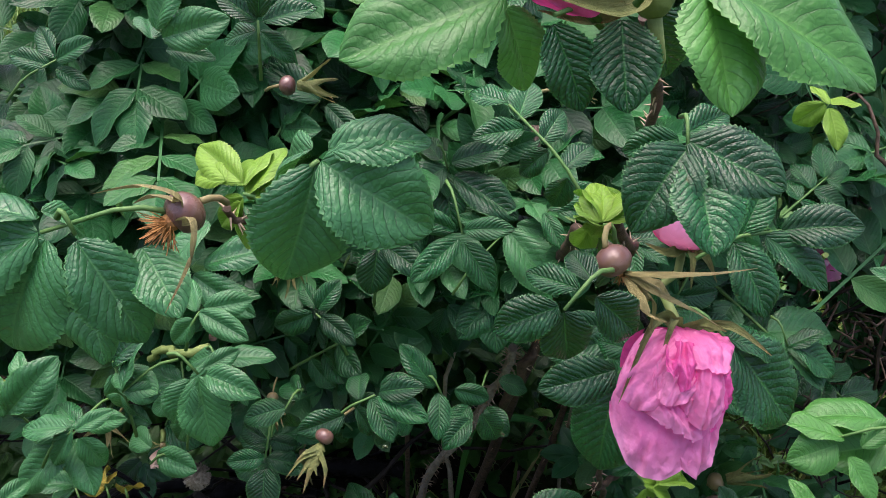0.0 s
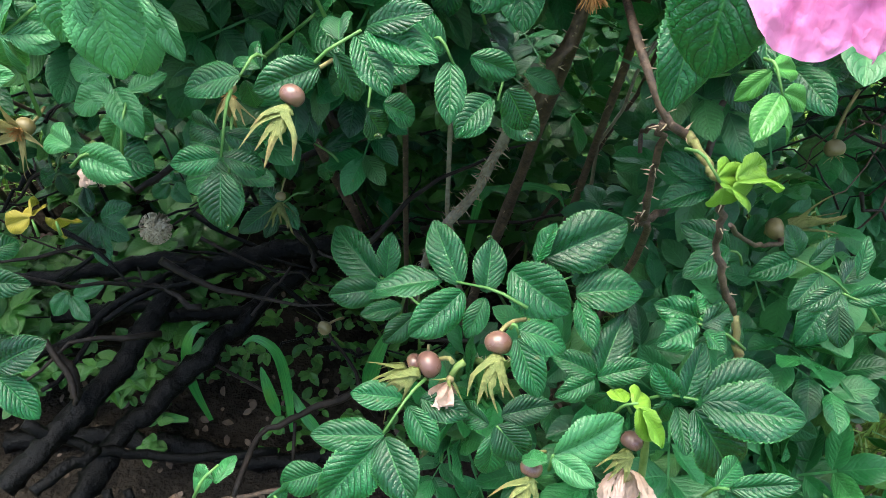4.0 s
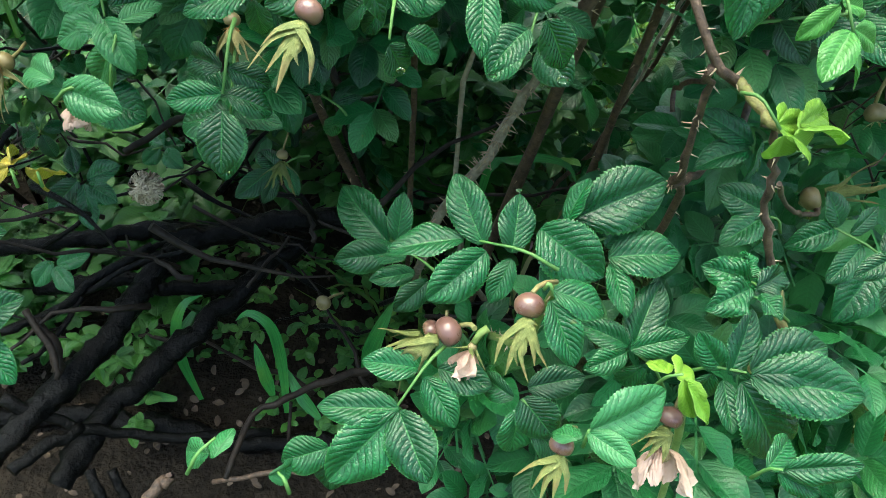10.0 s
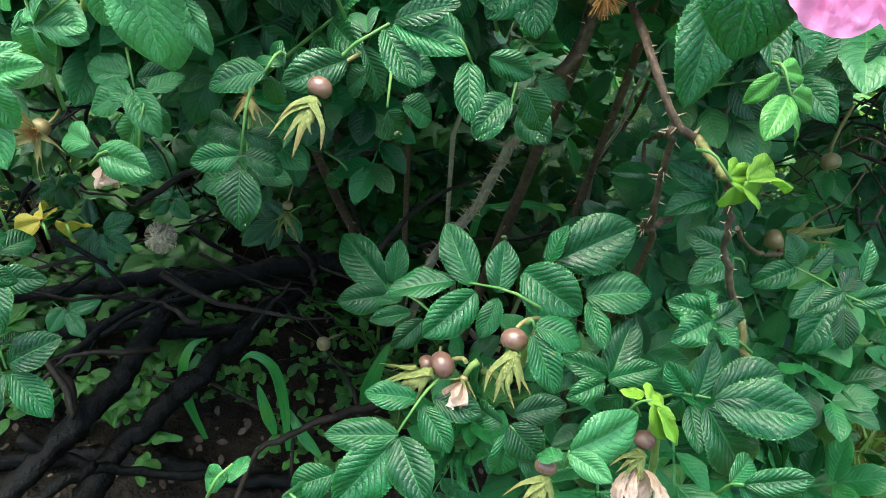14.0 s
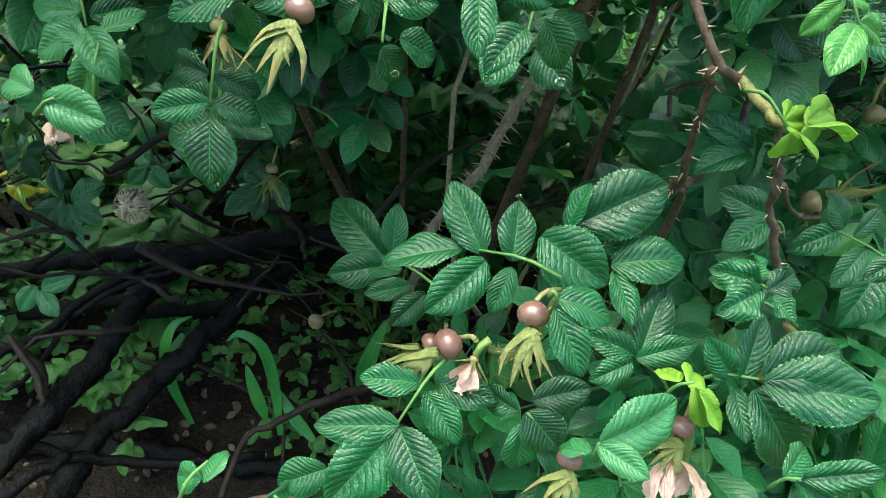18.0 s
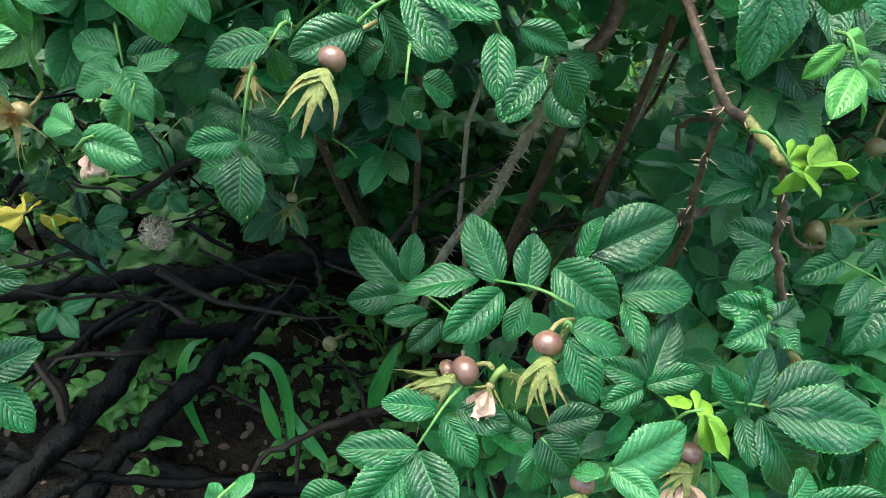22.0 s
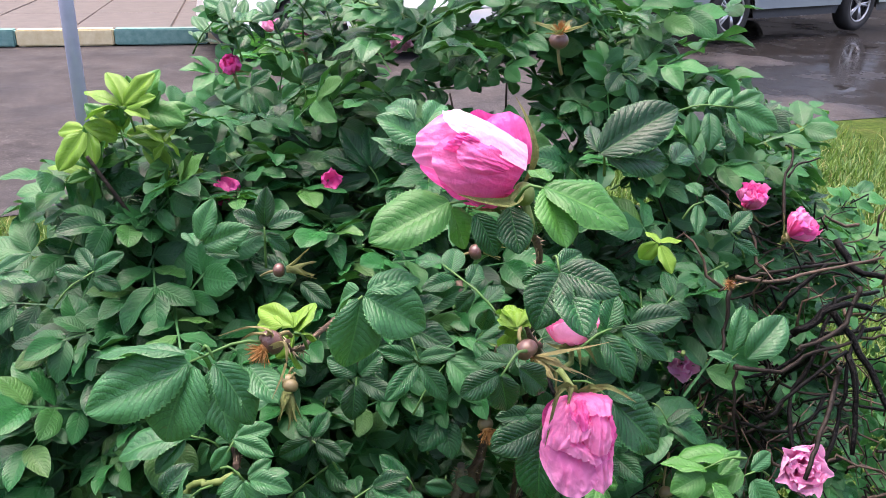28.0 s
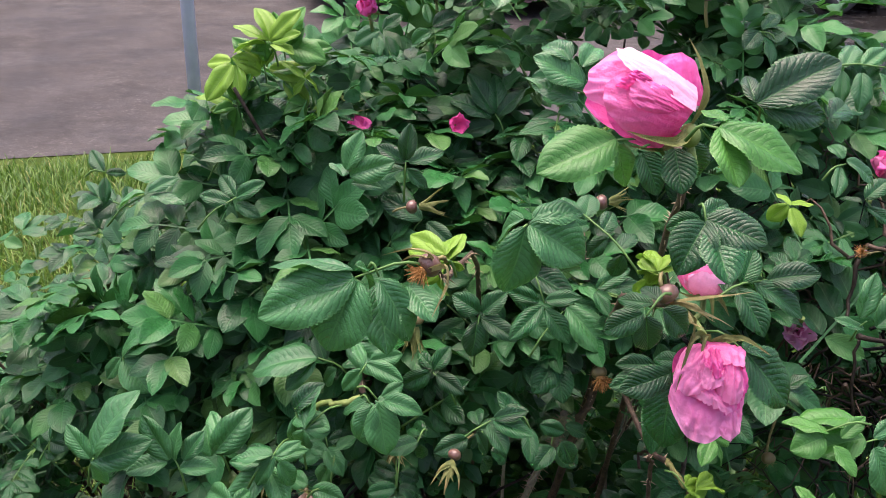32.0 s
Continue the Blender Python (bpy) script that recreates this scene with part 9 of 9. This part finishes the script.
blade(s, (-0.155, 0.831, 1.164), (-0.164, 0.859, 1.186), .55, "p")
s = stalk(bush, (-0.130, 0.249, 1.030), (-0.123, 0.246, 1.025))
blade(s, (-0.123, 0.245, 1.023), (-0.097, 0.233, 0.985), .5, "p")

s = stalk(bush, (0.200, 0.345, 0.624), (0.191, 0.366, 0.628))
blade(s, (0.191, 0.366, 0.628), (0.164, 0.373, 0.632), .6, "c")
blade(s, (0.188, 0.367, 0.629), (0.194, 0.386, 0.634), .6, "c")
blade(s, (0.189, 0.357, 0.633), (0.212, 0.370, 0.635), .6, "c")
blade(s, (0.186, 0.357, 0.633), (0.161, 0.342, 0.631), .6, "c")
blade(s, (0.191, 0.354, 0.631), (0.200, 0.339, 0.631), .6, "c")


def young_tuft(owner, at, count, size, seed, keys="yyb"):
    """The fresh end of a shoot: folded yellow-green leaflets that stand out all round."""
    r = random.Random(seed)
    at = V(at)
    s = stalk(owner, at - V((0.0, -0.02, 0.05)), at)
    for i in range(count):
        way = V((r.uniform(-1, 1), r.uniform(-0.5, 0.35), r.uniform(-0.35, 0.9))).normalized()
        foot = at + way * size * 0.12 + V((0, 0, -0.012 * r.random()))
        blade(s, foot, foot + way * size * r.uniform(0.6, 1.1), r.uniform(0.42, 0.6), r.choice(keys))


young_tuft(bush, (-0.275, 0.735, 1.055), 11, 0.052, 1)
young_tuft(bush, (-0.252, 0.740, 1.078), 9, 0.050, 2, "ybb")
young_tuft(bush, (-0.308, 0.728, 1.015), 9, 0.048, 3)
young_tuft(bush, (-0.222, 0.735, 1.012), 8, 0.040, 4, "ybb")

# ---- the rest of the foliage ----
# mounds: centre, radii, number of shoots, lowest leaf, bush
MOUNDS = (
    ((0.24, 0.99, 0.68), (0.48, 0.29, 0.62), 200, 0.74, back),
    ((0.48, 0.95, 0.68), (0.28, 0.24, 0.46), 66, 0.66, back),
    ((0.10, 0.80, 0.54), (0.40, 0.26, 0.42), 110, 0.66, bush),
    ((0.12, 0.68, 0.68), (0.42, 0.18, 0.24), 80, 0.66, bush),
    ((-0.16, 0.92, 0.66), (0.26, 0.32, 0.40), 130, 0.50, bush),
    ((-0.22, 0.82, 0.80), (0.16, 0.18, 0.26), 44, 0.70, bush),
    ((-0.26, 0.70, 0.70), (0.30, 0.15, 0.14), 60, 0.60, bush),
    ((-0.42, 0.95, 0.38), (0.36, 0.34, 0.42), 150, 0.30, side),
    ((-0.85, 0.95, 0.30), (0.35, 0.40, 0.36), 110, 0.15, side),
    ((0.56, 0.80, 0.34), (0.22, 0.22, 0.30), 34, 0.06, bush),
    ((0.82, 1.02, 0.42), (0.34, 0.18, 0.40), 70, 0.10, back),
    ((0.66, 0.92, 0.55), (0.14, 0.12, 0.24), 26, 0.2, back),
    ((0.32, 1.42, 0.28), (0.36, 0.12, 0.30), 26, 0.05, back),
    ((0.52, 0.54, 0.20), (0.22, 0.15, 0.22), 44, 0.05, bush),
    ((0.40, 0.68, 0.36), (0.12, 0.10, 0.22), 16, 0.10, back),
    ((0.22, 0.52, 0.26), (0.20, 0.10, 0.24), 30, 0.10, bush),
    ((-0.20, 1.15, 0.22), (0.40, 0.14, 0.20), 40, 0.05, side),
    ((0.60, 0.94, 0.55), (0.24, 0.10, 0.34), 70, 0.1, bush),
    ((-0.06, 1.16, 0.26), (0.30, 0.13, 0.30), 40, 0.05, bush),
    ((0.24, 1.12, 0.22), (0.24, 0.11, 0.24), 22, 0.05, bush),
    ((-0.10, 1.14, 0.98), (0.16, 0.10, 0.16), 16, 0.9, back),
)
SINGLE = {bush: 130, back: 170, side: 110}
masses = {bush: Mass(), back: Mass(), side: Mass()}
FR = random.Random(77)


GAP_TOP, GAP_FOOT, GAP_OUT = V((0.121, 0.659, 0.626)), V((0.061, 0.741, 0.344)), V((-0.017, 0.077, 0.933))


def before_cane(p):
    """The open gap before the grey prickly cane."""
    for k in range(7):
        q = GAP_TOP.lerp(GAP_FOOT, k / 6)
        d = (q - GAP_OUT).normalized()
        s = (p - GAP_OUT).dot(d)
        if s < (q - GAP_OUT).length + 0.02 and (p - GAP_OUT - d * s).length < 0.045:
            return True
    return False


def kept_free(p):
    """The hollow under the bush that shows the soil, and the room before its face."""
    if -0.62 < p.x < 0.02 and p.z < 0.55 and p.y < 0.95:
        return True
    if before_cane(p):
        return True
    if p.x > 0.42 and p.y < 0.84 and 0.35 < p.z < 0.93 and FR.random() < 0.6:
        return True
    front = 0.50 if p.z < 0.86 else 0.54
    if p.y < front and p.z > 0.5:
        return True
    if p.z > 1.36 - 0.12 * abs(p.x) and p.y < 0.9:
        return True
    return False


cut_away = Mass()  # twigs without leaves in the dark hollow beside the wilted rose
for centre, radii, shoots, low, owner in MOUNDS:
    c = V(centre)
    done = 0
    while done < shoots:
        a, h = FR.uniform(0, 6.283), FR.uniform(-0.5, 1.0)
        n_ = V((math.cos(a) * math.sqrt(1 - h * h), math.sin(a) * math.sqrt(1 - h * h), h))
        k = FR.uniform(0.72, 1.03)
        p = c + V((n_.x * radii[0], n_.y * radii[1], n_.z * radii[2])) * k
        done += 1
        if p.z < low or kept_free(p) or p.y > 1.75 or (n_.y > 0.30 and FR.random() < 0.88):
            continue
        d = (n_ * 0.8 + V((0, -0.1, 0.7))).normalized()
        leaves = spray(p, d, FR.choice((3, 4, 4, 5)), FR.uniform(0.115, 0.15) * (0.82 if owner is side else 1.0), FR)
        for b, t, f in leaves:
            if kept_free(t):
                continue
            count = FR.choice((5, 7, 7, 7, 9))
            if SINGLE[owner] > 0 and n_.y < 0.2 and FR.random() < 0.45:
                SINGLE[owner] -= 1
                leaf(owner, b, t, f, count, FR.choice("dddpp" if p.z > 0.85 else "ddddp"))
            else:
                shaded = 0.29 < t.x < 0.50 and t.y < 0.74 and 0.56 < t.z < 0.80
                (cut_away if shaded else masses[owner]).leaf(b, t, f, count, FR)
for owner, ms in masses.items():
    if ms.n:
        # the back bush takes the foliage colour lightened for sky light
        me = ms.mesh("foliage", LEAF_MASS_LIT if owner is back else LEAF_MASS)
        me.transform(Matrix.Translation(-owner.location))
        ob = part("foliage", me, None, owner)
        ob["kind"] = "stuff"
